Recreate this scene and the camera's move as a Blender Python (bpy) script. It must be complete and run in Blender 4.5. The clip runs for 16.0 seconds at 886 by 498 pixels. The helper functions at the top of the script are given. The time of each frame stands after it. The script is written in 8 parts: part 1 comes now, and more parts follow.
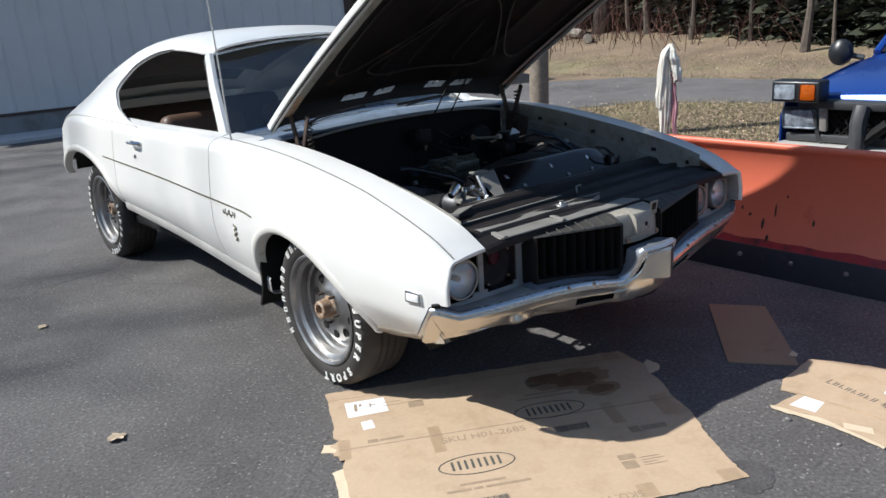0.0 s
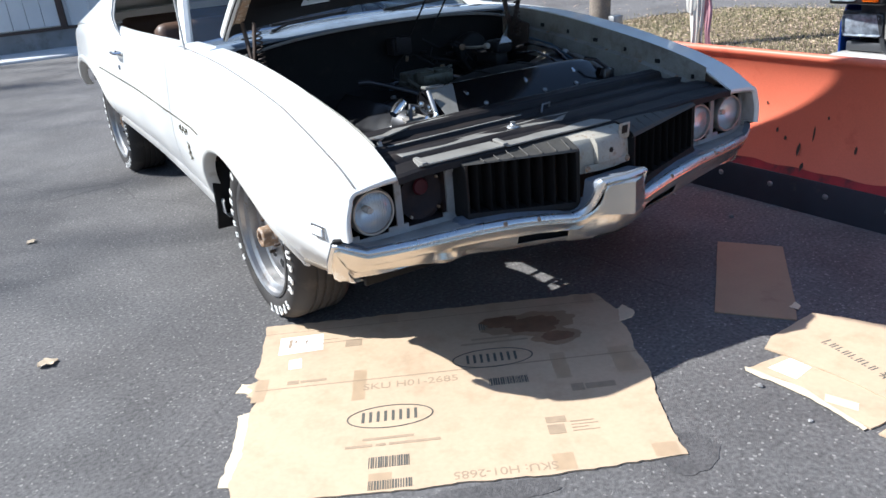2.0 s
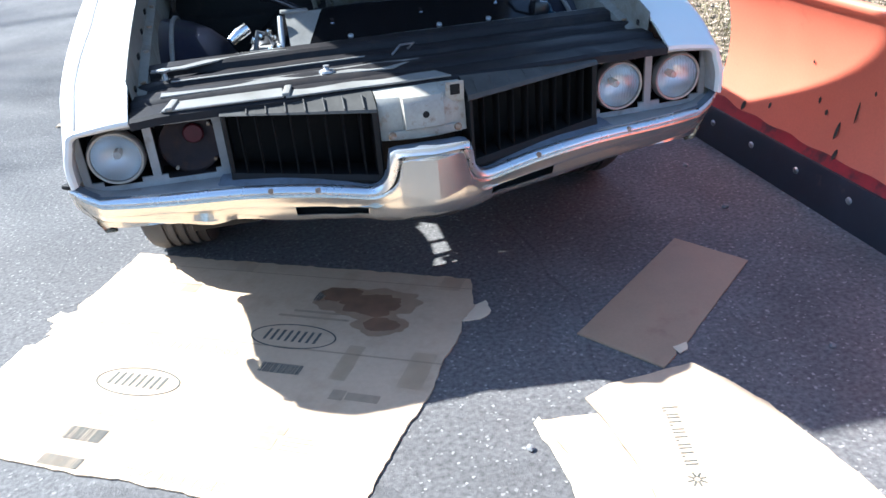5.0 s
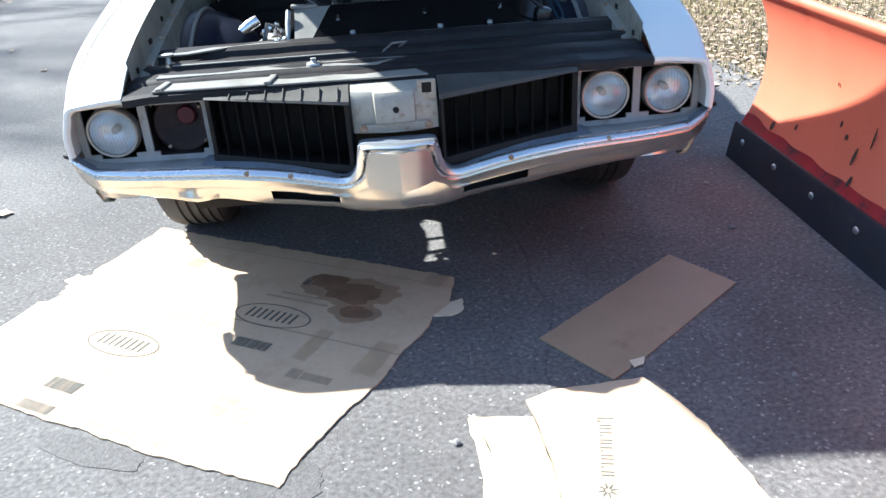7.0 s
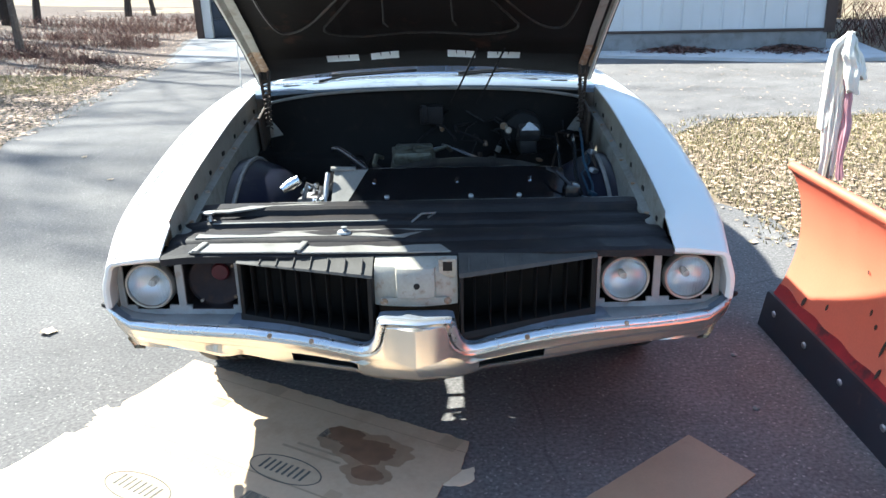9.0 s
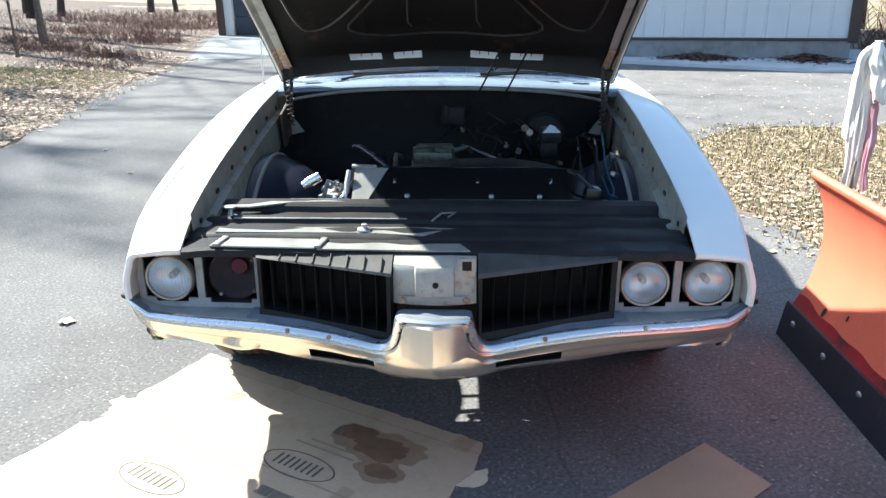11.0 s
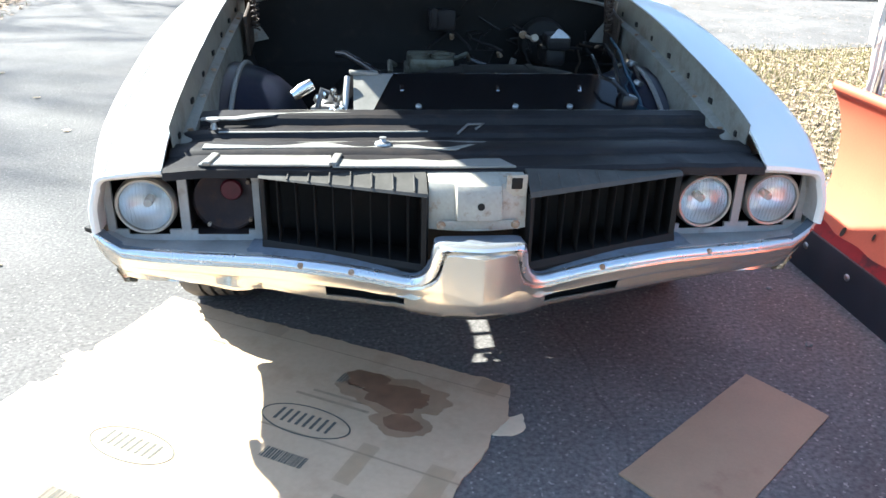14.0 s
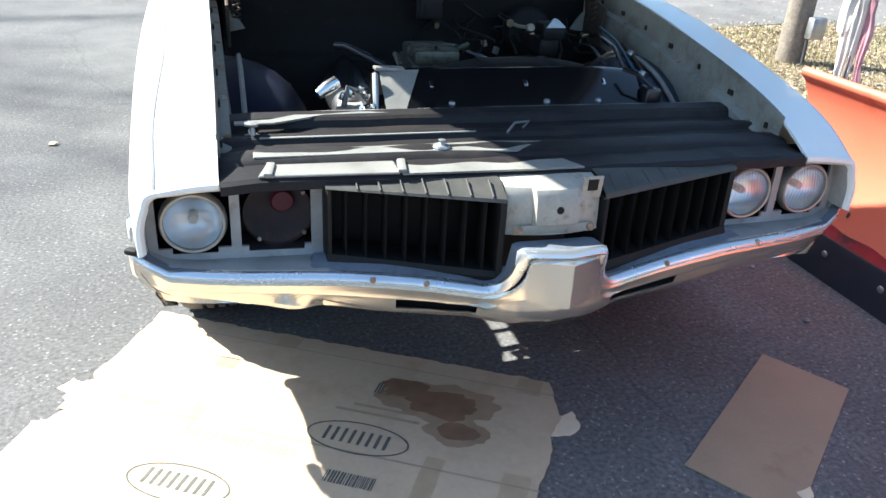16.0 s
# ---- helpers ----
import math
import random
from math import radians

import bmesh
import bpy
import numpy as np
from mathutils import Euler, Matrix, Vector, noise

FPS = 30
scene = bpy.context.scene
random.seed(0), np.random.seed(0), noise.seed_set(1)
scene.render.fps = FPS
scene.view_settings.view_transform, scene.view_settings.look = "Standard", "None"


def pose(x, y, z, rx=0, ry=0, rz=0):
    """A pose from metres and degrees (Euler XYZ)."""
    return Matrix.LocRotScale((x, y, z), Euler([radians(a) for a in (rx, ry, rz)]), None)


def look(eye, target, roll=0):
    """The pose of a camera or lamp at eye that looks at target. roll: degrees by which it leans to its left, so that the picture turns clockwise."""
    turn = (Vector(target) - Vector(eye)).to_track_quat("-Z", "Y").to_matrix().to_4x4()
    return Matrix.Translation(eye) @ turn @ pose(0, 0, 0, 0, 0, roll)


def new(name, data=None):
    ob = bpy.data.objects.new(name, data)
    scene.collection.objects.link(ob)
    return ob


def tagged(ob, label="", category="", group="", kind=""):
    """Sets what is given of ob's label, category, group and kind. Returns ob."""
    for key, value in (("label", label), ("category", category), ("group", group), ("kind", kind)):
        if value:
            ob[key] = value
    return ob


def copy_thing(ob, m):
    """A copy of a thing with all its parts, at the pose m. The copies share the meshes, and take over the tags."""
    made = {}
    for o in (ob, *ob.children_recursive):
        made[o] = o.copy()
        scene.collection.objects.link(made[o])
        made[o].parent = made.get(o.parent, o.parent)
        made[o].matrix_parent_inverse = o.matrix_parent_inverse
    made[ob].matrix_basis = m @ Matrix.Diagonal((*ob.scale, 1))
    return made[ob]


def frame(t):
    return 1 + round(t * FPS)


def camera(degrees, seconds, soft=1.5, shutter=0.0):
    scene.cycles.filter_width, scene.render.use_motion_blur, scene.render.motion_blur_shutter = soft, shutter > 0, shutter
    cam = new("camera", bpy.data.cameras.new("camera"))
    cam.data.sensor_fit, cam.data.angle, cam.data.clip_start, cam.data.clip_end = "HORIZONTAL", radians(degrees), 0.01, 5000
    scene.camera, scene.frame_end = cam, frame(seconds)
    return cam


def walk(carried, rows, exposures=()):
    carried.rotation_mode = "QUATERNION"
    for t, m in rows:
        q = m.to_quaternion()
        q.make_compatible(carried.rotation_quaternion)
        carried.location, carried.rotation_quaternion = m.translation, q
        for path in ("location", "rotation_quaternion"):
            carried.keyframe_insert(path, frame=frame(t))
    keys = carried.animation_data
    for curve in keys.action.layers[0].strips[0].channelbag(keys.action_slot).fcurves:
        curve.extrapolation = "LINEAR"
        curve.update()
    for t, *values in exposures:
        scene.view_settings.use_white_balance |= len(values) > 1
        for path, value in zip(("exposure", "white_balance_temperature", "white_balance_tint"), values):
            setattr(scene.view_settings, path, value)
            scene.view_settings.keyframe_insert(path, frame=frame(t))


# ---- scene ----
cam = camera(58.6, 16.0)
PATH = [
    (0, (-2.453, -1.65, 1.525), (-1.242, -0.171, 0.935), -4.5),
    (0.5, (-2.303, -1.706, 1.49), (-1.145, -0.195, 0.877), -3.0),
    (1, (-2.129, -1.796, 1.426), (-1.048, -0.257, 0.745), -0.7),
    (1.5, (-1.981, -1.782, 1.398), (-0.974, -0.216, 0.668), -1.6),
    (2, (-1.772, -1.735, 1.415), (-0.827, -0.15, 0.644), -5.9),
    (2.5, (-1.535, -1.772, 1.389), (-0.706, -0.13, 0.604), -3.9),
    (3, (-1.307, -1.792, 1.363), (-0.598, -0.097, 0.573), -5.3),
    (3.5, (-1.028, -1.746, 1.36), (-0.382, -0.069, 0.484), -7.1),
    (4, (-0.783, -1.776, 1.358), (-0.251, -0.066, 0.468), -5.8),
    (4.5, (-0.565, -1.823, 1.352), (-0.161, -0.109, 0.403), -5.4),
    (5, (-0.35, -1.82, 1.315), (-0.025, -0.086, 0.372), -5.9),
    (5.2, (-0.305, -1.812, 1.306), (-0.029, -0.074, 0.356), -7.0),
    (7.3, (0.07, -1.946, 1.275), (0.072, -0.152, 0.392), -2.3),
    (7.5, (0.113, -1.947, 1.303), (0.091, -0.142, 0.443), 0.2),
    (8, (0.148, -1.927, 1.355), (0.097, -0.105, 0.531), -2.0),
    (8.5, (0.163, -1.895, 1.439), (0.111, -0.04, 0.693), -2.3),
    (9, (0.11, -1.899, 1.48), (0.082, -0.014, 0.813), -2.3),
    (9.5, (0.098, -1.906, 1.481), (0.051, -0.019, 0.818), -1.8),
    (12, (0.072, -1.87, 1.44), (0.021, 0.017, 0.78), -0.7),
    (12.5, (-0.005, -1.819, 1.406), (-0.007, 0.063, 0.729), 0.5),
    (13, (-0.137, -1.763, 1.365), (-0.052, 0.087, 0.611), -2.4),
    (13.5, (-0.207, -1.702, 1.305), (-0.068, 0.137, 0.532), -1.6),
    (14, (-0.242, -1.585, 1.318), (-0.073, 0.234, 0.504), 0.3),
    (14.5, (-0.284, -1.538, 1.296), (-0.076, 0.28, 0.49), 0.9),
    (15, (-0.44, -1.525, 1.32), (-0.091, 0.263, 0.494), 1.0),
    (15.5, (-0.593, -1.507, 1.339), (-0.109, 0.243, 0.501), 1.2),
    (16, (-0.701, -1.411, 1.349), (-0.208, 0.324, 0.485), 2.0),
]
EXPOSURE = [(0, 0.29, 6220, 8), (1.5, 0.72, 6040, 8), (2, 0.92, 5930, 8), (2.5, 0.98, 5830, 7), (3, 0.93, 5720, 7), (4, 1.37, 5720, 7), (4.5, 1.47, 5700, 6), (5, 1.82, 5660, 5), (5.2, 2.20, 5660, 4), (7.5, 1.75, 6080, 4), (8.5, 2.02, 6240, 2), (9.5, 1.86, 6260, 2), (12, 1.90, 6260, 2), (13, 2.28, 6280, 2), (14.5, 2.32, 6280, 2), (15, 2.36, 6270, 2), (16, 1.90, 6230, 2)]
walk(cam, [(t, look(eye, target, roll)) for t, eye, target, roll in PATH], EXPOSURE)

# ---- light ----
SUN = Vector((-0.80, 0.60, 1.0)).normalized()
world = bpy.data.worlds.new("sky")
scene.world = world
world.use_nodes = True
wn = world.node_tree.nodes
sky = wn.new("ShaderNodeTexSky")
sky.sky_type, sky.sun_disc = "NISHITA", False
sky.sun_elevation = math.asin(SUN.z)
sky.sun_rotation = math.atan2(SUN.x, SUN.y)
sky.air_density, sky.dust_density, sky.ozone_density = 1.0, 0.6, 1.2
wn["Background"].inputs["Strength"].default_value = 0.102
world.node_tree.links.new(sky.outputs["Color"], wn["Background"].inputs["Color"])
sun_data = bpy.data.lights.new("sun", "SUN")
sun_data.energy, sun_data.angle, sun_data.color = 5.0, radians(0.8), (1.0, 0.965, 0.91)
sun = new("sun", sun_data)
sun.matrix_world = look(SUN * 40, (0, 0, 0))


# ---- materials ----
def material(name, color, rough=0.6, metal=0.0, vary=0.0, scale=8.0, fine=0.0, fine_scale=120.0, second=None, second_scale=3.0,
             second_at=(0.5, 0.65), bump=0.0, bump_scale=60.0, coat=0.0, island=0.0, obj_random=0.0, spec=0.5, alpha_rough=0.0):
    """A principled material: base colour varied by two scales of noise, a second colour in patches, and a noise bump."""
    m = bpy.data.materials.new(name)
    m.use_nodes = True
    nt = m.node_tree
    n, l = nt.nodes, nt.links
    b = n["Principled BSDF"]
    b.inputs["Roughness"].default_value = rough
    b.inputs["Metallic"].default_value = metal
    b.inputs["Coat Weight"].default_value = coat
    b.inputs["Coat Roughness"].default_value = 0.06
    b.inputs["Specular IOR Level"].default_value = spec
    tc = n.new("ShaderNodeTexCoord")
    rgb = n.new("ShaderNodeRGB")
    rgb.outputs[0].default_value = (*color, 1)
    out = rgb.outputs[0]

    def noise_of(s, detail=6.0, r=0.55):
        t = n.new("ShaderNodeTexNoise")
        t.inputs["Scale"].default_value, t.inputs["Detail"].default_value, t.inputs["Roughness"].default_value = s, detail, r
        l.new(tc.outputs["Object"], t.inputs["Vector"])
        return t.outputs["Fac"]

    def ramped(fac, lo, hi):
        r = n.new("ShaderNodeMapRange")
        r.inputs["From Min"].default_value, r.inputs["From Max"].default_value = lo, hi
        l.new(fac, r.inputs["Value"])
        return r.outputs[0]

    def mixed(a, bcol, fac):
        x = n.new("ShaderNodeMix")
        x.data_type = "RGBA"
        l.new(fac, x.inputs[0])
        l.new(a, x.inputs[6])
        if isinstance(bcol, tuple):
            x.inputs[7].default_value = (*bcol, 1)
        else:
            l.new(bcol, x.inputs[7])
        return x.outputs[2]

    def scaled(a, fac, lo, hi):
        r = n.new("ShaderNodeMapRange")
        r.inputs["From Min"].default_value, r.inputs["From Max"].default_value = 0.25, 0.75
        r.inputs["To Min"].default_value, r.inputs["To Max"].default_value = lo, hi
        r.clamp = False
        l.new(fac, r.inputs["Value"])
        x = n.new("ShaderNodeVectorMath")
        x.operation = "SCALE"
        l.new(a, x.inputs[0])
        l.new(r.outputs[0], x.inputs["Scale"])
        return x.outputs[0]

    if second:
        out = mixed(out, second, ramped(noise_of(second_scale, 8.0, 0.65), *second_at))
    if vary:
        f = noise_of(scale)
        out = scaled(out, f, 1 - vary, 1 + vary)
        q = n.new("ShaderNodeMapRange")
        q.inputs["To Min"].default_value, q.inputs["To Max"].default_value = max(0.02, rough - 0.12 * (1 - metal)), min(1, rough + 0.12)
        l.new(f, q.inputs["Value"])
        l.new(q.outputs[0], b.inputs["Roughness"])
    if fine:
        out = scaled(out, noise_of(fine_scale, 3.0), 1 - fine, 1 + fine)
    if island:
        g = n.new("ShaderNodeNewGeometry")
        out = scaled(out, g.outputs["Random Per Island"], 1 - island, 1 + island)
    if obj_random:
        g = n.new("ShaderNodeObjectInfo")
        out = scaled(out, g.outputs["Random"], 1 - obj_random, 1 + obj_random)
    l.new(out, b.inputs["Base Color"])
    if bump:
        bp = n.new("ShaderNodeBump")
        bp.inputs["Strength"].default_value, bp.inputs["Distance"].default_value = bump, 0.01
        l.new(noise_of(bump_scale, 8.0, 0.6), bp.inputs["Height"])
        l.new(bp.outputs[0], b.inputs["Normal"])
    return m


def glass_material(name, tint, rough=0.02):
    m = bpy.data.materials.new(name)
    m.use_nodes = True
    b = m.node_tree.nodes["Principled BSDF"]
    b.inputs["Base Color"].default_value = (*tint, 1)
    b.inputs["Transmission Weight"].default_value = 1.0
    b.inputs["Roughness"].default_value = rough
    b.inputs["IOR"].default_value = 1.52
    return m


WHITE = material("white_paint", (0.80, 0.79, 0.75), 0.34, vary=0.03, scale=3, second=(0.66, 0.62, 0.53), second_scale=2.2, second_at=(0.72, 0.98), coat=0.35, bump=0.02, bump_scale=9)
GREYWHITE = material("weathered_white_paint", (0.47, 0.455, 0.43), 0.5, vary=0.10, scale=14, second=(0.30, 0.21, 0.13), second_scale=16, second_at=(0.62, 0.80), fine=0.06)
CHROME = material("aged_chrome", (0.66, 0.66, 0.66), 0.13, 1.0, vary=0.06, scale=6, second=(0.34, 0.28, 0.21), second_scale=22, second_at=(0.63, 0.82), bump=0.025, bump_scale=12)
STEEL = material("dull_wheel_steel", (0.40, 0.395, 0.39), 0.33, 1.0, vary=0.15, scale=20, second=(0.22, 0.15, 0.09), second_scale=16, second_at=(0.56, 0.78))
DARKMETAL = material("black_painted_sheet_metal", (0.019, 0.017, 0.018), 0.55, vary=0.25, scale=7, second=(0.040, 0.030, 0.025), second_scale=12, second_at=(0.52, 0.76), fine=0.14, bump=0.10, bump_scale=30, spec=0.2)
BLACK = material("matt_black", (0.011, 0.0105, 0.0105), 0.65, vary=0.3, scale=12, second=(0.026, 0.021, 0.017), second_scale=14, second_at=(0.55, 0.8), spec=0.25)
GLOSSBLACK = material("glossy_black_paint", (0.018, 0.018, 0.02), 0.22, vary=0.2, scale=10)
RUBBER = material("tyre_rubber", (0.036, 0.032, 0.029), 0.72, vary=0.25, scale=9, second=(0.075, 0.065, 0.055), second_scale=11, second_at=(0.55, 0.8), bump=0.06, bump_scale=90)
LETTER = material("raised_white_rubber", (0.78, 0.77, 0.73), 0.6, vary=0.06, scale=30)
RUSTY = material("rusty_hub_steel", (0.27, 0.17, 0.10), 0.7, vary=0.3, scale=40, second=(0.42, 0.36, 0.30), second_scale=50, second_at=(0.5, 0.65), bump=0.3, bump_scale=90)
GREASE = material("greasy_cast_iron", (0.013, 0.012, 0.013), 0.5, vary=0.4, scale=25, second=(0.034, 0.026, 0.02), second_scale=30, second_at=(0.55, 0.75), bump=0.2, bump_scale=70, spec=0.3)
ALU = material("dull_aluminium", (0.42, 0.42, 0.42), 0.42, 0.9, vary=0.2, scale=30, fine=0.1)
BRIGHTMETAL = material("bright_metal", (0.75, 0.76, 0.76), 0.16, 1.0, vary=0.05, scale=40)
HOODUNDER = material("hood_underside_dark_brown", (0.010, 0.0078, 0.007), 0.75, vary=0.35, scale=5, second=(0.060, 0.028, 0.016), second_scale=6, second_at=(0.60, 0.80), fine=0.12, bump=0.12, bump_scale=25, spec=0.2)
GREYPRIMER = material("worn_grey_paint", (0.26, 0.245, 0.225), 0.55, vary=0.2, scale=15, second=(0.22, 0.10, 0.05), second_scale=11, second_at=(0.58, 0.72), fine=0.1)
HEADGLASS = glass_material("headlamp_glass", (0.97, 0.98, 0.99), 0.09)
REFLECTOR = material("lamp_reflector", (0.86, 0.87, 0.88), 0.38, 0.85, bump=0.05, bump_scale=24)
AMBER = material("amber_lens", (0.42, 0.085, 0.006), 0.12, vary=0.3, scale=70, coat=0.5)
GLASS = glass_material("window_glass", (0.80, 0.90, 0.94), 0.0)
LAMPRING = material("dull_lamp_ring", (0.36, 0.34, 0.31), 0.42, 0.7, vary=0.12, scale=18, second=(0.24, 0.18, 0.12), second_scale=16, second_at=(0.58, 0.8))
CARBMETAL = material("dull_olive_zinc", (0.13, 0.13, 0.105), 0.45, 0.6, vary=0.35, scale=40, second=(0.06, 0.05, 0.035), second_scale=40, second_at=(0.45, 0.65))
REDSPOT = material("dark_red_paint", (0.085, 0.006, 0.013), 0.5, vary=0.3, scale=50)
BEZEL = material("grimy_grey_bezel", (0.31, 0.295, 0.28), 0.5, vary=0.18, scale=14, second=(0.17, 0.125, 0.09), second_scale=15, second_at=(0.58, 0.78), fine=0.06)
BUCKET = material("rusty_lamp_bucket", (0.040, 0.027, 0.028), 0.8, vary=0.3, scale=30, second=(0.07, 0.036, 0.026), second_scale=25, second_at=(0.5, 0.7))
VINYL = material("brown_vinyl", (0.10, 0.055, 0.035), 0.5, vary=0.15, scale=12, bump=0.1, bump_scale=120)
HEADLINER = material("grey_headliner", (0.34, 0.32, 0.30), 0.9, vary=0.1, scale=9)
TRIMGOLD = material("dark_pinstripe", (0.10, 0.085, 0.05), 0.5, vary=0.4, scale=60)
CARD = material("corrugated_cardboard", (0.515, 0.378, 0.252), 0.85, vary=0.06, scale=5, second=(0.45, 0.32, 0.205), second_scale=7, second_at=(0.5, 0.7), fine=0.05, fine_scale=60, bump=0.05, bump_scale=25)
CARDTORN = material("torn_cardboard_paper", (0.66, 0.54, 0.38), 0.9, vary=0.1, scale=20)
CARDSTAIN = material("oil_stained_cardboard", (0.205, 0.110, 0.060), 0.75, vary=0.25, scale=14)
CARDTAPE = material("brown_packing_tape", (0.42, 0.30, 0.19), 0.4, vary=0.1, scale=20)
PAPER = material("white_paper_label", (0.80, 0.80, 0.79), 0.7, vary=0.03, scale=12)
INK = material("dark_print_ink", (0.095, 0.09, 0.075), 0.8, vary=0.25, scale=30)
INKFAINT = material("faded_print_ink", (0.34, 0.25, 0.165), 0.85, vary=0.15, scale=40)
BOARD = material("brown_hardboard", (0.34, 0.235, 0.150), 0.62, vary=0.10, scale=6, second=(0.25, 0.15, 0.10), second_scale=5, second_at=(0.58, 0.75), fine=0.05)
PLOWRED = material("faded_orange_plow_paint", (0.72, 0.175, 0.10), 0.45, vary=0.08, scale=2.5, second=(0.52, 0.075, 0.04), second_scale=3.5, second_at=(0.60, 0.80), fine=0.04, bump=0.03, bump_scale=8)
PLOWDARK = material("black_plow_edge", (0.022, 0.022, 0.03), 0.55, vary=0.3, scale=8, second=(0.09, 0.06, 0.05), second_scale=12, second_at=(0.62, 0.8))
PLOWWORN = material("dark_red_scuffed_paint", (0.34, 0.018, 0.024), 0.5, vary=0.25, scale=12, second=(0.10, 0.02, 0.025), second_scale=9, second_at=(0.52, 0.66))
TRUCKBLUE = material("metallic_blue_paint", (0.012, 0.060, 0.30), 0.28, 0.35, vary=0.08, scale=4, coat=0.6)
PLASTIC = material("grey_black_plastic", (0.045, 0.047, 0.05), 0.5, vary=0.15, scale=20)
CLOTH = material("white_rag", (0.76, 0.73, 0.64), 0.9, vary=0.07, scale=14, bump=0.15, bump_scale=40)
PINKCLOTH = material("pink_rag_stripe", (0.52, 0.27, 0.30), 0.9, vary=0.2, scale=20)
POLEWOOD = material("weathered_pole_wood", (0.21, 0.175, 0.14), 0.9, vary=0.25, scale=10, fine=0.25, fine_scale=50, bump=0.5, bump_scale=30)
BARK = material("grey_brown_bark", (0.075, 0.060, 0.048), 0.95, vary=0.3, scale=6, second=(0.14, 0.125, 0.11), second_scale=4, second_at=(0.58, 0.78), bump=0.5, bump_scale=25, obj_random=0.4)
TWIG = material("brown_brush_twigs", (0.125, 0.064, 0.050), 0.95, island=0.45)
LEAF = material("dry_fallen_leaves", (0.34, 0.25, 0.175), 0.8, island=0.6)
WOODLEAF = material("brown_woodland_leaves", (0.25, 0.175, 0.125), 0.8, island=0.75)
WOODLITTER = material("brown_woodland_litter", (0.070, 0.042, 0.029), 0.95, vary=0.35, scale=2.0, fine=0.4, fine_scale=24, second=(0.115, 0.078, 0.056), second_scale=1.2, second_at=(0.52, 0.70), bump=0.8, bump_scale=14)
GREENBLADE = material("fresh_grass", (0.32, 0.285, 0.13), 0.9, island=0.4)
GRASSBLADE = material("dormant_grass", (0.28, 0.245, 0.135), 0.9, island=0.4)
SIDING = material("pale_grey_barn_siding", (0.62, 0.63, 0.63), 0.55, vary=0.05, scale=2, fine=0.03)
TRIMBROWN = material("dark_brown_trim", (0.060, 0.040, 0.033), 0.6, vary=0.15, scale=8)
WOODSFAR = material("distant_bare_woods", (0.030, 0.027, 0.020), 1.0, vary=0.5, scale=0.5, second=(0.016, 0.015, 0.012), second_scale=0.3, second_at=(0.45, 0.6))
# worn paint, its pale tone also standing in for sunlight on the ridges
WORNSUNLIT = material("worn_dusty_paint", (0.225, 0.215, 0.195), 0.45, vary=0.2, scale=9, second=(0.16, 0.145, 0.125), second_scale=10, second_at=(0.58, 0.78), fine=0.08)
DARKALU = material("oily_dark_aluminium", (0.10, 0.10, 0.105), 0.45, 0.6, vary=0.3, scale=30)
LEDGE = material("dusty_grille_plastic", (0.066, 0.062, 0.056), 0.55, vary=0.25, scale=18, fine=0.1, spec=0.25)
SLAT = material("dusty_black_slat", (0.008, 0.0075, 0.0075), 0.7, vary=0.25, scale=25, spec=0.15)
CENTREPAINT = material("rust_speckled_cream_paint", (0.36, 0.33, 0.275), 0.55, vary=0.22, scale=12, second=(0.20, 0.125, 0.07), second_scale=26, second_at=(0.56, 0.72), fine=0.07)
DULLCHROME = material("dull_oxidised_chrome", (0.69, 0.645, 0.57), 0.20, 0.88, vary=0.07, scale=7, second=(0.40, 0.32, 0.22), second_scale=14, second_at=(0.62, 0.84), fine=0.05, bump=0.05, bump_scale=9)
LENSCLEAR = material("clear_lamp_lens", (0.26, 0.29, 0.33), 0.06, vary=0.7, scale=26, coat=1.0)
DIRTYWHITE = material("dirty_white_paint", (0.62, 0.60, 0.55), 0.45, vary=0.08, scale=9, second=(0.33, 0.27, 0.20), second_scale=9, second_at=(0.60, 0.82))
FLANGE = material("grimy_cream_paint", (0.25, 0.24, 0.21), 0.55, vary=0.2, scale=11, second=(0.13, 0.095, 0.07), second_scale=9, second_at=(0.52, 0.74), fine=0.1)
NAVYBLACK = material("blue_black_paint", (0.014, 0.016, 0.030), 0.35, vary=0.2, scale=8, second=(0.035, 0.033, 0.038), second_scale=10, second_at=(0.55, 0.75))
DARKRUST = material("dark_rusted_steel", (0.055, 0.036, 0.026), 0.75, vary=0.3, scale=30, second=(0.15, 0.08, 0.045), second_scale=25, second_at=(0.6, 0.75))
HOODRIB = material("worn_hood_rib", (0.026, 0.021, 0.018), 0.5, vary=0.3, scale=9, second=(0.12, 0.055, 0.03), second_scale=8, second_at=(0.58, 0.75))
TANKBLACK = material("dusty_gloss_black", (0.007, 0.007, 0.008), 0.12, vary=0.25, scale=14, second=(0.020, 0.019, 0.018), second_scale=16, second_at=(0.6, 0.85))
EVERGREEN = material("dark_evergreen_undergrowth", (0.030, 0.034, 0.020), 0.9, island=0.6)
BLUEPLASTIC = material("faded_blue_plastic", (0.023, 0.063, 0.099), 0.45, vary=0.2, scale=30)
# white paint, with blue sky shade and reflection put into its colour
COWLSKY = material("pale_blue_gloss_paint", (0.20, 0.245, 0.30), 0.16, 0.0, vary=0.15, scale=7, coat=0.5, second=(0.10, 0.115, 0.14), second_scale=10, second_at=(0.55, 0.75))
DULLTAN = material("dirty_tan_metal", (0.36, 0.31, 0.25), 0.5, vary=0.2, scale=14, second=(0.22, 0.16, 0.11), second_scale=12, second_at=(0.5, 0.75))
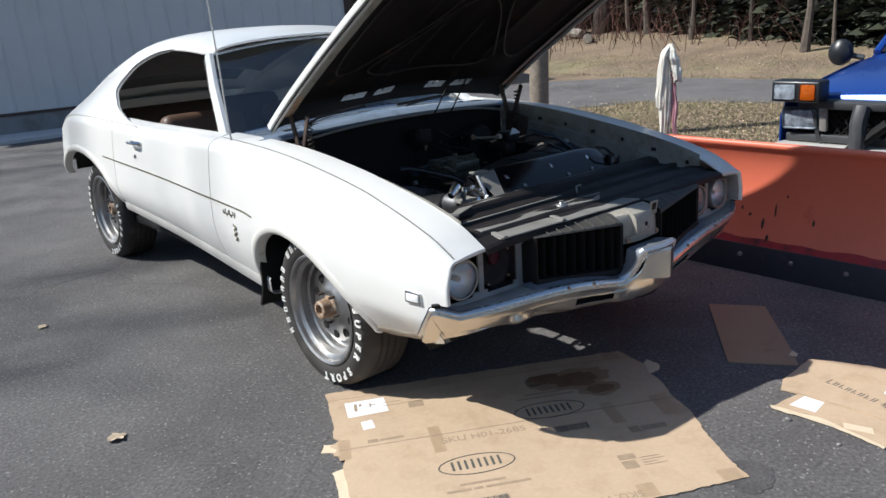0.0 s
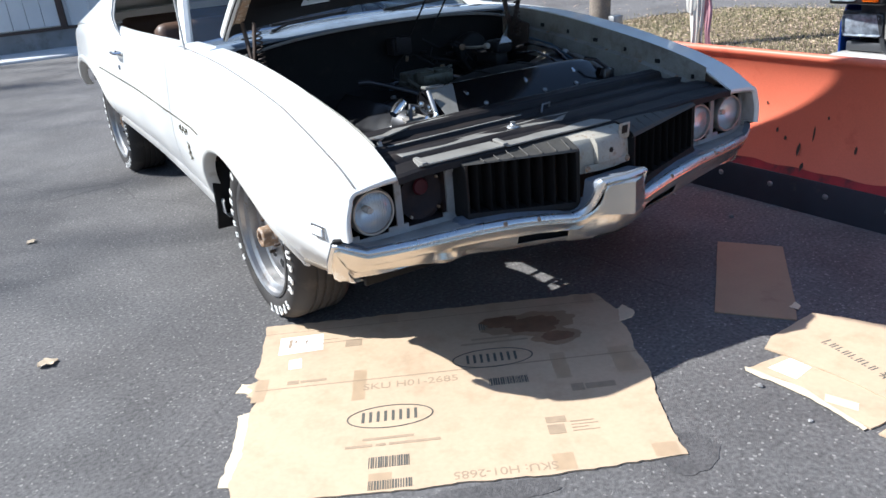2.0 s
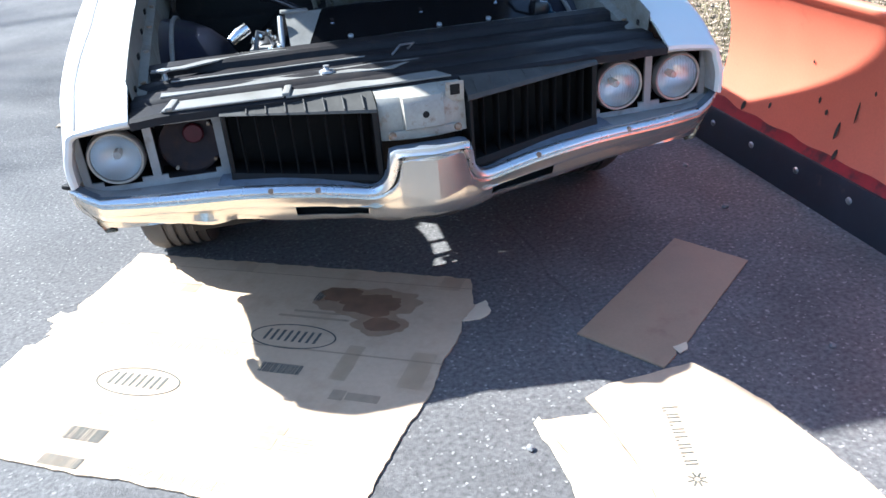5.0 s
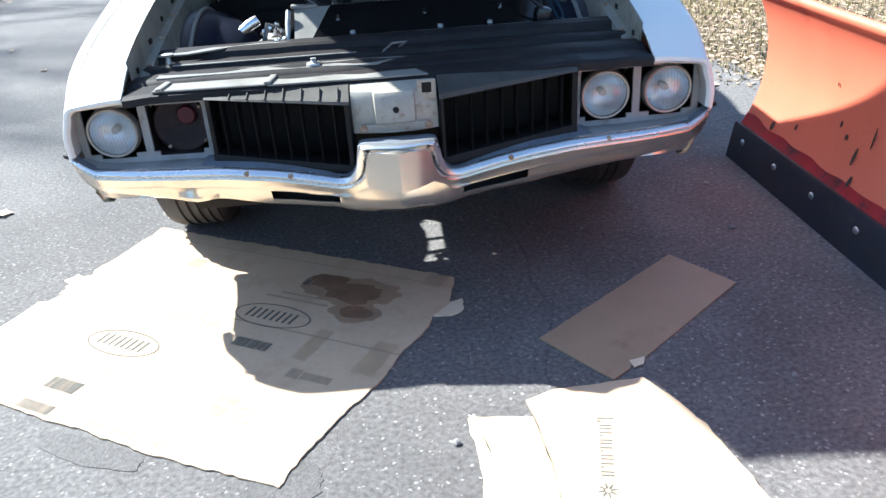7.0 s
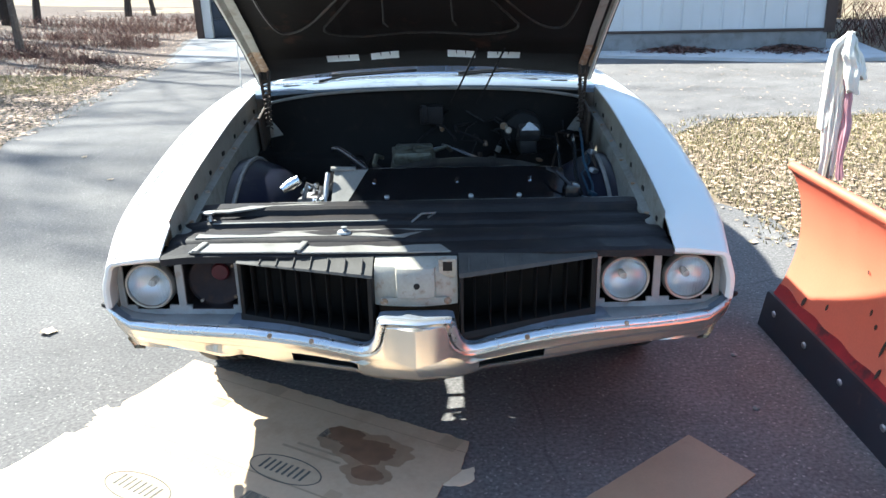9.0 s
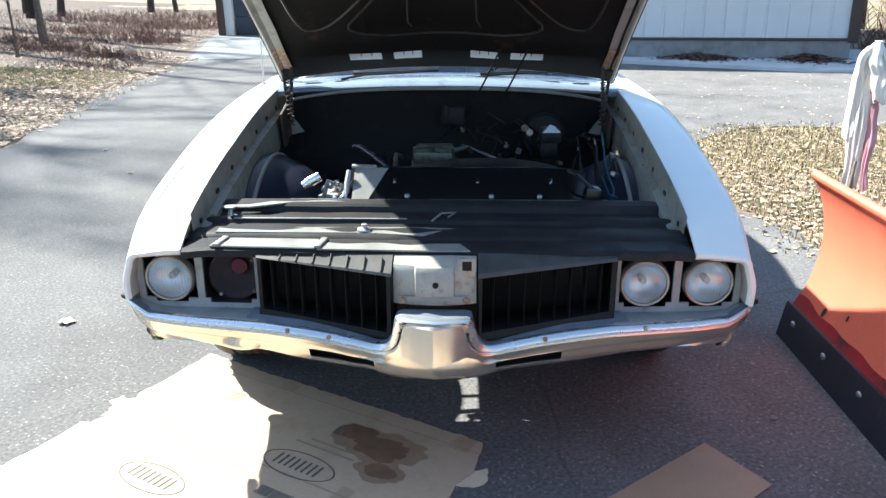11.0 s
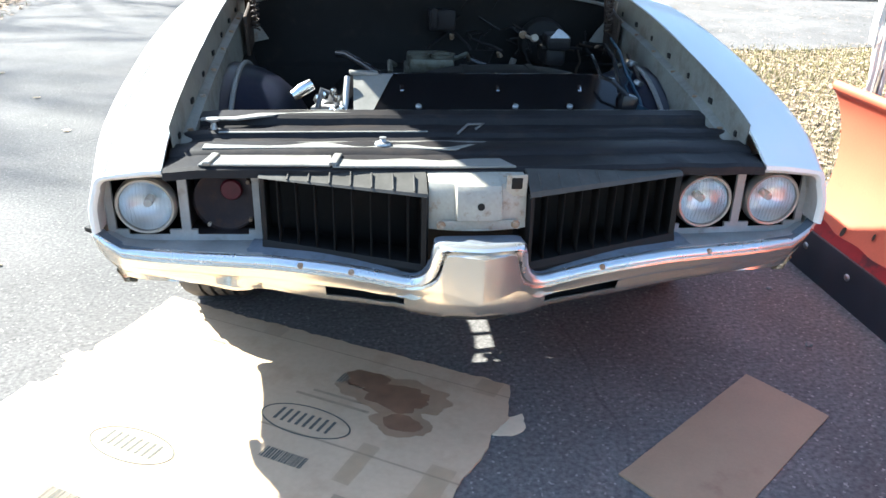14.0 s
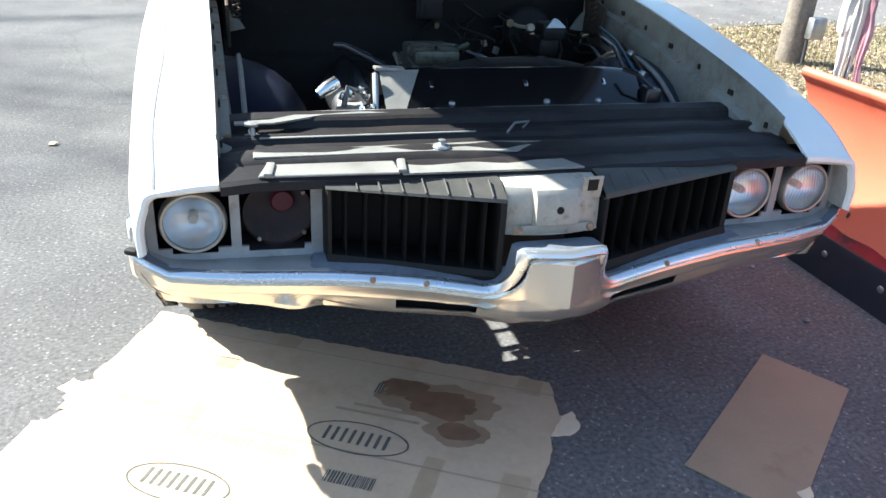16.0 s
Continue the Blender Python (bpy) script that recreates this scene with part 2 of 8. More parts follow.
PALEBARK = material("pale_weathered_bark", (0.30, 0.27, 0.23), 0.9, vary=0.3, scale=8, second=(0.16, 0.13, 0.10), second_scale=6, second_at=(0.5, 0.7), bump=0.4, bump_scale=25)
BLACKPLASTIC = material("smooth_black_plastic", (0.018, 0.019, 0.021), 0.35, vary=0.15, scale=20)
# dusty chrome; the blue-grey is the sky's reflection put into the colour
SKYSHELF = material("dusty_blue_grey_chrome", (0.17, 0.19, 0.225), 0.5, 0.2, vary=0.15, scale=14, second=(0.11, 0.11, 0.11), second_scale=16, second_at=(0.5, 0.75), fine=0.1)
CARDDAMP = material("damp_cardboard", (0.33, 0.215, 0.130), 0.8, vary=0.2, scale=12)
FOUNDATION = material("weathered_block_foundation", (0.25, 0.25, 0.25), 0.9, vary=0.2, scale=3, second=(0.17, 0.16, 0.15), second_scale=4, second_at=(0.5, 0.7))
DRYLEAF = material("pale_dry_leaf", (0.50, 0.40, 0.28), 0.8, vary=0.2, scale=30)
LIPCHROME = material("satin_worn_chrome", (0.70, 0.71, 0.72), 0.22, 0.88, vary=0.06, scale=6, second=(0.42, 0.37, 0.30), second_scale=22, second_at=(0.64, 0.84), bump=0.02, bump_scale=20)
STONE = material("grey_pebble", (0.25, 0.24, 0.23), 0.85, vary=0.2, scale=30, obj_random=0.3)


def ground_material():
    """Leaf litter and dormant grass over brown soil."""
    m = material("leaf_litter_soil", (0.220, 0.160, 0.106), 0.95, vary=0.35, scale=1.1, fine=0.35, fine_scale=26, second=(0.215, 0.19, 0.10), second_scale=0.33, second_at=(0.50, 0.66), bump=0.8, bump_scale=14)
    return m


def asphalt_material():
    """Old grey asphalt: fine light aggregate, broad stains and thin cracks."""
    m = material("old_asphalt", (0.132, 0.124, 0.120), 0.88, vary=0.26, scale=2.4, fine=0.48, fine_scale=70, second=(0.096, 0.088, 0.085), second_scale=0.7, second_at=(0.46, 0.66), bump=0.38, bump_scale=170)
    n, l = m.node_tree.nodes, m.node_tree.links
    b = n["Principled BSDF"]
    src = b.inputs["Base Color"].links[0].from_socket
    tc = n.new("ShaderNodeTexCoord")
    v = n.new("ShaderNodeTexVoronoi")
    v.inputs["Scale"].default_value = 150.0
    l.new(tc.outputs["Object"], v.inputs["Vector"])
    sep = n.new("ShaderNodeSeparateColor")
    l.new(v.outputs["Color"], sep.inputs[0])
    r = n.new("ShaderNodeMapRange")
    r.inputs["From Min"].default_value, r.inputs["From Max"].default_value = 0.955, 1.0
    l.new(sep.outputs[0], r.inputs["Value"])
    x = n.new("ShaderNodeMix")
    x.data_type = "RGBA"
    l.new(r.outputs[0], x.inputs[0])
    l.new(src, x.inputs[6])
    x.inputs[7].default_value = (0.30, 0.28, 0.26, 1)
    # cracks: thin lines of a distorted cell pattern
    nz = n.new("ShaderNodeTexNoise")
    nz.inputs["Scale"].default_value = 1.4
    l.new(tc.outputs["Object"], nz.inputs["Vector"])
    add = n.new("ShaderNodeVectorMath")
    add.operation = "MULTIPLY_ADD"
    l.new(nz.outputs["Color"], add.inputs[0])
    add.inputs[1].default_value = (0.35, 0.35, 0)
    l.new(tc.outputs["Object"], add.inputs[2])
    c = n.new("ShaderNodeTexVoronoi")
    c.feature = "DISTANCE_TO_EDGE"
    c.inputs["Scale"].default_value = 0.40
    l.new(add.outputs[0], c.inputs["Vector"])
    cr = n.new("ShaderNodeMapRange")
    cr.inputs["From Min"].default_value, cr.inputs["From Max"].default_value = 0.0008, 0.0026
    cr.inputs["To Min"].default_value, cr.inputs["To Max"].default_value = 0.78, 1.0
    l.new(c.outputs["Distance"], cr.inputs["Value"])
    # the asphalt gets paler from the wood side towards the grass side
    ax = n.new("ShaderNodeSeparateXYZ")
    l.new(add.outputs[0], ax.inputs[0])
    side_tone = n.new("ShaderNodeMapRange")
    side_tone.inputs["From Min"].default_value, side_tone.inputs["From Max"].default_value = -1.6, 1.0
    side_tone.inputs["To Min"].default_value, side_tone.inputs["To Max"].default_value = 0.80, 1.06
    l.new(ax.outputs["X"], side_tone.inputs["Value"])
    tone = n.new("ShaderNodeMath")
    tone.operation = "MULTIPLY"
    l.new(cr.outputs[0], tone.inputs[0])
    l.new(side_tone.outputs[0], tone.inputs[1])
    s = n.new("ShaderNodeVectorMath")
    s.operation = "SCALE"
    l.new(x.outputs[2], s.inputs[0])
    l.new(tone.outputs[0], s.inputs["Scale"])
    l.new(s.outputs[0], b.inputs["Base Color"])
    return m


SOIL = ground_material()
ASPHALT = asphalt_material()
CONCRETE = material("pale_concrete", (0.58, 0.585, 0.59), 0.85, vary=0.10, scale=2, fine=0.08, second=(0.48, 0.47, 0.45), second_scale=1.5, second_at=(0.55, 0.75), bump=0.1, bump_scale=40)
# dark colour for the unlit inside of the open garage
OPENINGDARK = material("dark_blue_grey_door_paint", (0.045, 0.055, 0.075), 0.6, vary=0.2, scale=2)
PADCONCRETE = material("weathered_grey_concrete", (0.175, 0.18, 0.19), 0.88, vary=0.15, scale=1.5, fine=0.10, second=(0.13, 0.13, 0.135), second_scale=1.2, second_at=(0.5, 0.7), bump=0.1, bump_scale=40)
OIL = material("wet_dark_asphalt_stain", (0.082, 0.076, 0.074), 0.75, vary=0.25, scale=10, fine=0.4, fine_scale=90, bump=0.4, bump_scale=150)


# ---- mesh helpers ----
def part(name, bm, mat, parent=None, label="", angle=35.0, mirror=False):
    """Links a bmesh as one mesh object under a thing or a part."""
    bmesh.ops.recalc_face_normals(bm, faces=bm.faces[:])
    lim = radians(angle)
    for f in bm.faces:
        f.smooth = True
    for e in bm.edges:
        e.smooth = not (len(e.link_faces) == 2 and e.calc_face_angle(0) > lim)
    me = bpy.data.meshes.new(name)
    bm.to_mesh(me)
    bm.free()
    if isinstance(mat, (list, tuple)):
        for x in mat:
            me.materials.append(x)
    else:
        me.materials.append(mat)
    ob = new(name, me)
    if parent is not None:
        ob.parent = parent
    if label:
        tagged(ob, label=label)
    return ob


def thing(name, label, category, m=None, group="", kind=""):
    ob = tagged(new(name), label, category, group, kind)
    if m is not None:
        ob.matrix_basis = m
    return ob


def box(bm, c, s, rot=(0, 0, 0), bev=0.0, seg=2):
    r = bmesh.ops.create_cube(bm, size=1.0)
    m = pose(*c, *rot) @ Matrix.Diagonal((*s, 1))
    bmesh.ops.transform(bm, matrix=m, verts=r["verts"])
    if bev:
        es = list({e for v in r["verts"] for e in v.link_edges})
        bmesh.ops.bevel(bm, geom=es, offset=bev, segments=seg, profile=0.5, affect="EDGES")
    return bm


def loft(bm, rings, closed=False, caps=False):
    vs = [[bm.verts.new(p) for p in r] for r in rings]
    n = len(vs[0])
    for a, b in zip(vs, vs[1:]):
        for i in range(n if closed else n - 1):
            j = (i + 1) % n
            bm.faces.new((a[i], a[j], b[j], b[i]))
    if caps:
        bm.faces.new(vs[0][::-1])
        bm.faces.new(vs[-1])
    return vs


def tube(bm, pts, r, n=8, caps=True):
    """A round tube along points; r is one radius or one for each point."""
    pts = [Vector(p) for p in pts]
    rs = r if isinstance(r, (list, tuple)) else [r] * len(pts)
    rings = []
    side = None
    for i, p in enumerate(pts):
        d = (pts[min(i + 1, len(pts) - 1)] - pts[max(i - 1, 0)]).normalized()
        if side is None:
            side = d.orthogonal().normalized()
        side = (side - d * side.dot(d)).normalized()
        up = d.cross(side)
        rings.append([p + rs[i] * (math.cos(2 * math.pi * k / n) * side + math.sin(2 * math.pi * k / n) * up) for k in range(n)])
    loft(bm, rings, True, caps)
    return bm


def revolve(bm, prof, n=32, m=None, close=False):
    """prof: (radius, height) pairs round the local z axis."""
    m = m or Matrix()
    rings = [[m @ Vector((max(r, 1e-4) * math.cos(2 * math.pi * k / n), max(r, 1e-4) * math.sin(2 * math.pi * k / n), h)) for k in range(n)] for r, h in prof]
    if close:
        rings.append(rings[0])
    loft(bm, rings, True)
    bmesh.ops.remove_doubles(bm, verts=bm.verts[:], dist=2e-4)
    return bm


def prism(bm, outline, z0, z1):
    """A solid from an outline in x and y."""
    lo = [bm.verts.new((x, y, z0)) for x, y in outline]
    hi = [bm.verts.new((x, y, z1)) for x, y in outline]
    n = len(lo)
    bm.faces.new(hi)
    bm.faces.new(lo[::-1])
    for i in range(n):
        bm.faces.new((lo[i], lo[(i + 1) % n], hi[(i + 1) % n], hi[i]))
    return bm


def thicken(bm, t):
    """Gives a sheet a thickness t along its normals, with closed rims."""
    bmesh.ops.remove_doubles(bm, verts=bm.verts[:], dist=1e-5)
    bm.normal_update()
    faces = bm.faces[:]
    rims = [(e, e.link_loops[0]) for e in bm.edges if len(e.link_loops) == 1]
    rims = [(l.vert, l.link_loop_next.vert) for _, l in rims]
    twin = {v: bm.verts.new(v.co - v.normal * t) for v in bm.verts[:]}
    for f in faces:
        bm.faces.new([twin[v] for v in reversed(f.verts)]).material_index = f.material_index
    for a, b in rims:
        bm.faces.new((b, a, twin[a], twin[b]))
    return bm


def curve_at(table, x):
    """Smooth reading of a table of (x, value) pairs."""
    if x <= table[0][0]:
        return table[0][1]
    for k in range(len(table) - 1):
        (x0, y0), (x1, y1) = table[k], table[k + 1]
        if x <= x1:
            xm, ym = table[k - 1] if k else (2 * x0 - x1, 2 * y0 - y1)
            xp, yp = table[k + 2] if k + 2 < len(table) else (2 * x1 - x0, 2 * y1 - y0)
            m0, m1 = (y1 - ym) / (x1 - xm), (yp - y0) / (xp - x0)
            h = x1 - x0
            s = (x - x0) / h
            return (2 * s**3 - 3 * s * s + 1) * y0 + (s**3 - 2 * s * s + s) * h * m0 + (3 * s * s - 2 * s**3) * y1 + (s**3 - s * s) * h * m1
    return table[-1][1]


def linear_at(table, x):
    return float(np.interp(x, [a for a, _ in table], [b for _, b in table]))


def mirrored(ob, parent=None):
    """A mirrored mesh copy of a part across x = 0."""
    bm = bmesh.new()
    bm.from_mesh(ob.data)
    bmesh.ops.transform(bm, matrix=Matrix.Diagonal((-1, 1, 1, 1)), verts=bm.verts[:])
    bmesh.ops.reverse_faces(bm, faces=bm.faces[:])
    me = bpy.data.meshes.new(ob.data.name)
    for x in ob.data.materials:
        me.materials.append(x)
    bm.to_mesh(me)
    bm.free()
    c = new(ob.name.split(".")[0], me)
    c.parent = parent or ob.parent
    if "label" in ob:
        tagged(c, label=ob["label"])
    return c


# ---- ground and setting ----
def height_of(x, y):
    """The lie of the ground away from the driveway: a slight bank beyond the lane."""
    h = 0.0
    if x > 10.2:
        h += 0.10 * (x - 10.2)
    edge = -5.2 - 0.25 * max(0.0, y - 11.0)
    if x < edge:
        h += 0.05 * (edge - x)
    h += 0.05 * noise.noise(Vector((x * 0.35, y * 0.35, 3.0))) * min(1.0, max(0.0, abs(x - 2.5) - 7.6) / 3.0)
    return min(h, 2.2)


bm = bmesh.new()
xs = [-900, -300, -120, -60, -40] + [-30 + 1.0 * i for i in range(61)] + [40, 60, 120, 300, 900]
ys = [-900, -300, -120, -60, -40] + [-30 + 1.0 * i for i in range(66)] + [45, 60, 120, 300, 900]
loft(bm, [[Vector((x, y, height_of(x, y) - 0.010)) for x in xs] for y in ys])
tagged(part("ground", bm, SOIL), "brown soil with leaf litter and dormant grass", "ground", kind="structure")

DRIVE = [(-4.4, -30), (-4.3, 5.6), (-4.72, 7.9), (-4.95, 10.0), (-5.0, 11.4), (-5.2, 13.1), (-6.7, 19.3), (-6.7, 26), (-1.5, 26), (-1.5, 12.4), (0.0, 11.9), (2.6, 11.7), (5.1, 10.1), (8.6, 8.8), (9.6, 7.4),
         (9.8, 4.5), (9.9, -30), (7.5, -30), (7.4, 3.4), (7.0, 5.2), (5.4, 5.9), (3.6, 5.75), (2.7, 5.85), (2.15, 5.2), (1.9, 4.0), (1.85, 3.1), (2.0, 2.1), (2.9, 1.9), (4.5, 1.2), (6.0, -2), (6.2, -30)]


def wavy(outline, step=0.35, amp=0.06, seed=1.0):
    out = []
    n = len(outline)
    for i in range(n):
        (x0, y0), (x1, y1) = outline[i], outline[(i + 1) % n]
        k = max(1, int(min(40, math.hypot(x1 - x0, y1 - y0) / step)))
        for j in range(k):
            x, y = x0 + (x1 - x0) * j / k, y0 + (y1 - y0) * j / k
            out.append((x + amp * noise.noise(Vector((x * 1.7, y * 1.7, seed))), y + amp * noise.noise(Vector((x * 1.7, y * 1.7, seed + 9)))))
    return out


bm = bmesh.new()
prism(bm, wavy(DRIVE, 0.4, 0.16), -0.15, 0.0)
tagged(part("driveway", bm, ASPHALT), "old grey asphalt driveway with cracks and light aggregate", "driveway", kind="structure")

bm = bmesh.new()
prism(bm, [(-2.3, 12.5), (0.0, 11.75), (2.6, 11.5), (5.2, 9.9), (6.6, 9.8), (7.3, 12.6), (-1.7, 15.4)], -0.1, 0.05)
bmesh.ops.bevel(bm, geom=bm.edges[:], offset=0.015, segments=1, affect="EDGES")
tagged(part("concrete_apron", bm, CONCRETE), "pale concrete apron in front of the barn wall", "apron", kind="structure")

bm = bmesh.new()
prism(bm, wavy([(-5.15, 13.2), (-1.9, 13.4), (-2.2, 19.55), (-6.6, 19.55)], 0.5, 0.04), -0.1, 0.006)
tagged(part("concrete_pad", bm, PADCONCRETE), "pale concrete pad in front of the garage opening", "pad", kind="structure")


def patch(name, cx, cy, rx, ry, z, mat, label, rot=0, seed=0.0, n=40, rough=0.25):
    """A thin stain with an uneven rim."""
    b = bmesh.new()
    pts = []
    for k in range(n):
        a = 2 * math.pi * k / n
        w = 1 + rough * noise.noise(Vector((math.cos(a) * 1.6, math.sin(a) * 1.6, seed))) + 0.5 * rough * noise.noise(Vector((math.cos(a) * 5, math.sin(a) * 5, seed + 4)))
        x, y = rx * w * math.cos(a), ry * w * math.sin(a)
        c, s = math.cos(radians(rot)), math.sin(radians(rot))
        pts.append((cx + c * x - s * y, cy + s * x + c * y))
    prism(b, pts, z, z + 0.0008)
    return tagged(part(name, b, mat), label, "stain", kind="structure")


patch("ground_stain", -0.34, -0.54, 0.095, 0.075, 0.001, OIL, "dark damp stain on the asphalt", 20, 1.0)
patch("ground_stain", -0.85, -0.33, 0.17, 0.045, 0.001, OIL, "dark damp stain on the asphalt", -28, 7.0)


# ---- barn ----
def barn():
    y0, xl, xr, h = 0.0, -8.65, 0.0, 3.4
    house = thing("barn", "long pale grey sheet-sided barn with dark brown corner trim", "barn", pose(6.2, 11.15, 0, 0, 0, -15.5))
    b = bmesh.new()
    xs_ = []
    x = xl
    while x < xr - 0.01:
        xs_ += [(x, 0.0), (x + 0.27, 0.0), (x + 0.285, -0.014), (x + 0.305, -0.014), (x + 0.32, 0.0)]
        x += 0.3205
    xs_ = [(min(a, xr), d) for a, d in xs_]
    front = [[Vector((a, y0 + d, z)) for a, d in xs_] for z in (0.36, h)]
    loft(b, front)
    thicken(b, 0.03)
    part("front_wall", b, SIDING, house, "pale grey ribbed metal siding")
    b = bmesh.new()
    box(b, ((xl + xr) / 2, y0 + 0.10, 0.16), (xr - xl - 0.02, 0.2, 0.42))
    part("foundation", b, FOUNDATION, house, "grey block foundation strip")
    b = bmesh.new()
    box(b, ((xl + xr) / 2, y0 - 0.012, 0.352), (xr - xl, 0.03, 0.045), bev=0.004)
    part("drip_trim", b, TRIMBROWN, house, "dark drip trim")
    b = bmesh.new()
    box(b, (xr - 0.06, y0 + 4.0, h / 2 + 0.15), (0.12, 7.9, h - 0.3))
    part("side_wall", b, SIDING, house)
    b = bmesh.new()
    box(b, (xl - 0.06, y0 + 4.0, h / 2 + 0.15), (0.12, 7.9, h - 0.3))
    part("side_wall", b, SIDING, house)
    b = bmesh.new()
    box(b, ((xl + xr) / 2, y0 + 8.0, h / 2), (xr - xl, 0.12, h))
    part("back_wall", b, SIDING, house)
    for x in (xl - 0.03, xr + 0.01):
        b = bmesh.new()
        box(b, (x, y0 - 0.02, h / 2 + 0.16), (0.16, 0.09, h - 0.3), bev=0.008)
        part("corner_trim", b, TRIMBROWN, house, "dark brown corner trim")
    b = bmesh.new()
    loft(b, [[Vector((xl - 0.4, y0 - 0.25, h - 0.1)), Vector((xl - 0.4, y0 + 4, h + 0.9)), Vector((xl - 0.4, y0 + 8.4, h - 0.1))],
             [Vector((xr + 0.4, y0 - 0.25, h - 0.1)), Vector((xr + 0.2, y0 + 4, h + 0.9)), Vector((xr + 0.4, y0 + 8.4, h - 0.1))]])
    thicken(b, 0.10)
    part("roof", b, TRIMBROWN, house, "dark brown metal roof")
    # sliding door with a vertical joint
    b = bmesh.new()
    box(b, (-7.40, y0 - 0.040, 2.56), (2.4, 0.05, 0.10), bev=0.006)
    door = part("sliding_door", b, TRIMBROWN, house, "pale grey sliding door of upright boards")
    for k in range(10):
        b = bmesh.new()
        box(b, (-8.50 + 0.235 * k, y0 - 0.055, 1.46), (0.228, 0.035, 2.12), bev=0.004, seg=1)
        part("board", b, SIDING, door)
    b = bmesh.new()
    box(b, (-6.22, y0 - 0.05, 1.5), (0.10, 0.07, 2.3), bev=0.006)
    part("door_trim", b, TRIMBROWN, house)
    return house


barn()


def garage():
    g = thing("garage", "small pale garage with dark corner trim and a dark opening", "garage", pose(-6.2, 19.6, 0))
    b = bmesh.new()
    for c, s in (((-0.02, 0.10, 1.5), (0.36, 0.2, 3.0)), ((4.4, 0.10, 1.5), (1.0, 0.2, 3.0)), ((2.03, 0.10, 2.65), (3.74, 0.2, 0.7)), ((-0.1, 2.6, 1.5), (0.2, 4.8, 3.0)), ((4.8, 2.6, 1.5), (0.2, 4.8, 3.0)), ((2.35, 5.0, 1.5), (5.0, 0.2, 3.0))):
        box(b, c, s, bev=0.01)
    part("wall", b, SIDING, g)
    # dark panels close the open doorway and paint the shade inside
    b = bmesh.new()
    for k in range(5):
        box(b, (2.03, 0.14, 0.24 + 0.46 * k), (3.72, 0.05, 0.45), bev=0.012)
    part("garage_door", b, OPENINGDARK, g, "dark panels standing in for the open garage's dim interior")
    for x in (-0.15, 3.98, 4.86):
        b = bmesh.new()
        box(b, (x, -0.03, 1.5), (0.18, 0.08, 3.0), bev=0.008)
        part("trim", b, TRIMBROWN, g, "dark brown trim board")
    b = bmesh.new()
    loft(b, [[Vector((-0.4, -0.3, 2.95)), Vector((2.35, -0.3, 4.1)), Vector((5.2, -0.3, 2.95))], [Vector((-0.4, 5.4, 2.95)), Vector((2.35, 5.4, 4.1)), Vector((5.2, 5.4, 2.95))]])
    thicken(b, 0.1)
    part("roof", b, TRIMBROWN, g)
    return g


garage()


# ---- utility pole ----
def utility_pole():
    p = thing("utility_pole", "weathered grey-brown wooden utility pole with a small meter box", "pole", pose(3.85, 4.25, 0, 1.0, 1.5, 0))
    b = bmesh.new()
    tube(b, [(0, 0, -0.2), (0.01, 0, 1.5), (0, 0.01, 4), (0, 0, 7.5)], [0.108, 0.100, 0.096, 0.085], 14)
    part("pole", b, POLEWOOD, p)
    b = bmesh.new()
    box(b, (0.06, -0.16, 0.30), (0.13, 0.08, 0.17), bev=0.012)
    part("meter_box", b, ALU, p, "small grey metal outlet box")
    b = bmesh.new()
    tube(b, [(0.02, -0.14, 0.22), (0.02, -0.15, 0.05), (0.01, -0.14, -0.1)], 0.014, 8)
    part("conduit", b, PLASTIC, p)
    return p


utility_pole()


# ---- trees ----
def bare_tree(seed, h, r, crown=True):
    rnd = random.Random(seed)
    t = thing("bare_tree", "leafless grey-brown woodland tree standing in leaf litter", "tree", group="leafless trees round the place")
    b = bmesh.new()
    lean = Vector((rnd.uniform(-0.05, 0.05), rnd.uniform(-0.05, 0.05), 1))
    pts, rs = [], []
    for k in range(9):
        f = k / 8
        pts.append(lean * (h * f) + Vector((0.16 * noise.noise(Vector((seed, f * 3, 0))), 0.16 * noise.noise(Vector((seed, f * 3, 7))), 0)) * (h / 6) - Vector((0, 0, 0.15 if k == 0 else 0)))
        rs.append(r * (1.35 if k == 0 else 1.0) * (1 - 0.88 * f))
    tube(b, pts, rs, 8)
    part("trunk", b, BARK, t)
    b = bmesh.new()
    for k in range(17):
        f = rnd.uniform(0.22, 0.97)
        base = pts[int(f * 8)].lerp(pts[min(8, int(f * 8) + 1)], f * 8 % 1)
        a = rnd.uniform(0, 2 * math.pi)
        ln = h * rnd.uniform(0.16, 0.34) * (1.15 - 0.6 * f)
        d = Vector((math.cos(a), math.sin(a), rnd.uniform(0.35, 1.1))).normalized()
        p1 = base + d * ln * 0.5 + Vector((0, 0, 0.05 * ln))
        p2 = base + d * ln + Vector((0, 0, 0.22 * ln))
        rr = r * 0.42 * (1 - 0.75 * f)
        tube(b, [base, p1, p2], [rr, rr * 0.6, rr * 0.15], 5)
        for j in range(4):
            q = base.lerp(p2, rnd.uniform(0.35, 0.9))
            dd = (d + Vector((rnd.uniform(-1, 1), rnd.uniform(-1, 1), rnd.uniform(-0.1, 0.9)))).normalized()
            q2 = q + dd * ln * rnd.uniform(0.25, 0.5)
            tube(b, [q, q.lerp(q2, 0.5) + Vector((0, 0, 0.03 * ln)), q2], [rr * 0.35, rr * 0.22, 0.004], 4)
    part("branches", b, BARK, t)
    return t


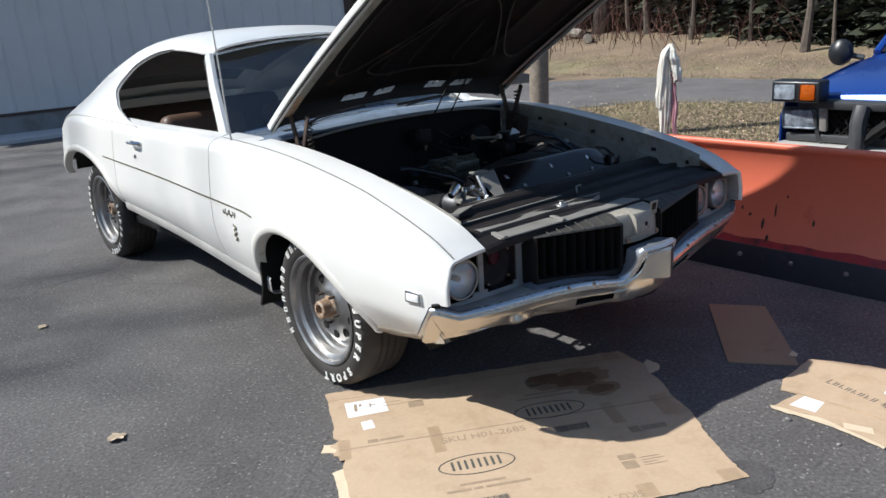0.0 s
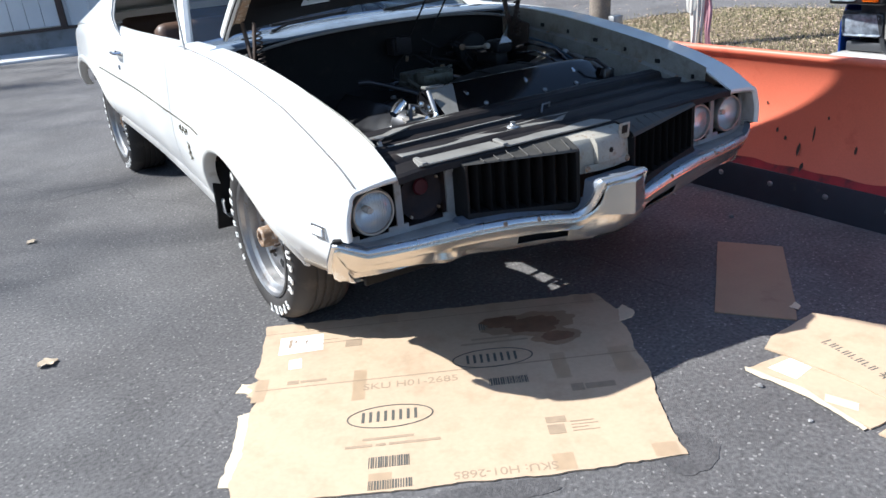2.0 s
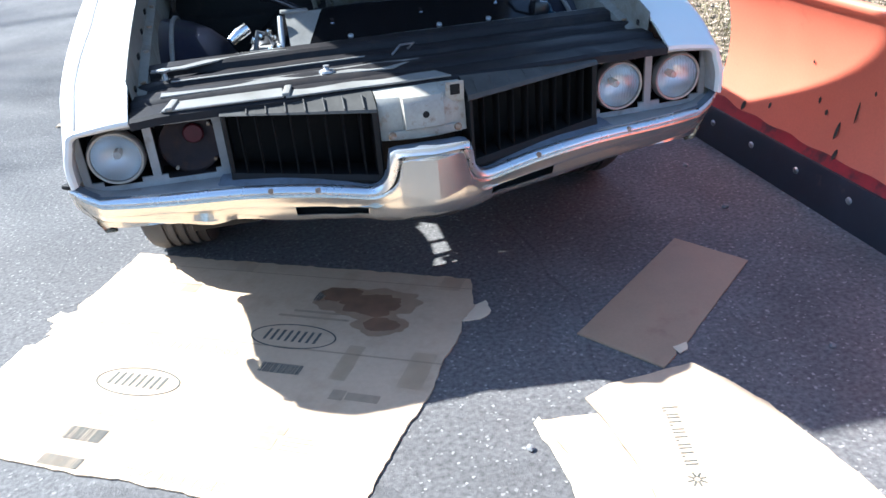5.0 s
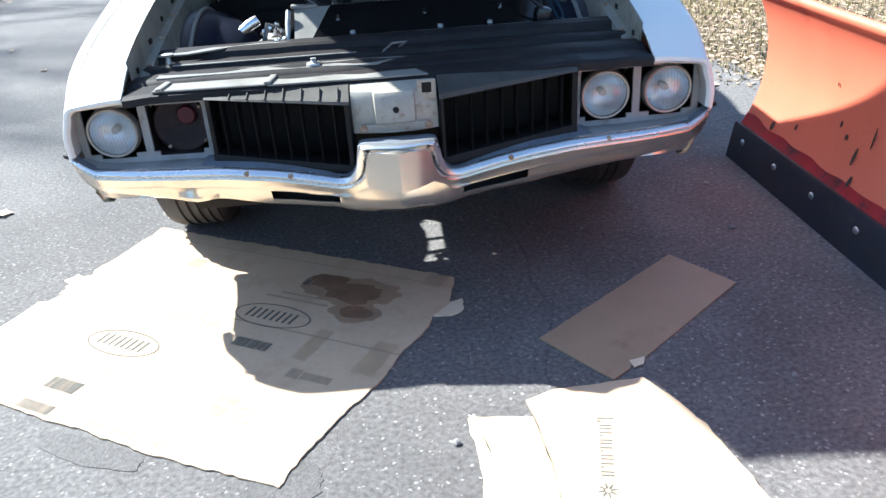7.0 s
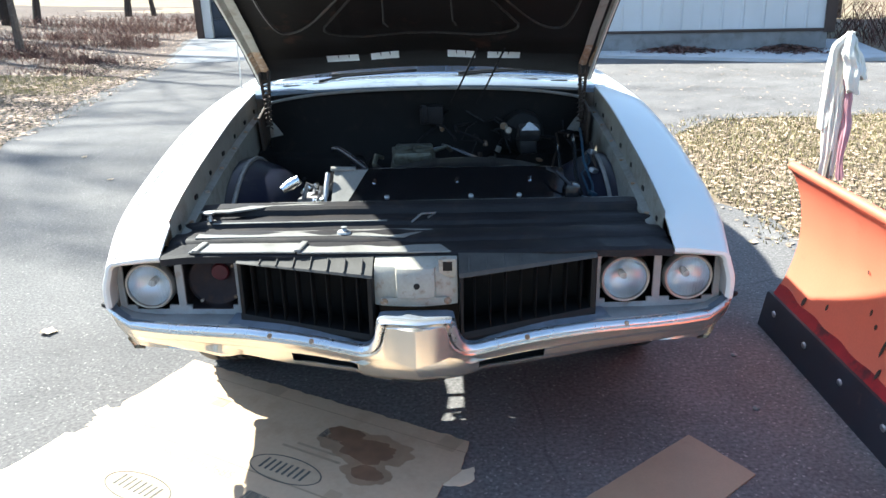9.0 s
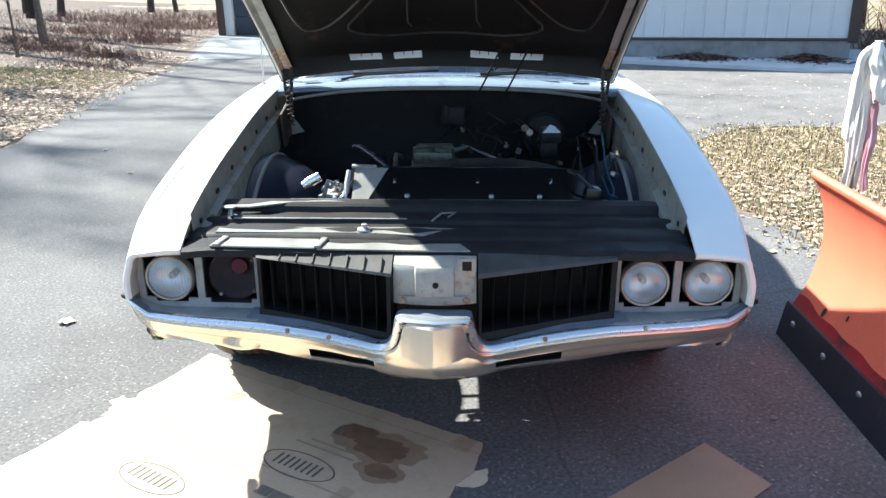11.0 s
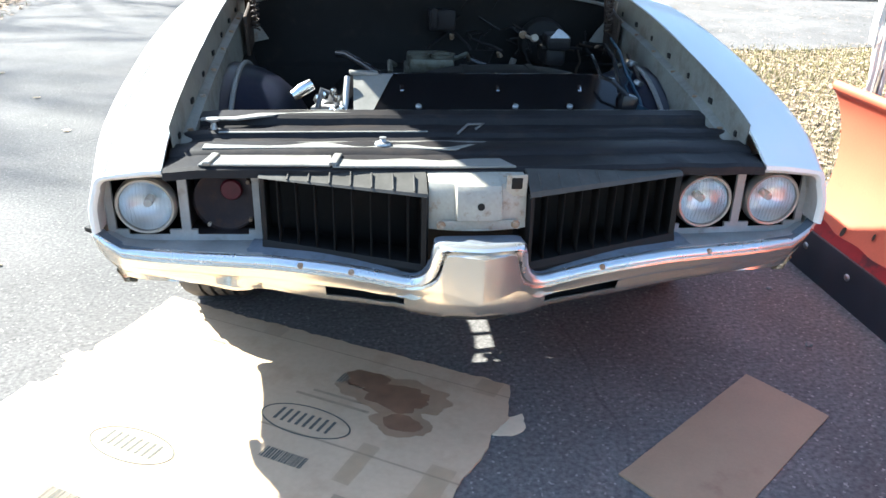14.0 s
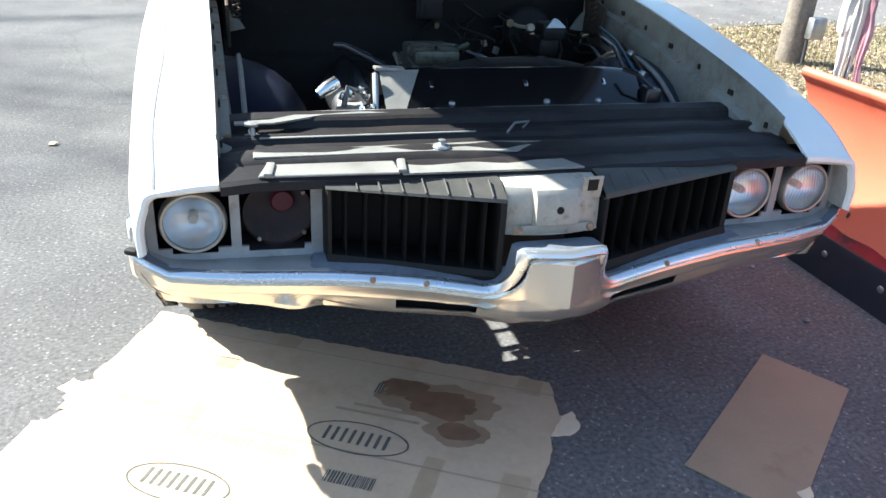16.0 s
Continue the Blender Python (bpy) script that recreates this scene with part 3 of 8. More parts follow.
TREES = [bare_tree(3, 11, 0.15), bare_tree(5, 9, 0.10), bare_tree(8, 13, 0.19), bare_tree(12, 7, 0.07), bare_tree(21, 10, 0.12)]
rnd = random.Random(4)
spots = []
for k in range(74):
    a = rnd.uniform(-32, 47)          # bearing from +x towards +y
    d = rnd.uniform(19.0, 34)
    spots.append((-1 + d * math.cos(radians(a)), 0 + d * math.sin(radians(a))))
for k in range(9):
    spots.append((rnd.uniform(-24, -12), rnd.uniform(15, 34)))
for k in range(10):
    spots.append((rnd.uniform(9, 20), rnd.uniform(16, 30)))
for k in range(12):
    spots.append((rnd.uniform(-26, -14), rnd.uniform(-12, 12)))
for k in range(10):
    spots.append((rnd.uniform(-14, 14), rnd.uniform(-24, -15)))
# unseen trees towards the sun, added to cast shadows over the drive
upsun = len(spots)
for q in ((-16.2, 14.8), (-19.2, 13.2), (-20.8, 15.8), (-18.2, 17.4), (-21.2, 10.8), (-17.6, 11.8), (-19.6, 8.8), (-22.5, 13.4)):
    spots.append(q)
small = len(spots)
for q in ((-8.4, 13.2), (-10.2, 10.8), (-9.3, 16.0), (-11.5, 13.8)):
    spots.append(q)
# more trees out of view, also added for their shadows
tall = len(spots)
for q in ((-17, 13), (-20, 18), (-16, 20), (-22, 12), (-25, 22), (-19, 25), (-13, 12), (-14.5, 10), (-15, 15.5), (-13.5, 17.5), (-17, 9), (-12.5, 8.5)):
    spots.append(q)
edge_trees = len(spots)
for k in range(26):
    f = k / 25
    spots.append((11.9 + 4.0 * f + rnd.uniform(0, 2.6), 5.0 + 10.5 * f + rnd.uniform(-0.6, 0.6)))
for k, (x, y) in enumerate(spots):
    src = TREES[k % 5 if k < edge_trees else (3, 1, 3, 4)[k % 4]]
    m = pose(x, y, height_of(x, y), 0, 0, rnd.uniform(0, 360))
    s = rnd.uniform(0.85, 1.25)
    if upsun <= k < small:
        s *= 1.5
    if small <= k < tall:
        s *= 0.42
    elif tall <= k < edge_trees:
        s *= 1.7 if k < tall + 6 else 0.8
    elif k >= edge_trees:
        s *= 0.55
    if k < 5:
        src.matrix_basis = m
    else:
        c = copy_thing(src, m)
        c.scale = (s, s, s)

# distant woods behind everything
bm = bmesh.new()
ring = []
for k in range(97):
    a = 2 * math.pi * k / 96
    ring.append((70 * math.cos(a), 70 * math.sin(a)))
loft(bm, [[Vector((x, y, -1)) for x, y in ring], [Vector((x, y, 9 + 2.5 * noise.noise(Vector((x * 0.08, y * 0.08, 0))))) for x, y in ring]])
tagged(part("backdrop", bm, WOODSFAR), "distant brown leafless woods", "woods", kind="structure")


# ---- brush, leaves and grass ----
def on_drive(x, y):
    inside = False
    n = len(DRIVE)
    for i in range(n):
        (x0, y0), (x1, y1) = DRIVE[i], DRIVE[(i + 1) % n]
        if (y0 > y) != (y1 > y) and x < x0 + (y - y0) * (x1 - x0) / (y1 - y0):
            inside = not inside
    return inside


def scatter(name, mat, label, category, count, areas, size, seed, blade=False, loose=0.008):
    """Loose leaves or grass blades, as one mesh of small bent pieces."""
    r_ = random.Random(seed)
    verts, faces = [], []
    tot = sum(w for *_, w in areas)
    for x0, x1, y0, y1, w in areas:
        for k in range(int(count * w / tot)):
            x, y = r_.uniform(x0, x1), r_.uniform(y0, y1)
            if on_drive(x, y):
                edge_ = not all(on_drive(x + dx, y + dy) for dx, dy in ((0.3, 0), (-0.3, 0), (0, 0.3), (0, -0.3)))
                if blade and not (edge_ and r_.random() < 0.15) or not blade and r_.random() > max(loose, 0.20 if edge_ else 0.0):
                    continue
            if -2.4 < x < 7.2 and y > 9.7 and not (not blade and y > 11.2):
                continue
            z = (0.002 if on_drive(x, y) else height_of(x, y) - (0.008 if blade else 0.001))
            s = size * r_.uniform(0.6, 1.4)
            a = r_.uniform(0, 2 * math.pi)
            ca, sa = math.cos(a), math.sin(a)
            n0 = len(verts)
            if blade:
                hgt = s * r_.uniform(0.6, 1.6)
                lx, ly = r_.uniform(-0.5, 0.5) * hgt, r_.uniform(-0.5, 0.5) * hgt
                verts += [(x - ca * 0.004, y - sa * 0.004, z), (x + ca * 0.004, y + sa * 0.004, z), (x + lx, y + ly, z + hgt)]
                faces.append((n0, n0 + 1, n0 + 2))
            else:
                t1, t2 = r_.uniform(0, 0.22), r_.uniform(0, 0.22)
                for u, v, hz in ((-1, 0, 0), (0, -0.55, t1), (1, 0, 0.15), (0, 0.55, t2)):
                    verts.append((x + s * (u * ca - v * sa), y + s * (u * sa + v * ca), z + 0.003 + s * hz))
                faces += [(n0, n0 + 1, n0 + 2), (n0, n0 + 2, n0 + 3)]
    me = bpy.data.meshes.new(name)
    me.from_pydata(verts, [], faces)
    me.materials.append(mat)
    return tagged(new(name, me), label, category, kind="stuff")


scatter("fallen_leaves", LEAF, "dry tan fallen leaves covering the ground", "leaves", 92000,
        [(1.8, 7.6, -1, 6, 3.6), (9.7, 22, -6, 22, 5), (5, 9, 8.5, 15, 0.5), (-4.5, 4, -4, 9, 0.05)], 0.019, 5)
scatter("woodland_leaves", WOODLEAF, "brown and pale fallen leaves under bare trees", "leaves", 42000,
        [(-7, -4.3, 3, 14, 1.6), (-16, -6, 6, 32, 2.0)], 0.036, 15)
scatter("green_grass_patch", GREENBLADE, "short green grass among fallen leaves", "grass", 26000,
        [(-8.6, -5.3, 9.3, 11.3, 1.4), (2.1, 4.6, 3.9, 5.8, 0.32)], 0.026, 19, True)
scatter("lane_debris", LEAF, "scattered leaf bits and grit on the old asphalt", "debris", 1900,
        [(0.5, 8.4, 9.6, 11.7, 1.0), (1.8, 9.0, 5.9, 9.6, 0.7)], 0.020, 23, False, 1.0)
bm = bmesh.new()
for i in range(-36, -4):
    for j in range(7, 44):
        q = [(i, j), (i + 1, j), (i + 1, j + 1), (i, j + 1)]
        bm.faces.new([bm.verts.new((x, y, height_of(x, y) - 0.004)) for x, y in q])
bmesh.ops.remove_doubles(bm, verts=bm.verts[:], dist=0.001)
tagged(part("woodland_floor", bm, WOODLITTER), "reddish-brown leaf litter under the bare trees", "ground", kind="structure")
scatter("dormant_grass_blades", GRASSBLADE, "short dormant yellow-green grass", "grass", 100000,
        [(1.8, 7.6, -1, 6, 6.5), (-7, -4.3, 5, 13, 1.2), (9.7, 12, -4, 10, 1)], 0.028, 6, True)


def brush(name, label, cx, cy, w, d, count, seed, hgt=0.9):
    r_ = random.Random(seed)
    b = bmesh.new()
    for k in range(count):
        x, y = cx + r_.gauss(0, w), cy + r_.gauss(0, d)
        if on_drive(x, y) or on_drive(x + 0.5, y):
            continue
        z = height_of(x, y) - 0.02
        p = Vector((x, y, z))
        lean_ = Vector((r_.uniform(-0.7, 0.7), r_.uniform(-0.7, 0.7), 1))
        hh = hgt * r_.uniform(0.35, 1.2)
        q = p + lean_ * hh * 0.5
        e = p + lean_ * hh + Vector((r_.uniform(-0.2, 0.2), r_.uniform(-0.2, 0.2), -0.1)) * hh
        tube(b, [p, q, e], [0.008, 0.006, 0.002], 3, False)
        for j in range(2):
            s = q.lerp(e, r_.random())
            tube(b, [s, s + Vector((r_.uniform(-0.3, 0.3), r_.uniform(-0.3, 0.3), r_.uniform(0, 0.35))) * hh], [0.004, 0.0015], 3, False)
    return tagged(part(name, b, TWIG), label, "brush", kind="stuff")


for k, (x, y, w, d, n, hgt) in enumerate(((-6.9, 13.6, 0.45, 0.30, 420, 0.20), (-8.4, 14.6, 0.6, 0.35, 520, 0.24), (-10.0, 16.4, 0.8, 0.4, 520, 0.26), (-7.4, 17.6, 0.9, 0.5, 700, 0.30), (-9.6, 19.6, 1.2, 0.5, 700, 0.34), (-8.2, 22.5, 1.6, 0.6, 800, 0.40), (-11.5, 24.5, 1.8, 0.8, 700, 0.45), (-9.0, 28.0, 2.2, 0.9, 700, 0.5), (-6.3, 11.9, 0.5, 0.3, 180, 0.16))):
    brush("brush", "low reddish-brown leafless brush clump among fallen leaves", x, y, w, d, int(n * 0.9), 170 + k, hgt * 0.7)
brush("brush", "tangled brown leafless brush at the wood's edge", 14.6, 9, 0.9, 4.5, 700, 12, 1.0)
brush("brush", "tangled grey leafless brush beside the barn", 7.9, 12.3, 0.6, 1.0, 220, 13, 0.9)
brush("brush", "tangled brown leafless brush at the wood's edge", 15.5, 15, 2.5, 2.5, 400, 14, 1.0)


def leaf_pile(x0, x1, off, count, seed):
    """Dry leaves and twigs blown against the barn's foundation."""
    r_ = random.Random(seed)
    verts, faces = [], []
    for k in range(count):
        u = r_.gauss(0.5, 0.22)
        x = x0 + (x1 - x0) * u
        d = abs(r_.gauss(0, off))
        y = 11.15 + (6.2 - x) * 0.277 - 0.06 - d
        z = 0.055 + 0.10 * max(0.0, 1 - d / (off * 1.6)) * r_.random() * max(0.0, 1 - abs(2 * u - 1))
        s_ = r_.uniform(0.02, 0.05)
        a = r_.uniform(0, 2 * math.pi)
        ca, sa = s_ * math.cos(a), s_ * math.sin(a)
        n0 = len(verts)
        verts += [(x - ca, y - sa, z), (x + 0.5 * sa, y - 0.5 * ca, z + 0.4 * s_), (x + ca, y + sa, z + 0.2 * s_), (x - 0.5 * sa, y + 0.5 * ca, z + 0.1 * s_)]
        faces += [(n0, n0 + 1, n0 + 2), (n0, n0 + 2, n0 + 3)]
    me = bpy.data.meshes.new("leaf_pile")
    me.from_pydata(verts, [], faces)
    me.materials.append(TWIG)
    tagged(new("leaf_pile", me), "brown leaves blown against the barn's foundation", "leaves", kind="stuff")


leaf_pile(3.3, 4.6, 0.22, 900, 41)
leaf_pile(5.0, 6.1, 0.30, 900, 42)


def undergrowth():
    """Dark evergreen undergrowth behind the wood's edge: many small leafy sprays."""
    r_ = random.Random(31)
    verts, faces = [], []
    for k in range(34000):
        f = r_.random()
        deep = 0.9 + 9.0 * r_.random() ** 1.5
        x, y = 11.2 + 4.6 * f + deep * 0.93, 3.0 + 13.5 * f - deep * 0.36
        lump = noise.noise(Vector((x * 0.45, y * 0.45, 1.0)))
        top = 1.5 + 0.62 * deep + 2.0 * lump
        if top < 0.3:
            continue
        z = height_of(x, y) + top * r_.random() ** 0.8
        s_ = r_.uniform(0.10, 0.26)
        a, tilt = r_.uniform(0, 2 * math.pi), r_.uniform(-0.9, 0.9)
        ca, sa = math.cos(a) * s_, math.sin(a) * s_
        n0 = len(verts)
        verts += [(x - ca, y - sa, z - 0.3 * s_), (x + 0.35 * sa, y - 0.35 * ca, z + tilt * s_ * 0.4), (x + ca, y + sa, z - 0.2 * s_), (x - 0.35 * sa, y + 0.35 * ca, z - tilt * s_ * 0.4 + 0.1 * s_)]
        faces += [(n0, n0 + 1, n0 + 2), (n0, n0 + 2, n0 + 3)]
    me = bpy.data.meshes.new("undergrowth")
    me.from_pydata(verts, [], faces)
    me.materials.append(EVERGREEN)
    tagged(new("undergrowth", me), "dark evergreen undergrowth behind the wood's edge", "undergrowth", kind="stuff")


undergrowth()


def fallen_log(x, y, ln, r, turn, seed):
    t = thing("fallen_log", "pale weathered fallen log at the wood's edge", "log", pose(x, y, height_of(x, y) + r * 0.6, 0, 0, turn), group="fallen logs at the wood's edge")
    b = bmesh.new()
    r_ = random.Random(seed)
    tube(b, [(ln * (k / 7 - 0.5), 0.10 * noise.noise(Vector((k * 0.7, seed, 0))), 0.06 * noise.noise(Vector((k * 0.7, seed, 4)))) for k in range(8)], [r * (1 - 0.05 * k) * r_.uniform(0.85, 1.1) for k in range(8)], 8)
    part("trunk", b, PALEBARK, t)
    return t


fallen_log(14.7, 13.4, 2.2, 0.13, 70, 1)
fallen_log(14.1, 12.0, 1.5, 0.10, 40, 2)


# ---- the car ----
ZT = [(0.22, 0.704), (0.35, 0.772), (0.58, 0.840), (0.94, 0.912), (1.37, 0.964), (1.9, 0.986), (2.5, 0.985), (3.0, 0.985), (3.4, 0.993), (3.9, 1.0), (4.3, 0.965), (4.58, 0.880), (4.75, 0.79), (4.87, 0.67)]
XM = [(0.22, 0.918), (0.42, 0.944), (0.8, 0.957), (1.4, 0.955), (2.0, 0.942), (2.6, 0.936), (3.2, 0.946), (3.9, 0.955), (4.4, 0.915), (4.7, 0.84), (4.87, 0.745)]
XI = [(0.22, 0.738), (0.5, 0.735), (1.0, 0.738), (1.5, 0.745), (1.95, 0.76)]
BASE = [(0.16, 0.565), (0.286, 0.555), (0.304, 0.47), (0.385, 0.415), (0.395, 0.385), (0.42, 0.372), (0.50, 0.350), (0.62, 0.328), (0.73, 0.33), (0.74, 0.29), (1.4, 0.30), (1.8, 0.328), (2.5, 0.388), (3.25, 0.445), (4.25, 0.50), (4.45, 0.52), (4.65, 0.57), (4.80, 0.655), (4.87, 0.70)]
ROCKER = [(1.0, 0.27), (1.8, 0.328), (2.5, 0.388), (3.25, 0.445), (4.87, 0.46)]
WHEELS = ((1.145, 0.320, 0.415, 0.310, 0.097), (3.93, 0.415, 0.62, 0.345, 0.0))     # y, z, half length, height and skew of the openings


def low(y):
    z = linear_at(BASE, y)
    for yc, zc, r, h, k in WHEELS:
        u = (y - yc) / r
        if abs(u) < 1:
            z = max(z, zc + (h + k * u) * math.sqrt(1 - u * u))
    return z


def side_x(y, z):
    X, zt, zc = curve_at(XM, y), curve_at(ZT, y), 0.61
    if z < zc:
        nose_tuck = 0.055 * min(1.0, max(0.0, (0.90 - y) / 0.35)) * max(0.0, (0.47 - z) / 0.13)
        return X - 0.085 * ((zc - z) / min(0.34, max(0.12, zc - linear_at(ROCKER, y)))) ** 2 - nose_tuck
    return X - 0.032 * ((z - zc) / (zt - zc)) ** 1.6


def profile(y, inner, crown=0.010, r=0.062, rx=0.075):
    zb, zt = low(y), curve_at(ZT, y)
    k_ = min(1.0, max(0.0, (y - 0.22) / 0.5))
    crown = 0.014 + (crown - 0.014) * k_
    r, rx = 0.030 + (r - 0.030) * k_, 0.030 + (rx - 0.030) * k_
    zs = zt - r
    pts = []
    for k in range(24):
        z = max(zb, 0.26 + (zs - 0.26) * k / 23)
        pts.append((side_x(y, z), z))
    x0 = pts[-1][0]
    for k in range(1, 7):
        a = math.pi / 2 * k / 6
        pts.append((x0 - rx * (1 - math.cos(a)), zs + r * math.sin(a)))
    x1 = pts[-1][0]
    for k in range(1, 6):
        f = k / 5
        pts.append((x1 + (inner - x1) * f, zt + crown * math.sin(math.pi * 0.5 * f)))
    return pts


def stations(y0, y1):
    ys_ = set(np.round(np.linspace(y0, y1, int((y1 - y0) / 0.07) + 2), 4)) | {q for q in (0.286, 0.304, 0.345, 0.385, 0.395) if y0 < q < y1}
    for yc, zc, r, h, skew in WHEELS:
        for k in range(41):
            a = math.pi * k / 40
            y = yc + r * math.cos(a)
            if y0 < y < y1:
                ys_.add(round(y, 4))
        for s in (-1, 1):
            for e in (0.9995, 1.0005):
                y = yc + s * r * e
                if y0 < y < y1:
                    ys_.add(round(y, 4))
    return sorted(ys_)


def body_panel(name, y0, y1, inner, parent, label="", thick=0.008):
    b = bmesh.new()
    loft(b, [[Vector((-x, y, z)) for x, z in profile(y, inner(y))] for y in stations(y0, y1)])
    thicken(b, thick)
    left = part(name, b, WHITE, parent, label, 50)
    right = mirrored(left)
    return left, right


car = thing("coupe_car", "white two-door coupe with open hood and a missing headlamp", "car", pose(-0.011, 0, 0, 0, 1.0, 0))
body_panel("front_fender", 0.228, 1.925, lambda y: curve_at(XI, y), car, "white painted front fender")
body_panel("door", 1.932, 3.26, lambda y: 0.80, car, "white painted door with faded side stripe")
body_panel("quarter_panel", 3.267, 4.868, lambda y: 0.815 if y < 3.5 else (0.74 if y < 4.3 else 0.66), car, "white rear quarter panel")

# rolled lips of the wheel openings, inner wheel wells, rocker strips
for s in (-1, 1):
    for yc, zc, r, h, skew in WHEELS:
        b = bmesh.new()
        rings = []
        for k in range(33):
            a = math.pi * (-0.02 + 1.04 * k / 32)
            y, z = yc + r * math.cos(a), max(zc + (h + skew * math.cos(a)) * math.sin(a), linear_at(BASE, yc + r * math.cos(a)))
            x = side_x(y, z)
            d = Vector((0, math.cos(a), math.sin(a)))
            c = Vector((s * x, y, z))
            rings.append([c + d * 0.042 + Vector((-s * 0.003, 0, 0)), c + d * 0.038 + Vector((s * 0.006, 0, 0)), c + d * 0.020 + Vector((s * 0.011, 0, 0)), c + d * 0.005 + Vector((s * 0.009, 0, 0)), c - d * 0.004 + Vector((s * 0.002, 0, 0)), c - d * 0.006 + Vector((-s * 0.04, 0, 0))])
        loft(b, rings)
        thicken(b, 0.003)
        part("wheel_opening_lip", b, DIRTYWHITE, car, "dirty white rolled lip of the wheel opening", 60)
        b = bmesh.new()
        rings = []
        for k in range(21):
            a = math.pi * (-0.05 + 1.1 * k / 20)
            rings.append([Vector((s * xx, yy, max(linear_at(BASE, yy) + 0.01, zc + (h + 0.05 + skew * math.cos(a)) * math.sin(a)))) for yy in (yc + (r + 0.03) * math.cos(a),) for xx in (min(0.90, curve_at(XM, yy) - 0.075), 0.62)])
        loft(b, rings)
        lim = [b.verts.new((s * 0.62, yc + (r + 0.03) * math.cos(math.pi * k / 16), max(linear_at(BASE, yc + (r + 0.03) * math.cos(math.pi * k / 16)) + 0.02, zc + (h + 0.05) * math.sin(math.pi * k / 16)))) for k in range(17)]
        b.faces.new(lim)
        thicken(b, 0.006)
        part("wheel_well", b, BLACK, car)
    b = bmesh.new()
    loft(b, [[Vector((s * (side_x(y, linear_at(ROCKER, y) + 0.03) + dx), y, linear_at(ROCKER, y) + z)) for dx, z in ((0.006, 0.072), (0.012, 0.062), (0.010, 0.012), (0.0, -0.002), (-0.05, -0.012))] for y in np.linspace(1.50, 3.30, 24)])
    thicken(b, 0.004)
    part("rocker_moulding", b, GREYWHITE, car, "dull metal rocker moulding")
    b = bmesh.new()
    loft(b, [[Vector((s * x, 1.525 + 0.04 * max(0.0, (0.34 - z) / 0.10) + 0.008 * math.sin(x * 30), z)) for x in np.linspace(0.70, 0.922, 7)] for z in np.linspace(0.54, 0.235, 11)])
    thicken(b, 0.012)
    part("mud_flap", b, BLACK, car)
    b = bmesh.new()
    loft(b, [[Vector((s * (side_x(y, z) + dx), y, z)) for z, dx in ((zt_, 0.001), (zt_ - 0.004, 0.004), (zt_ * 0.45 + zb_ * 0.55, 0.005), (zb_, -0.002), (zb_ - 0.003, -0.03))] for y, zt_, zb_ in [(0.40 + 0.033 * k, 0.400 - 0.052 * k / 10 + 0.008 * math.sin(k), linear_at(BASE, 0.40 + 0.033 * k) - 0.001) for k in range(11)]])
    thicken(b, 0.002)
    part("fender_fold", b, DULLTAN, car, "dirty tan lower fold of the fender", 40)
    # faded stripe along the side, door handle, badge, side lamp
    b = bmesh.new()
    loft(b, [[Vector((s * (side_x(y, z) + 0.0035), y, z)) for z in (zz - 0.0032, zz + 0.0032)] for y, zz in [(1.45 + 0.05 * k, 0.675 + 0.102 * (k / 43) ** 0.85 + (0.006 if k == 2 else 0.010 if k > 2 else 0) * max(0.0, 1 - k / 12)) for k in range(1, 41)]])
    thicken(b, 0.002)
    part("side_stripe", b, TRIMGOLD, car, "thin dark worn stripe")
    b = bmesh.new()
    xh = side_x(2.88, 0.89)
    box(b, (s * (xh + 0.004), 2.885, 0.893), (0.010, 0.15, 0.024), bev=0.004)
    hdl = part("door_handle", b, CHROME, car, "chrome pull door handle")
    b = bmesh.new()
    tube(b, [(s * (xh + 0.005), 2.82, 0.895), (s * (xh + 0.035), 2.84, 0.897), (s * (xh + 0.035), 2.93, 0.897), (s * (xh + 0.005), 2.95, 0.895)], 0.008, 8)
    part("grip", b, CHROME, hdl)
    b = bmesh.new()
    revolve(b, [(0.0, 0.006), (0.012, 0.005), (0.013, 0.0)], 16, pose(s * (side_x(2.91, 0.815) + 0.001), 2.91, 0.815, 0, 90 * s, 0))
    part("door_lock", b, CHROME, car)
    b = bmesh.new()
    for k in range(8):
        y = 1.67 + 0.017 * k
        z = 0.660 + 0.008 * math.sin(k * 2.2)
        box(b, (s * (side_x(y, z) + 0.002), y, z), (0.003, 0.0045, 0.020 + 0.012 * (k % 3 == 0)), (22 * (-1) ** k, 0, 0), bev=0.001, seg=1)
    box(b, (s * (side_x(1.74, 0.66) + 0.003), 1.73, 0.658), (0.003, 0.13, 0.004), bev=0.001, seg=1)
    part("script_badge", b, TRIMGOLD, car, "dark script badge")
    b = bmesh.new()
    for k in range(6):
        y, z = 1.682 - 0.004 * math.sin(k * 1.3), 0.608 - 0.013 * k
        box(b, (s * (side_x(y, z) + 0.003), y, z), (0.004, 0.034 - 0.002 * abs(k - 3), 0.010), (24 * (-1) ** k, 0, 0), bev=0.002, seg=1)
    part("letter_badge", b, TRIMGOLD, car, "small dark emblem")
    b = bmesh.new()
    xl_ = side_x(0.375, 0.56)
    box(b, (s * (xl_ + 0.002), 0.375, 0.565), (0.012, 0.075, 0.042), (0, 0, -8 * s), bev=0.004)
    mk = part("side_marker_lamp", b, CHROME, car)
    b = bmesh.new()
    box(b, (s * (xl_ + 0.006), 0.375, 0.565), (0.012, 0.058, 0.028), (0, 0, -8 * s), bev=0.004)
    part("lens", b, PAPER, mk)

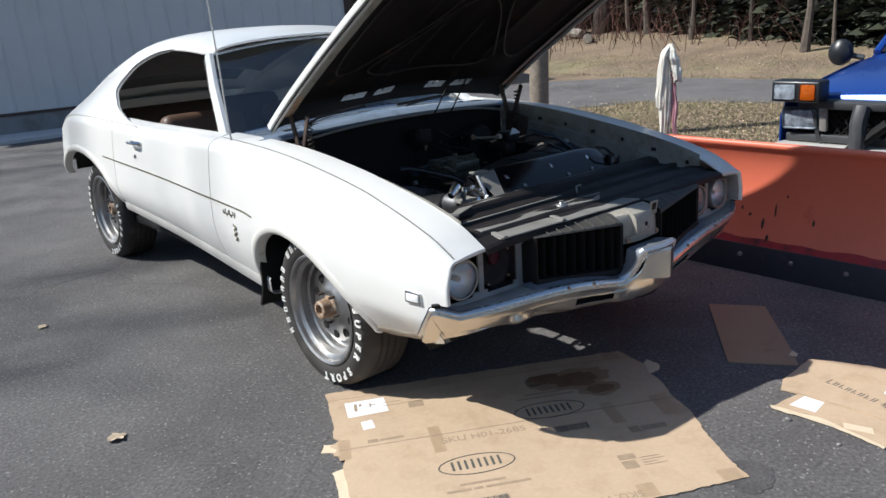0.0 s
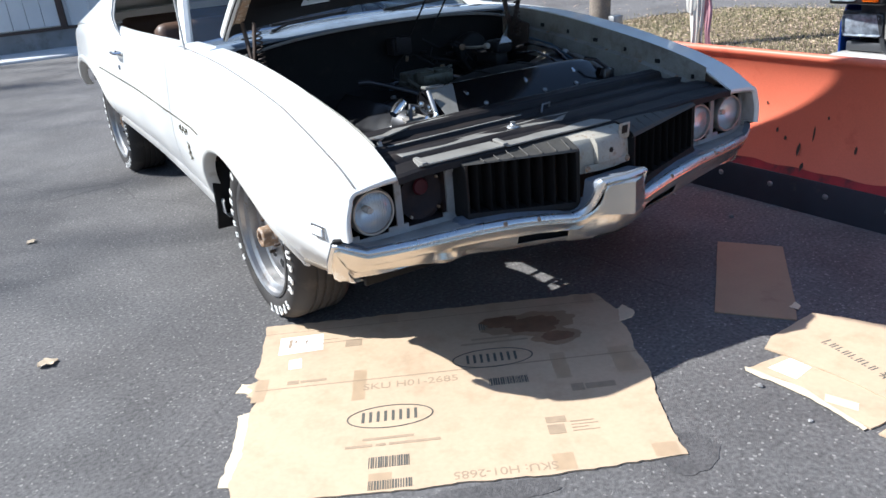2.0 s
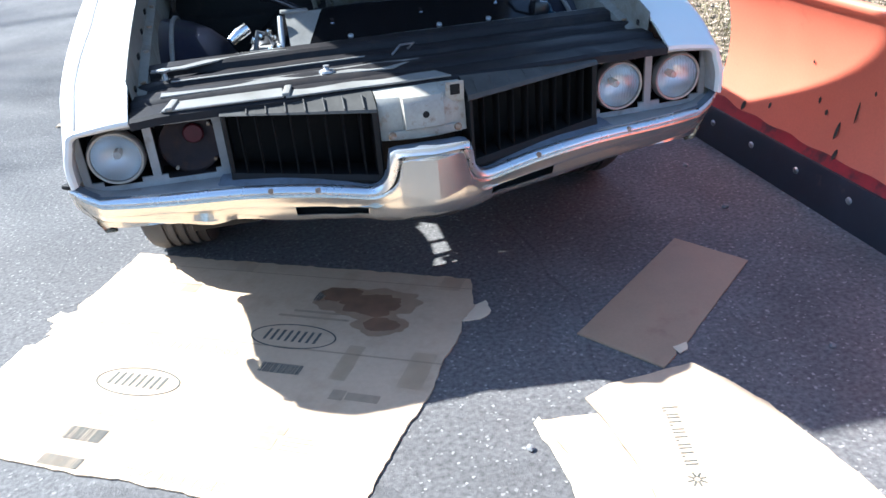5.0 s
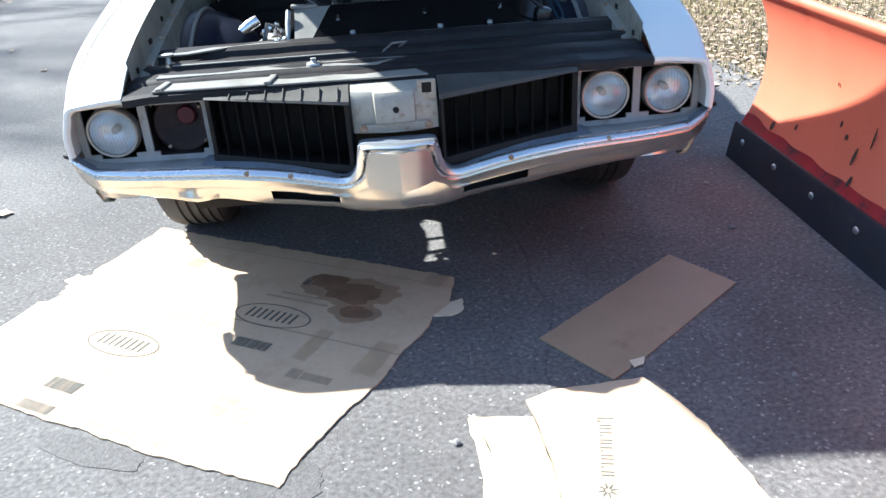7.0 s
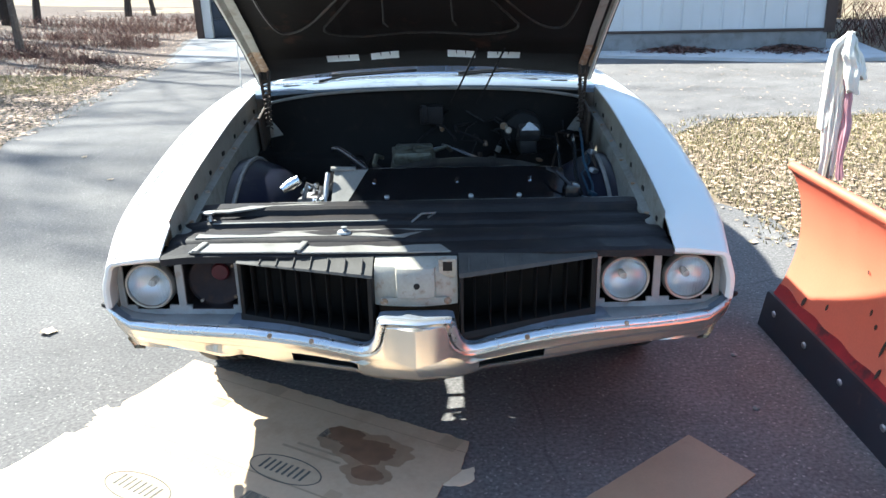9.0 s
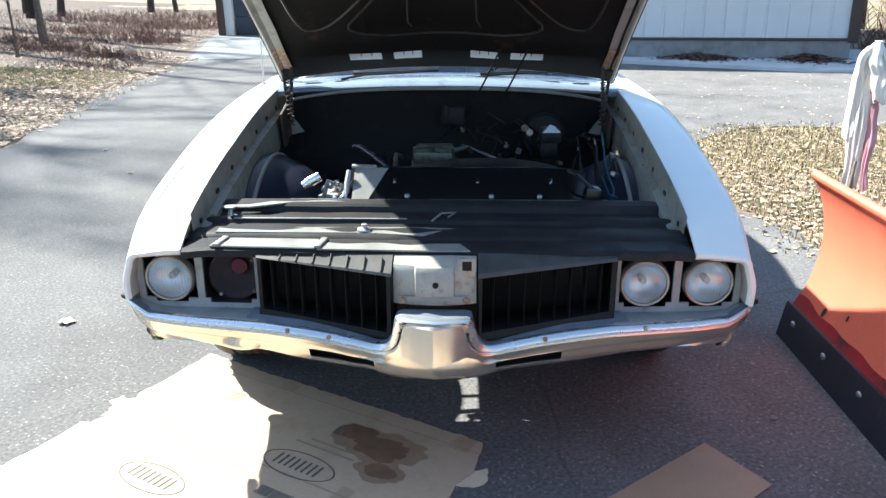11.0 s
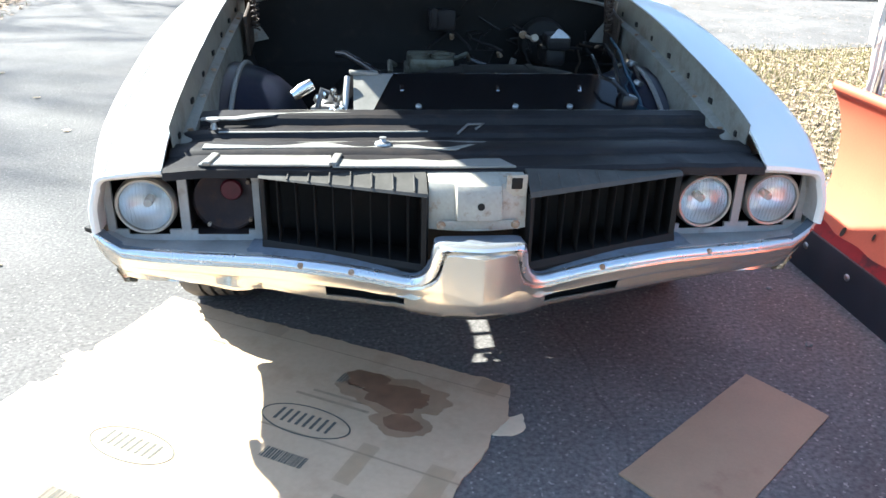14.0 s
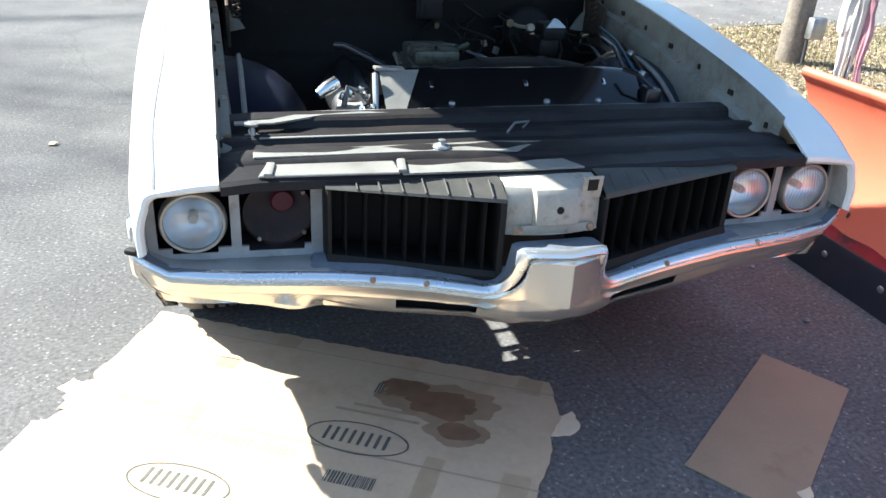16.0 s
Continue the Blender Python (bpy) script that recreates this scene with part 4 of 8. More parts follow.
# fine line along the fender crown
for s in (-1,):
    b = bmesh.new()
    crest = [(y, profile(y, curve_at(XI, y))[29]) for y in np.linspace(0.235, 1.91, 44)]
    loft(b, [[Vector((s * (p[0] + d), y, p[1] + 0.0016)) for d in (-0.003, 0.003)] for y, p in crest])
    thicken(b, 0.001)
    part("crown_line", b, GREYPRIMER, car, "thin grey crease line")

# ---- roof, pillars and glass ----
RZ = [(2.46, 1.417), (2.8, 1.461), (3.2, 1.465), (3.6, 1.419), (4.0, 1.308), (4.4, 1.145), (4.62, 1.040), (4.80, 0.945)]
RX = [(2.46, 0.575), (2.8, 0.60), (3.2, 0.615), (3.6, 0.63), (4.0, 0.645), (4.4, 0.66), (4.80, 0.68)]
RE = [(2.46, 1.345), (2.8, 1.377), (3.1, 1.377), (3.4, 1.332), (3.6, 1.283), (4.0, 1.182), (4.4, 1.065), (4.62, 0.990), (4.80, 0.915)]
DLO = [(0.0, 2.88), (0.015, 3.03), (0.03, 3.17), (0.06, 3.36), (0.11, 3.47), (0.22, 3.57), (0.33, 3.60), (0.46, 3.575), (0.60, 3.48), (0.75, 3.36), (0.88, 3.17), (0.95, 3.05), (1.0, 2.93)]
b = bmesh.new()
rings = []
for y in np.linspace(2.46, 4.80, 32):
    c, e, xx = curve_at(RZ, y), curve_at(RE, y), curve_at(RX, y)
    row = []
    for k in range(-12, 13):
        u = k / 12
        row.append(Vector((xx * math.sin(u * math.pi / 2) ** 1 if abs(u) < 1 else xx * u, y - 0.10 * (1 - u * u) * (1 if y < 2.6 else 0), e + (c - e) * (math.cos(u * math.pi / 2) ** 0.75 if abs(u) < 1 else 0))))
    rings.append(row)
loft(b, rings)
thicken(b, -0.012)
part("roof", b, WHITE, car, "white painted roof skin", 50)
b = bmesh.new()
loft(b, [[p + Vector((0, 0, -0.035)) for p in row[3:-3]] for row in rings[1:24]])
thicken(b, 0.006)
part("headliner", b, HEADLINER, car, "grey headliner")
b = bmesh.new()
loft(b, [[rings[k][j] + Vector((0, 0.0, 0.004)) for j in range(5, 20)] for k in range(17, 28)])
thicken(b, 0.004)
part("rear_window", b, GLOSSBLACK, car, "dark rear window")
for s in (-1, 1):
    # sail panels behind the side windows
    b = bmesh.new()
    rows_ = []
    for v in (0, 0.008, 0.015, 0.022, 0.03, 0.045, 0.06, 0.08, 0.10, 0.14, 0.19, 0.25, 0.30, 0.36, 0.41, 0.48, 0.55, 0.62, 0.70, 0.78, 0.85, 0.92, 1.0):
        yf = curve_at(DLO, v)
        row = []
        for u in np.linspace(0, 1, 22):
            y = yf + (4.80 - yf) * u
            xt, zt_, zb_ = curve_at(RX, y), curve_at(RE, y), curve_at(ZT, y) + 0.006
            xb, zb_ = curve_at(XM, y) - 0.062, zb_ - 0.021
            kk = min(2.5, max(0.3, 2.5 * (zt_ - zb_) / 0.30))
            xc, zc_ = xb - 0.060 * kk, zb_ + 0.044 * kk
            row.append(Vector((s * ((1 - v) ** 2 * xt + 2 * v * (1 - v) * xc + v * v * xb), y, (1 - v) ** 2 * zt_ + 2 * v * (1 - v) * zc_ + v * v * zb_)))
        rows_.append(row)
    loft(b, rows_)
    thicken(b, 0.02 * s)
    part("sail_panel", b, WHITE, car, "white rear roof pillar", 60)
    b = bmesh.new()
    tube(b, [r_[0] + Vector((s * 0.004, -0.004, 0)) for r_ in rows_[1:]], 0.007, 6)
    part("window_surround", b, GREYWHITE, car, "thin dull metal trim round the window end")
    # window sill, pillar, drip moulding, trims
    b = bmesh.new()
    tube(b, [(s * 0.805, 1.95, 0.955), (s * 0.70, 2.24, 1.185), (s * 0.60, 2.47, 1.343)], [0.030, 0.026, 0.024], 8)
    part("windscreen_pillar", b, WHITE, car, "white windscreen pillar")
    b = bmesh.new()
    tube(b, [(s * 0.595, 2.46, 1.351)] + [(s * (curve_at(RX, y) + 0.006), y, curve_at(RE, y) + 0.002) for y in np.linspace(2.55, 3.45, 14)], 0.007, 6)
    part("drip_moulding", b, GREYWHITE, car, "dull metal drip moulding")
    b = bmesh.new()
    box(b, (s * 0.77, 2.52, 0.945), (0.05, 1.10, 0.03), bev=0.006)
    part("window_sill", b, GREYWHITE, car)
    b = bmesh.new()
    box(b, (s * 0.76, 2.62, 0.65), (0.03, 1.25, 0.56), bev=0.01)
    part("door_trim", b, VINYL, car, "brown vinyl door trim")
    b = bmesh.new()
    tube(b, [(s * 0.80, 2.02, 0.955), (s * 0.70, 2.285, 1.163), (s * 0.612, 2.50, 1.325)], 0.010, 6)
    part("window_channel", b, BLACK, car)

b = bmesh.new()
wrows = []
for v in np.linspace(0, 1, 12):
    row = []
    for u in np.linspace(-1, 1, 22):
        w = 0.795 + (0.595 - 0.795) * v
        x = u * w
        row.append(Vector((x, 1.985 + 0.49 * v - 0.085 * (1 - u * u), 0.965 + 0.380 * v + 0.045 * (1 - u * u) * v + 0.038 * (1 - u * u) * (1 - v) + 0.01 * (1 - u * u))))
    wrows.append(row)
loft(b, wrows)
thicken(b, 0.006)
ws = part("windscreen", b, GLASS, car, "tinted windscreen glass")
ws.visible_shadow = False
for j in (0, -1):
    b = bmesh.new()
    tube(b, [p + Vector((0, -0.004, 0.004)) for p in wrows[j]], 0.010, 6)
    part("windscreen_trim", b, CHROME, car, "thin chrome windscreen trim")

# cowl in front of the windscreen, with wipers
# the cowl's blue tone is painted skylight over white paint
b = bmesh.new()
loft(b, [[Vector((x, y0_ - 0.085 * (1 - (x / 0.8) ** 2) * f, z + 0.032 * (1 - (x / 0.8) ** 2))) for x in np.linspace(-0.80, 0.80, 24)] for y0_, z, f in ((1.60, 0.955, 0), (1.60, 0.970, 0), (1.615, 0.980, 0), (1.75, 0.982, 0.3), (1.90, 0.975, 0.8), (2.0, 0.970, 1.0))])
thicken(b, -0.006)
part("cowl_panel", b, COWLSKY, car, "white cowl panel below the windscreen, tinted as in sky shade")
b = bmesh.new()
loft(b, [[Vector((x, y, z - 0.02 * (x / 0.74) ** 4 + 0.032 * (1 - (x / 0.8) ** 2))) for x in np.linspace(-0.72, 0.72, 20)] for y, z in ((1.635, 0.984), (1.65, 0.990), (1.74, 0.9905), (1.80, 0.992), (1.82, 0.986))])
thicken(b, -0.003)
part("cowl_vent_panel", b, COWLSKY, car, "pale glossy vent panel below the windscreen")
for k in range(9):
    b = bmesh.new()
    x = -0.60 + 0.15 * k
    box(b, (x, 1.69, 0.9895 + 0.032 * (1 - (x / 0.8) ** 2)), (0.075 + 0.03 * (k % 2), 0.022, 0.0035), bev=0.001, seg=1)
    part("cowl_vent", b, BLACK, car)
for x0_, x1_ in ((-0.48, -0.10), (0.10, 0.50)):
    b = bmesh.new()
    tube(b, [(x0_, 1.72, 1.015), (x0_ + 0.1, 1.78, 1.030), (x1_, 1.83, 1.040)], 0.006, 6)
    wp = part("wiper", b, BLACK, car)
    b = bmesh.new()
    box(b, ((x0_ + x1_) / 2 + 0.05, 1.845, 1.034), (0.40, 0.010, 0.014), (0, -2, 3), bev=0.003)
    part("wiper_blade", b, BLACK, wp)

# cabin
b = bmesh.new()
loft(b, [[Vector((x, y, z)) for x in np.linspace(-0.74, 0.74, 10)] for y, z in ((1.98, 0.945), (2.12, 0.955), (2.20, 0.93), (2.24, 0.84), (2.22, 0.70), (2.12, 0.60))])
thicken(b, 0.02)
part("dashboard", b, BLACK, car, "dark padded dashboard")
b = bmesh.new()
box(b, (0, 3.2, 0.30), (1.50, 2.8, 0.06), bev=0.02)
part("cabin_floor", b, BLACK, car)
for s in (-1, 1):
    b = bmesh.new()
    box(b, (s * 0.36, 2.90, 0.48), (0.56, 0.52, 0.20), bev=0.06, seg=3)
    box(b, (s * 0.36, 3.20, 0.74), (0.54, 0.16, 0.50), (-14, 0, 0), bev=0.06, seg=3)
    part("front_seat", b, VINYL, car, "brown vinyl bucket seat")
b = bmesh.new()
box(b, (0, 3.75, 0.50), (1.30, 0.5, 0.20), bev=0.06, seg=3)
box(b, (0, 4.05, 0.76), (1.30, 0.16, 0.46), (-18, 0, 0), bev=0.06, seg=3)
part("rear_seat", b, VINYL, car, "brown vinyl rear bench")
b = bmesh.new()
revolve(b, [(0.185 + 0.013 * math.cos(a), 0.013 * math.sin(a)) for a in np.linspace(0, 2 * math.pi, 9)], 32, pose(0.37, 2.42, 0.86, 65, 0, 0))
tube(b, [(0.37, 2.42, 0.86), (0.37, 2.16, 0.74)], 0.025, 8)
for k in (0, 1, 2):
    a = radians(90 + 120 * k)
    tube(b, [(0.37, 2.42, 0.86), pose(0.37, 2.42, 0.86, 65, 0, 0) @ Vector((0.18 * math.cos(a), 0.18 * math.sin(a), 0))], 0.010, 6)
part("steering_wheel", b, BLACK, car)

# trunk lid, tail and rear bumper
b = bmesh.new()
loft(b, [[Vector((x, y, z + 0.015 * (1 - (x / 0.66) ** 2))) for x in np.linspace(-0.655, 0.655, 14)] for y, z in ((4.62, 0.985), (4.72, 0.955), (4.82, 0.905), (4.865, 0.86), (4.875, 0.76))])
thicken(b, -0.01)
part("trunk_lid", b, WHITE, car, "white trunk lid")
b = bmesh.new()
box(b, (0, 4.85, 0.76), (1.46, 0.04, 0.18), bev=0.012)
part("tail_panel", b, WHITE, car)
b = bmesh.new()
loft(b, [[Vector((x, 4.885 - 0.10 * abs(x / 0.76) ** 3 + dy, z)) for x in np.linspace(-0.76, 0.76, 20)] for dy, z in ((-0.02, 0.75), (0.06, 0.74), (0.09, 0.71), (0.085, 0.64), (0.04, 0.60), (0.0, 0.59))])
thicken(b, 0.005)
part("rear_bumper", b, CHROME, car, "chrome rear bumper")
b = bmesh.new()
box(b, (0, 3.2, 0.30), (1.45, 2.8, 0.05), bev=0.02)
tube(b, [(-0.42, 1.5, 0.24), (-0.42, 4.6, 0.24)], 0.05, 8)
tube(b, [(0.42, 1.5, 0.24), (0.42, 4.6, 0.24)], 0.05, 8)
part("underbody", b, BLACK, car)

# antenna
b = bmesh.new()
revolve(b, [(0.012, 0), (0.011, 0.014), (0.006, 0.024), (0.004, 0.04)], 12, pose(-0.855, 1.80, 0.962))
tube(b, [(-0.855, 1.80, 0.97), (-0.857, 1.815, 1.30), (-0.862, 1.84, 1.75)], [0.0045, 0.0038, 0.003], 6)
part("antenna", b, GREYWHITE, car, "thin pale whip antenna")


# ---- wheels ----
def wheel(y, s, bare_hub):
    w = new("wheel")
    w.parent = car
    tagged(w, label="steel wheel with a white-lettered tyre")
    w.matrix_basis = pose(s * (0.890 if bare_hub else 0.825), y, 0.338 + s * 0.0145) @ (pose(0, 0, 0, 0, 90, 0) if s > 0 else pose(0, 0, 0, 0, -90, 0))
    b = bmesh.new()
    prof = [(0.235, -0.008), (0.250, 0.004), (0.275, 0.012), (0.305, 0.010), (0.325, -0.004), (0.333, -0.020), (0.338, -0.034)]
    for k in range(5):
        z = -0.045 - 0.034 * k
        prof += [(0.338, z), (0.338, z - 0.020), (0.329, z - 0.022), (0.329, z - 0.031)]
    prof += [(0.336, -0.205), (0.325, -0.222), (0.28, -0.232), (0.235, -0.215)]
    revolve(b, prof, 56)
    part("tyre", b, RUBBER, w, "black tyre with raised white letters", 50)
    b = bmesh.new()
    # raised letter blocks round the sidewall
    glyph = random.Random(7)
    for k in range(11):
        if k == 7:
            continue
        a = radians(122 - 9.6 * k)
        d = 0.292
        c_, s_ = math.cos(a), math.sin(a)
        for j in (-1, 1):
            box(b, (d * c_ + j * 0.008 * s_, d * s_ - j * 0.008 * c_, 0.0125), (0.030 if glyph.random() < 0.7 else 0.018, 0.0065, 0.003), (0, 0, math.degrees(a)), bev=0.001, seg=1)
        for j in (-1, 0, 1):
            if glyph.random() < 0.6:
                box(b, ((d + 0.012 * j) * c_, (d + 0.012 * j) * s_, 0.0125), (0.0065, 0.018, 0.003), (0, 0, math.degrees(a)), bev=0.001, seg=1)
    tagged(part("tyre_lettering", b, LETTER, w, "raised white worn letters"), kind="stuff")
    for k, ch in enumerate("SUPER SPORT"):
        if ch == " ":
            continue
        a = -76 - 10.2 * k
        cu = bpy.data.curves.new("letter", "FONT")
        cu.body, cu.size, cu.extrude, cu.offset, cu.align_x, cu.align_y = ch, 0.047, 0.0025, 0.0017, "CENTER", "CENTER"
        cu.materials.append(LETTER)
        ob = new("letter", cu)
        ob.parent = w
        ob.matrix_basis = pose(0, 0, 0, 0, 0, a) @ pose(0.292, 0, 0.0115, 0, 0, -90)
    b = bmesh.new()
    revolve(b, [(0.240, -0.004), (0.243, 0.006), (0.236, 0.010), (0.226, 0.004), (0.222, -0.014), (0.212, -0.020), (0.205, -0.026), (0.202, -0.060), (0.192, -0.066), (0.188, -0.090), (0.178, -0.098), (0.166, -0.092), (0.156, -0.070), (0.10, -0.062), (0.085, -0.048), (0.06, -0.045), (0.0, -0.045)], 48)
    part("rim", b, STEEL, w, "dull chromed steel rim", 40)
    for k in range(10):
        a = 2 * math.pi * k / 10
        b = bmesh.new()
        revolve(b, [(0.0, 0.004), (0.019, 0.004), (0.0195, 0.0)], 14, pose(0.128 * math.cos(a), 0.128 * math.sin(a), -0.0665))
        part("hand_hole", b, BLACK, w)
    for k in range(5):
        a = 2 * math.pi * (k + 0.5) / 5
        b = bmesh.new()
        revolve(b, [(0.007, 0), (0.007, 0.022), (0.005, 0.025), (0, 0.025)], 6, pose(0.068 * math.cos(a), 0.068 * math.sin(a), -0.046))
        part("lug_stud", b, DARKRUST, w)
    b = bmesh.new()
    revolve(b, [(0.055, -0.048), (0.050, -0.042), (0.042, -0.036), (0.040, 0.002 if bare_hub else -0.03), (0.036, 0.007 if bare_hub else -0.026), (0.026, 0.007 if bare_hub else -0.026), (0.024, -0.012 if bare_hub else -0.035), (0, -0.012 if bare_hub else -0.035)], 20)
    part("hub", b, RUSTY, w, "rusty hub with no cap")
    return w


for y in (1.095, 3.985):
    for s in (-1, 1):
        wheel(y, s, y < 2)

# ---- hood, propped open ----
HINGE = pose(0, 1.66, 0.985)
OPEN = pose(0, 0.02, 0.030) @ HINGE @ pose(0, 0, 0, -41.5, 0, 0) @ HINGE.inverted()


def hood_point(x, v, drop=0.0):
    """x across, v from the rear edge (0) to the front edge (1), in the closed position."""
    w = 0.728 + 0.006 * (1 - v)
    xx = x * w
    yr = 1.625
    yf = 0.235 - 0.105 * max(0.0, 1 - abs(x) * 1.05) ** 1.3
    y = yr + (yf - yr) * v - 0.075 * (1 - x * x) * max(0.0, 1 - v / 0.098)
    z = 1.0 - 0.255 * v ** 1.3 + 0.022 * (1 - x * x) + 0.018 * max(0, 1 - (abs(x) / 0.30) ** 2) * min(1, v * 4) - drop
    if abs(x) > 0.97:
        z -= 0.012
    return OPEN @ Vector((xx, y, z))


slots = ((-0.556, -0.370), (-0.300, -0.140), (0.140, 0.300), (0.370, 0.556))
hx = sorted({round(a, 3) for a in np.linspace(-1, 1, 29)} | {e for q in slots for e in q} | {-0.98, 0.98})
hv = sorted({round(a, 3) for a in np.linspace(0, 1, 24)} | {0.02, 0.06, 0.098, 0.138})


def hood_sheet(drop, relief=None):
    b = bmesh.new()
    vs = [[b.verts.new(hood_point(x, v, drop + (relief(x, v) if relief else 0))) for x in hx] for v in hv]
    for i in range(len(hv) - 1):
        for j in range(len(hx) - 1):
            xm, vm = (hx[j] + hx[j + 1]) / 2, (hv[i] + hv[i + 1]) / 2
            if 0.098 < vm < 0.138 and any(a < xm < c for a, c in slots):
                continue
            b.faces.new((vs[i][j], vs[i][j + 1], vs[i + 1][j + 1], vs[i + 1][j]))
    return b


hood = new("hood")
hood.parent = car
tagged(hood, label="white hood propped open with a dark rusty underside")
part("hood_skin", thicken(hood_sheet(0.0), 0.004), WHITE, hood, "white painted outer skin", 40)


def relief(x, v):
    a = abs(x)
    r = 0.0
    if a > 0.86 or v > 0.93 or v < 0.17:
        r += 0.014
    if 0.40 < a < 0.50 and 0.2 < v < 0.9:
        r += 0.013
    if a < 0.06 and v > 0.2:
        r += 0.010
    return r


part("hood_frame", thicken(hood_sheet(0.022, relief), 0.003), HOODUNDER, hood, "dark brown underside with rust", 30)
b = bmesh.new()
edge = [(x, 1.0) for x in np.linspace(-1, 1, 33)]
border = [(-1.0, v) for v in np.linspace(0, 1, 25)] + edge[1:] + [(1.0, v) for v in np.linspace(1, 0, 25)][1:]
loft(b, [[hood_point(x, v, 0.0), hood_point(x * 1.004, v, 0.010), hood_point(x, v, 0.022), hood_point(x * 0.988, v, 0.024)] for x, v in border])
thicken(b, 0.003)
part("hood_edge", b, WHITE, hood, "white painted hood edge")
b = bmesh.new()
tube(b, [hood_point(x * 0.984, v * 0.99, 0.036) for x, v in border], 0.0075, 6)
part("hood_rim", b, GREYWHITE, hood, "cream inner rim of the hood")


def soft_loop(corners, rounds=3):
    """A closed outline with its corners cut round."""
    for _ in range(rounds):
        corners = [q for (x0, v0), (x1, v1) in zip(corners, corners[1:] + corners[:1]) for q in ((0.75 * x0 + 0.25 * x1, 0.75 * v0 + 0.25 * v1), (0.25 * x0 + 0.75 * x1, 0.25 * v0 + 0.75 * v1))]
    return corners


brace = [(-0.82, 0.29), (-0.66, 0.27), (-0.44, 0.41), (-0.17, 0.62), (-0.13, 0.90), (-0.82, 0.90)]
for corners in ([(-0.61, 0.225), (0.61, 0.225), (0.40, 0.39), (0.12, 0.60), (-0.12, 0.60), (-0.40, 0.39)], brace, [(-x, v) for x, v in brace[::-1]]):
    b = bmesh.new()
    loop = [hood_point(x, v, 0.034) for x, v in soft_loop(corners)]
    tube(b, loop + loop[:2], 0.0046, 6)
    part("hood_bead", b, HOODRIB, hood, "worn pressed bead")
for x in (-0.20, 0.17):
    b = bmesh.new()
    tube(b, [hood_point(x + 0.02, 0.265, 0.034), hood_point(x, 0.29, 0.035), hood_point(x * 0.9, 0.48, 0.035)], 0.0035, 6)
    part("hood_bead", b, HOODRIB, hood)
# pale side flanges of the inner frame, rusted through at the rear
for q in (-1, 1):
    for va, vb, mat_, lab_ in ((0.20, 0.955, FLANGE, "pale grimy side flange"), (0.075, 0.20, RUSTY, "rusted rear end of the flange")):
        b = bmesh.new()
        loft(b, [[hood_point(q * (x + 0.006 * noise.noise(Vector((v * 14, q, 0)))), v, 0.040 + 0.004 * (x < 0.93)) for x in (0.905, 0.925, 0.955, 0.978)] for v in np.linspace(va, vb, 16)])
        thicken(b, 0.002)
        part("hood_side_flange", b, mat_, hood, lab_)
for a, c in slots:
    for f in (0.33, 0.66):
        x = a + (c - a) * f
        b = bmesh.new()
        tube(b, [hood_point(x, 0.096, 0.012), hood_point(x, 0.140, 0.012)], 0.0022, 5)
        part("vent_slat", b, HOODUNDER, hood)


# ---- front end ----
# half path of the bumper's face seen from above, and its top and bottom edges
BPATH = [(0.0, 0.010), (0.055, 0.018), (0.090, 0.031), (0.105, 0.052), (0.125, 0.074), (0.16, 0.094), (0.20, 0.100), (0.25, 0.105), (0.40, 0.125), (0.60, 0.165), (0.78, 0.202), (0.86, 0.225), (0.905, 0.245), (0.935, 0.270), (0.945, 0.292), (0.949, 0.335), (0.951, 0.385)]
BT = [(0.0, 0.600), (0.20, 0.491), (0.25, 0.500), (0.30, 0.508), (0.39, 0.518), (0.50, 0.523), (0.60, 0.522), (0.70, 0.520), (0.86, 0.522), (0.915, 0.545), (0.935, 0.552), (0.945, 0.548), (0.949, 0.480), (0.951, 0.420)]
BB = [(0.0, 0.378), (0.12, 0.379), (0.17, 0.382), (0.38, 0.401), (0.56, 0.416), (0.70, 0.423), (0.78, 0.421), (0.83, 0.419), (0.88, 0.418), (0.92, 0.414), (0.945, 0.398), (0.951, 0.376)]
# the chrome band climbs round the centre block: sideways, height, depth, width
CLIMB = [(0.0, 0.597, 0.010, 0.5), (0.03, 0.597, 0.015, 0.5), (0.06, 0.597, 0.020, 0.5), (0.084, 0.597, 0.024, 0.55), (0.098, 0.5945, 0.028, 0.75), (0.1055, 0.585, 0.033, 1.05), (0.109, 0.567, 0.039, 1.22),
         (0.1125, 0.548, 0.047, 1.25), (0.116, 0.529, 0.056, 1.25), (0.122, 0.512, 0.066, 1.25), (0.131, 0.498, 0.077, 1.2), (0.143, 0.489, 0.086, 1.12), (0.158, 0.485, 0.093, 1.05), (0.178, 0.4865, 0.0975, 1.0)]
FACE_TOP = [(0.0, 0.583), (0.064, 0.582), (0.078, 0.575), (0.084, 0.555), (0.088, 0.530), (0.097, 0.503), (0.112, 0.480), (0.135, 0.464), (0.16, 0.459), (0.20, 0.464)]


def front_y(x):
    return linear_at(BPATH, abs(x))


half = [0.20, 0.215, 0.23, 0.26, 0.29, 0.33, 0.367, 0.40, 0.44, 0.48, 0.51, 0.535, 0.555, 0.57, 0.585, 0.60, 0.615, 0.63, 0.645, 0.66, 0.675, 0.69, 0.71, 0.74, 0.78, 0.83, 0.86, 0.885, 0.905, 0.92, 0.935, 0.941, 0.945, 0.947, 0.949, 0.951]
centre = [0.0, 0.010, 0.022, 0.035, 0.048, 0.060, 0.070, 0.078, 0.083, 0.088, 0.094, 0.101, 0.110, 0.120, 0.132, 0.146, 0.160, 0.172, 0.186]


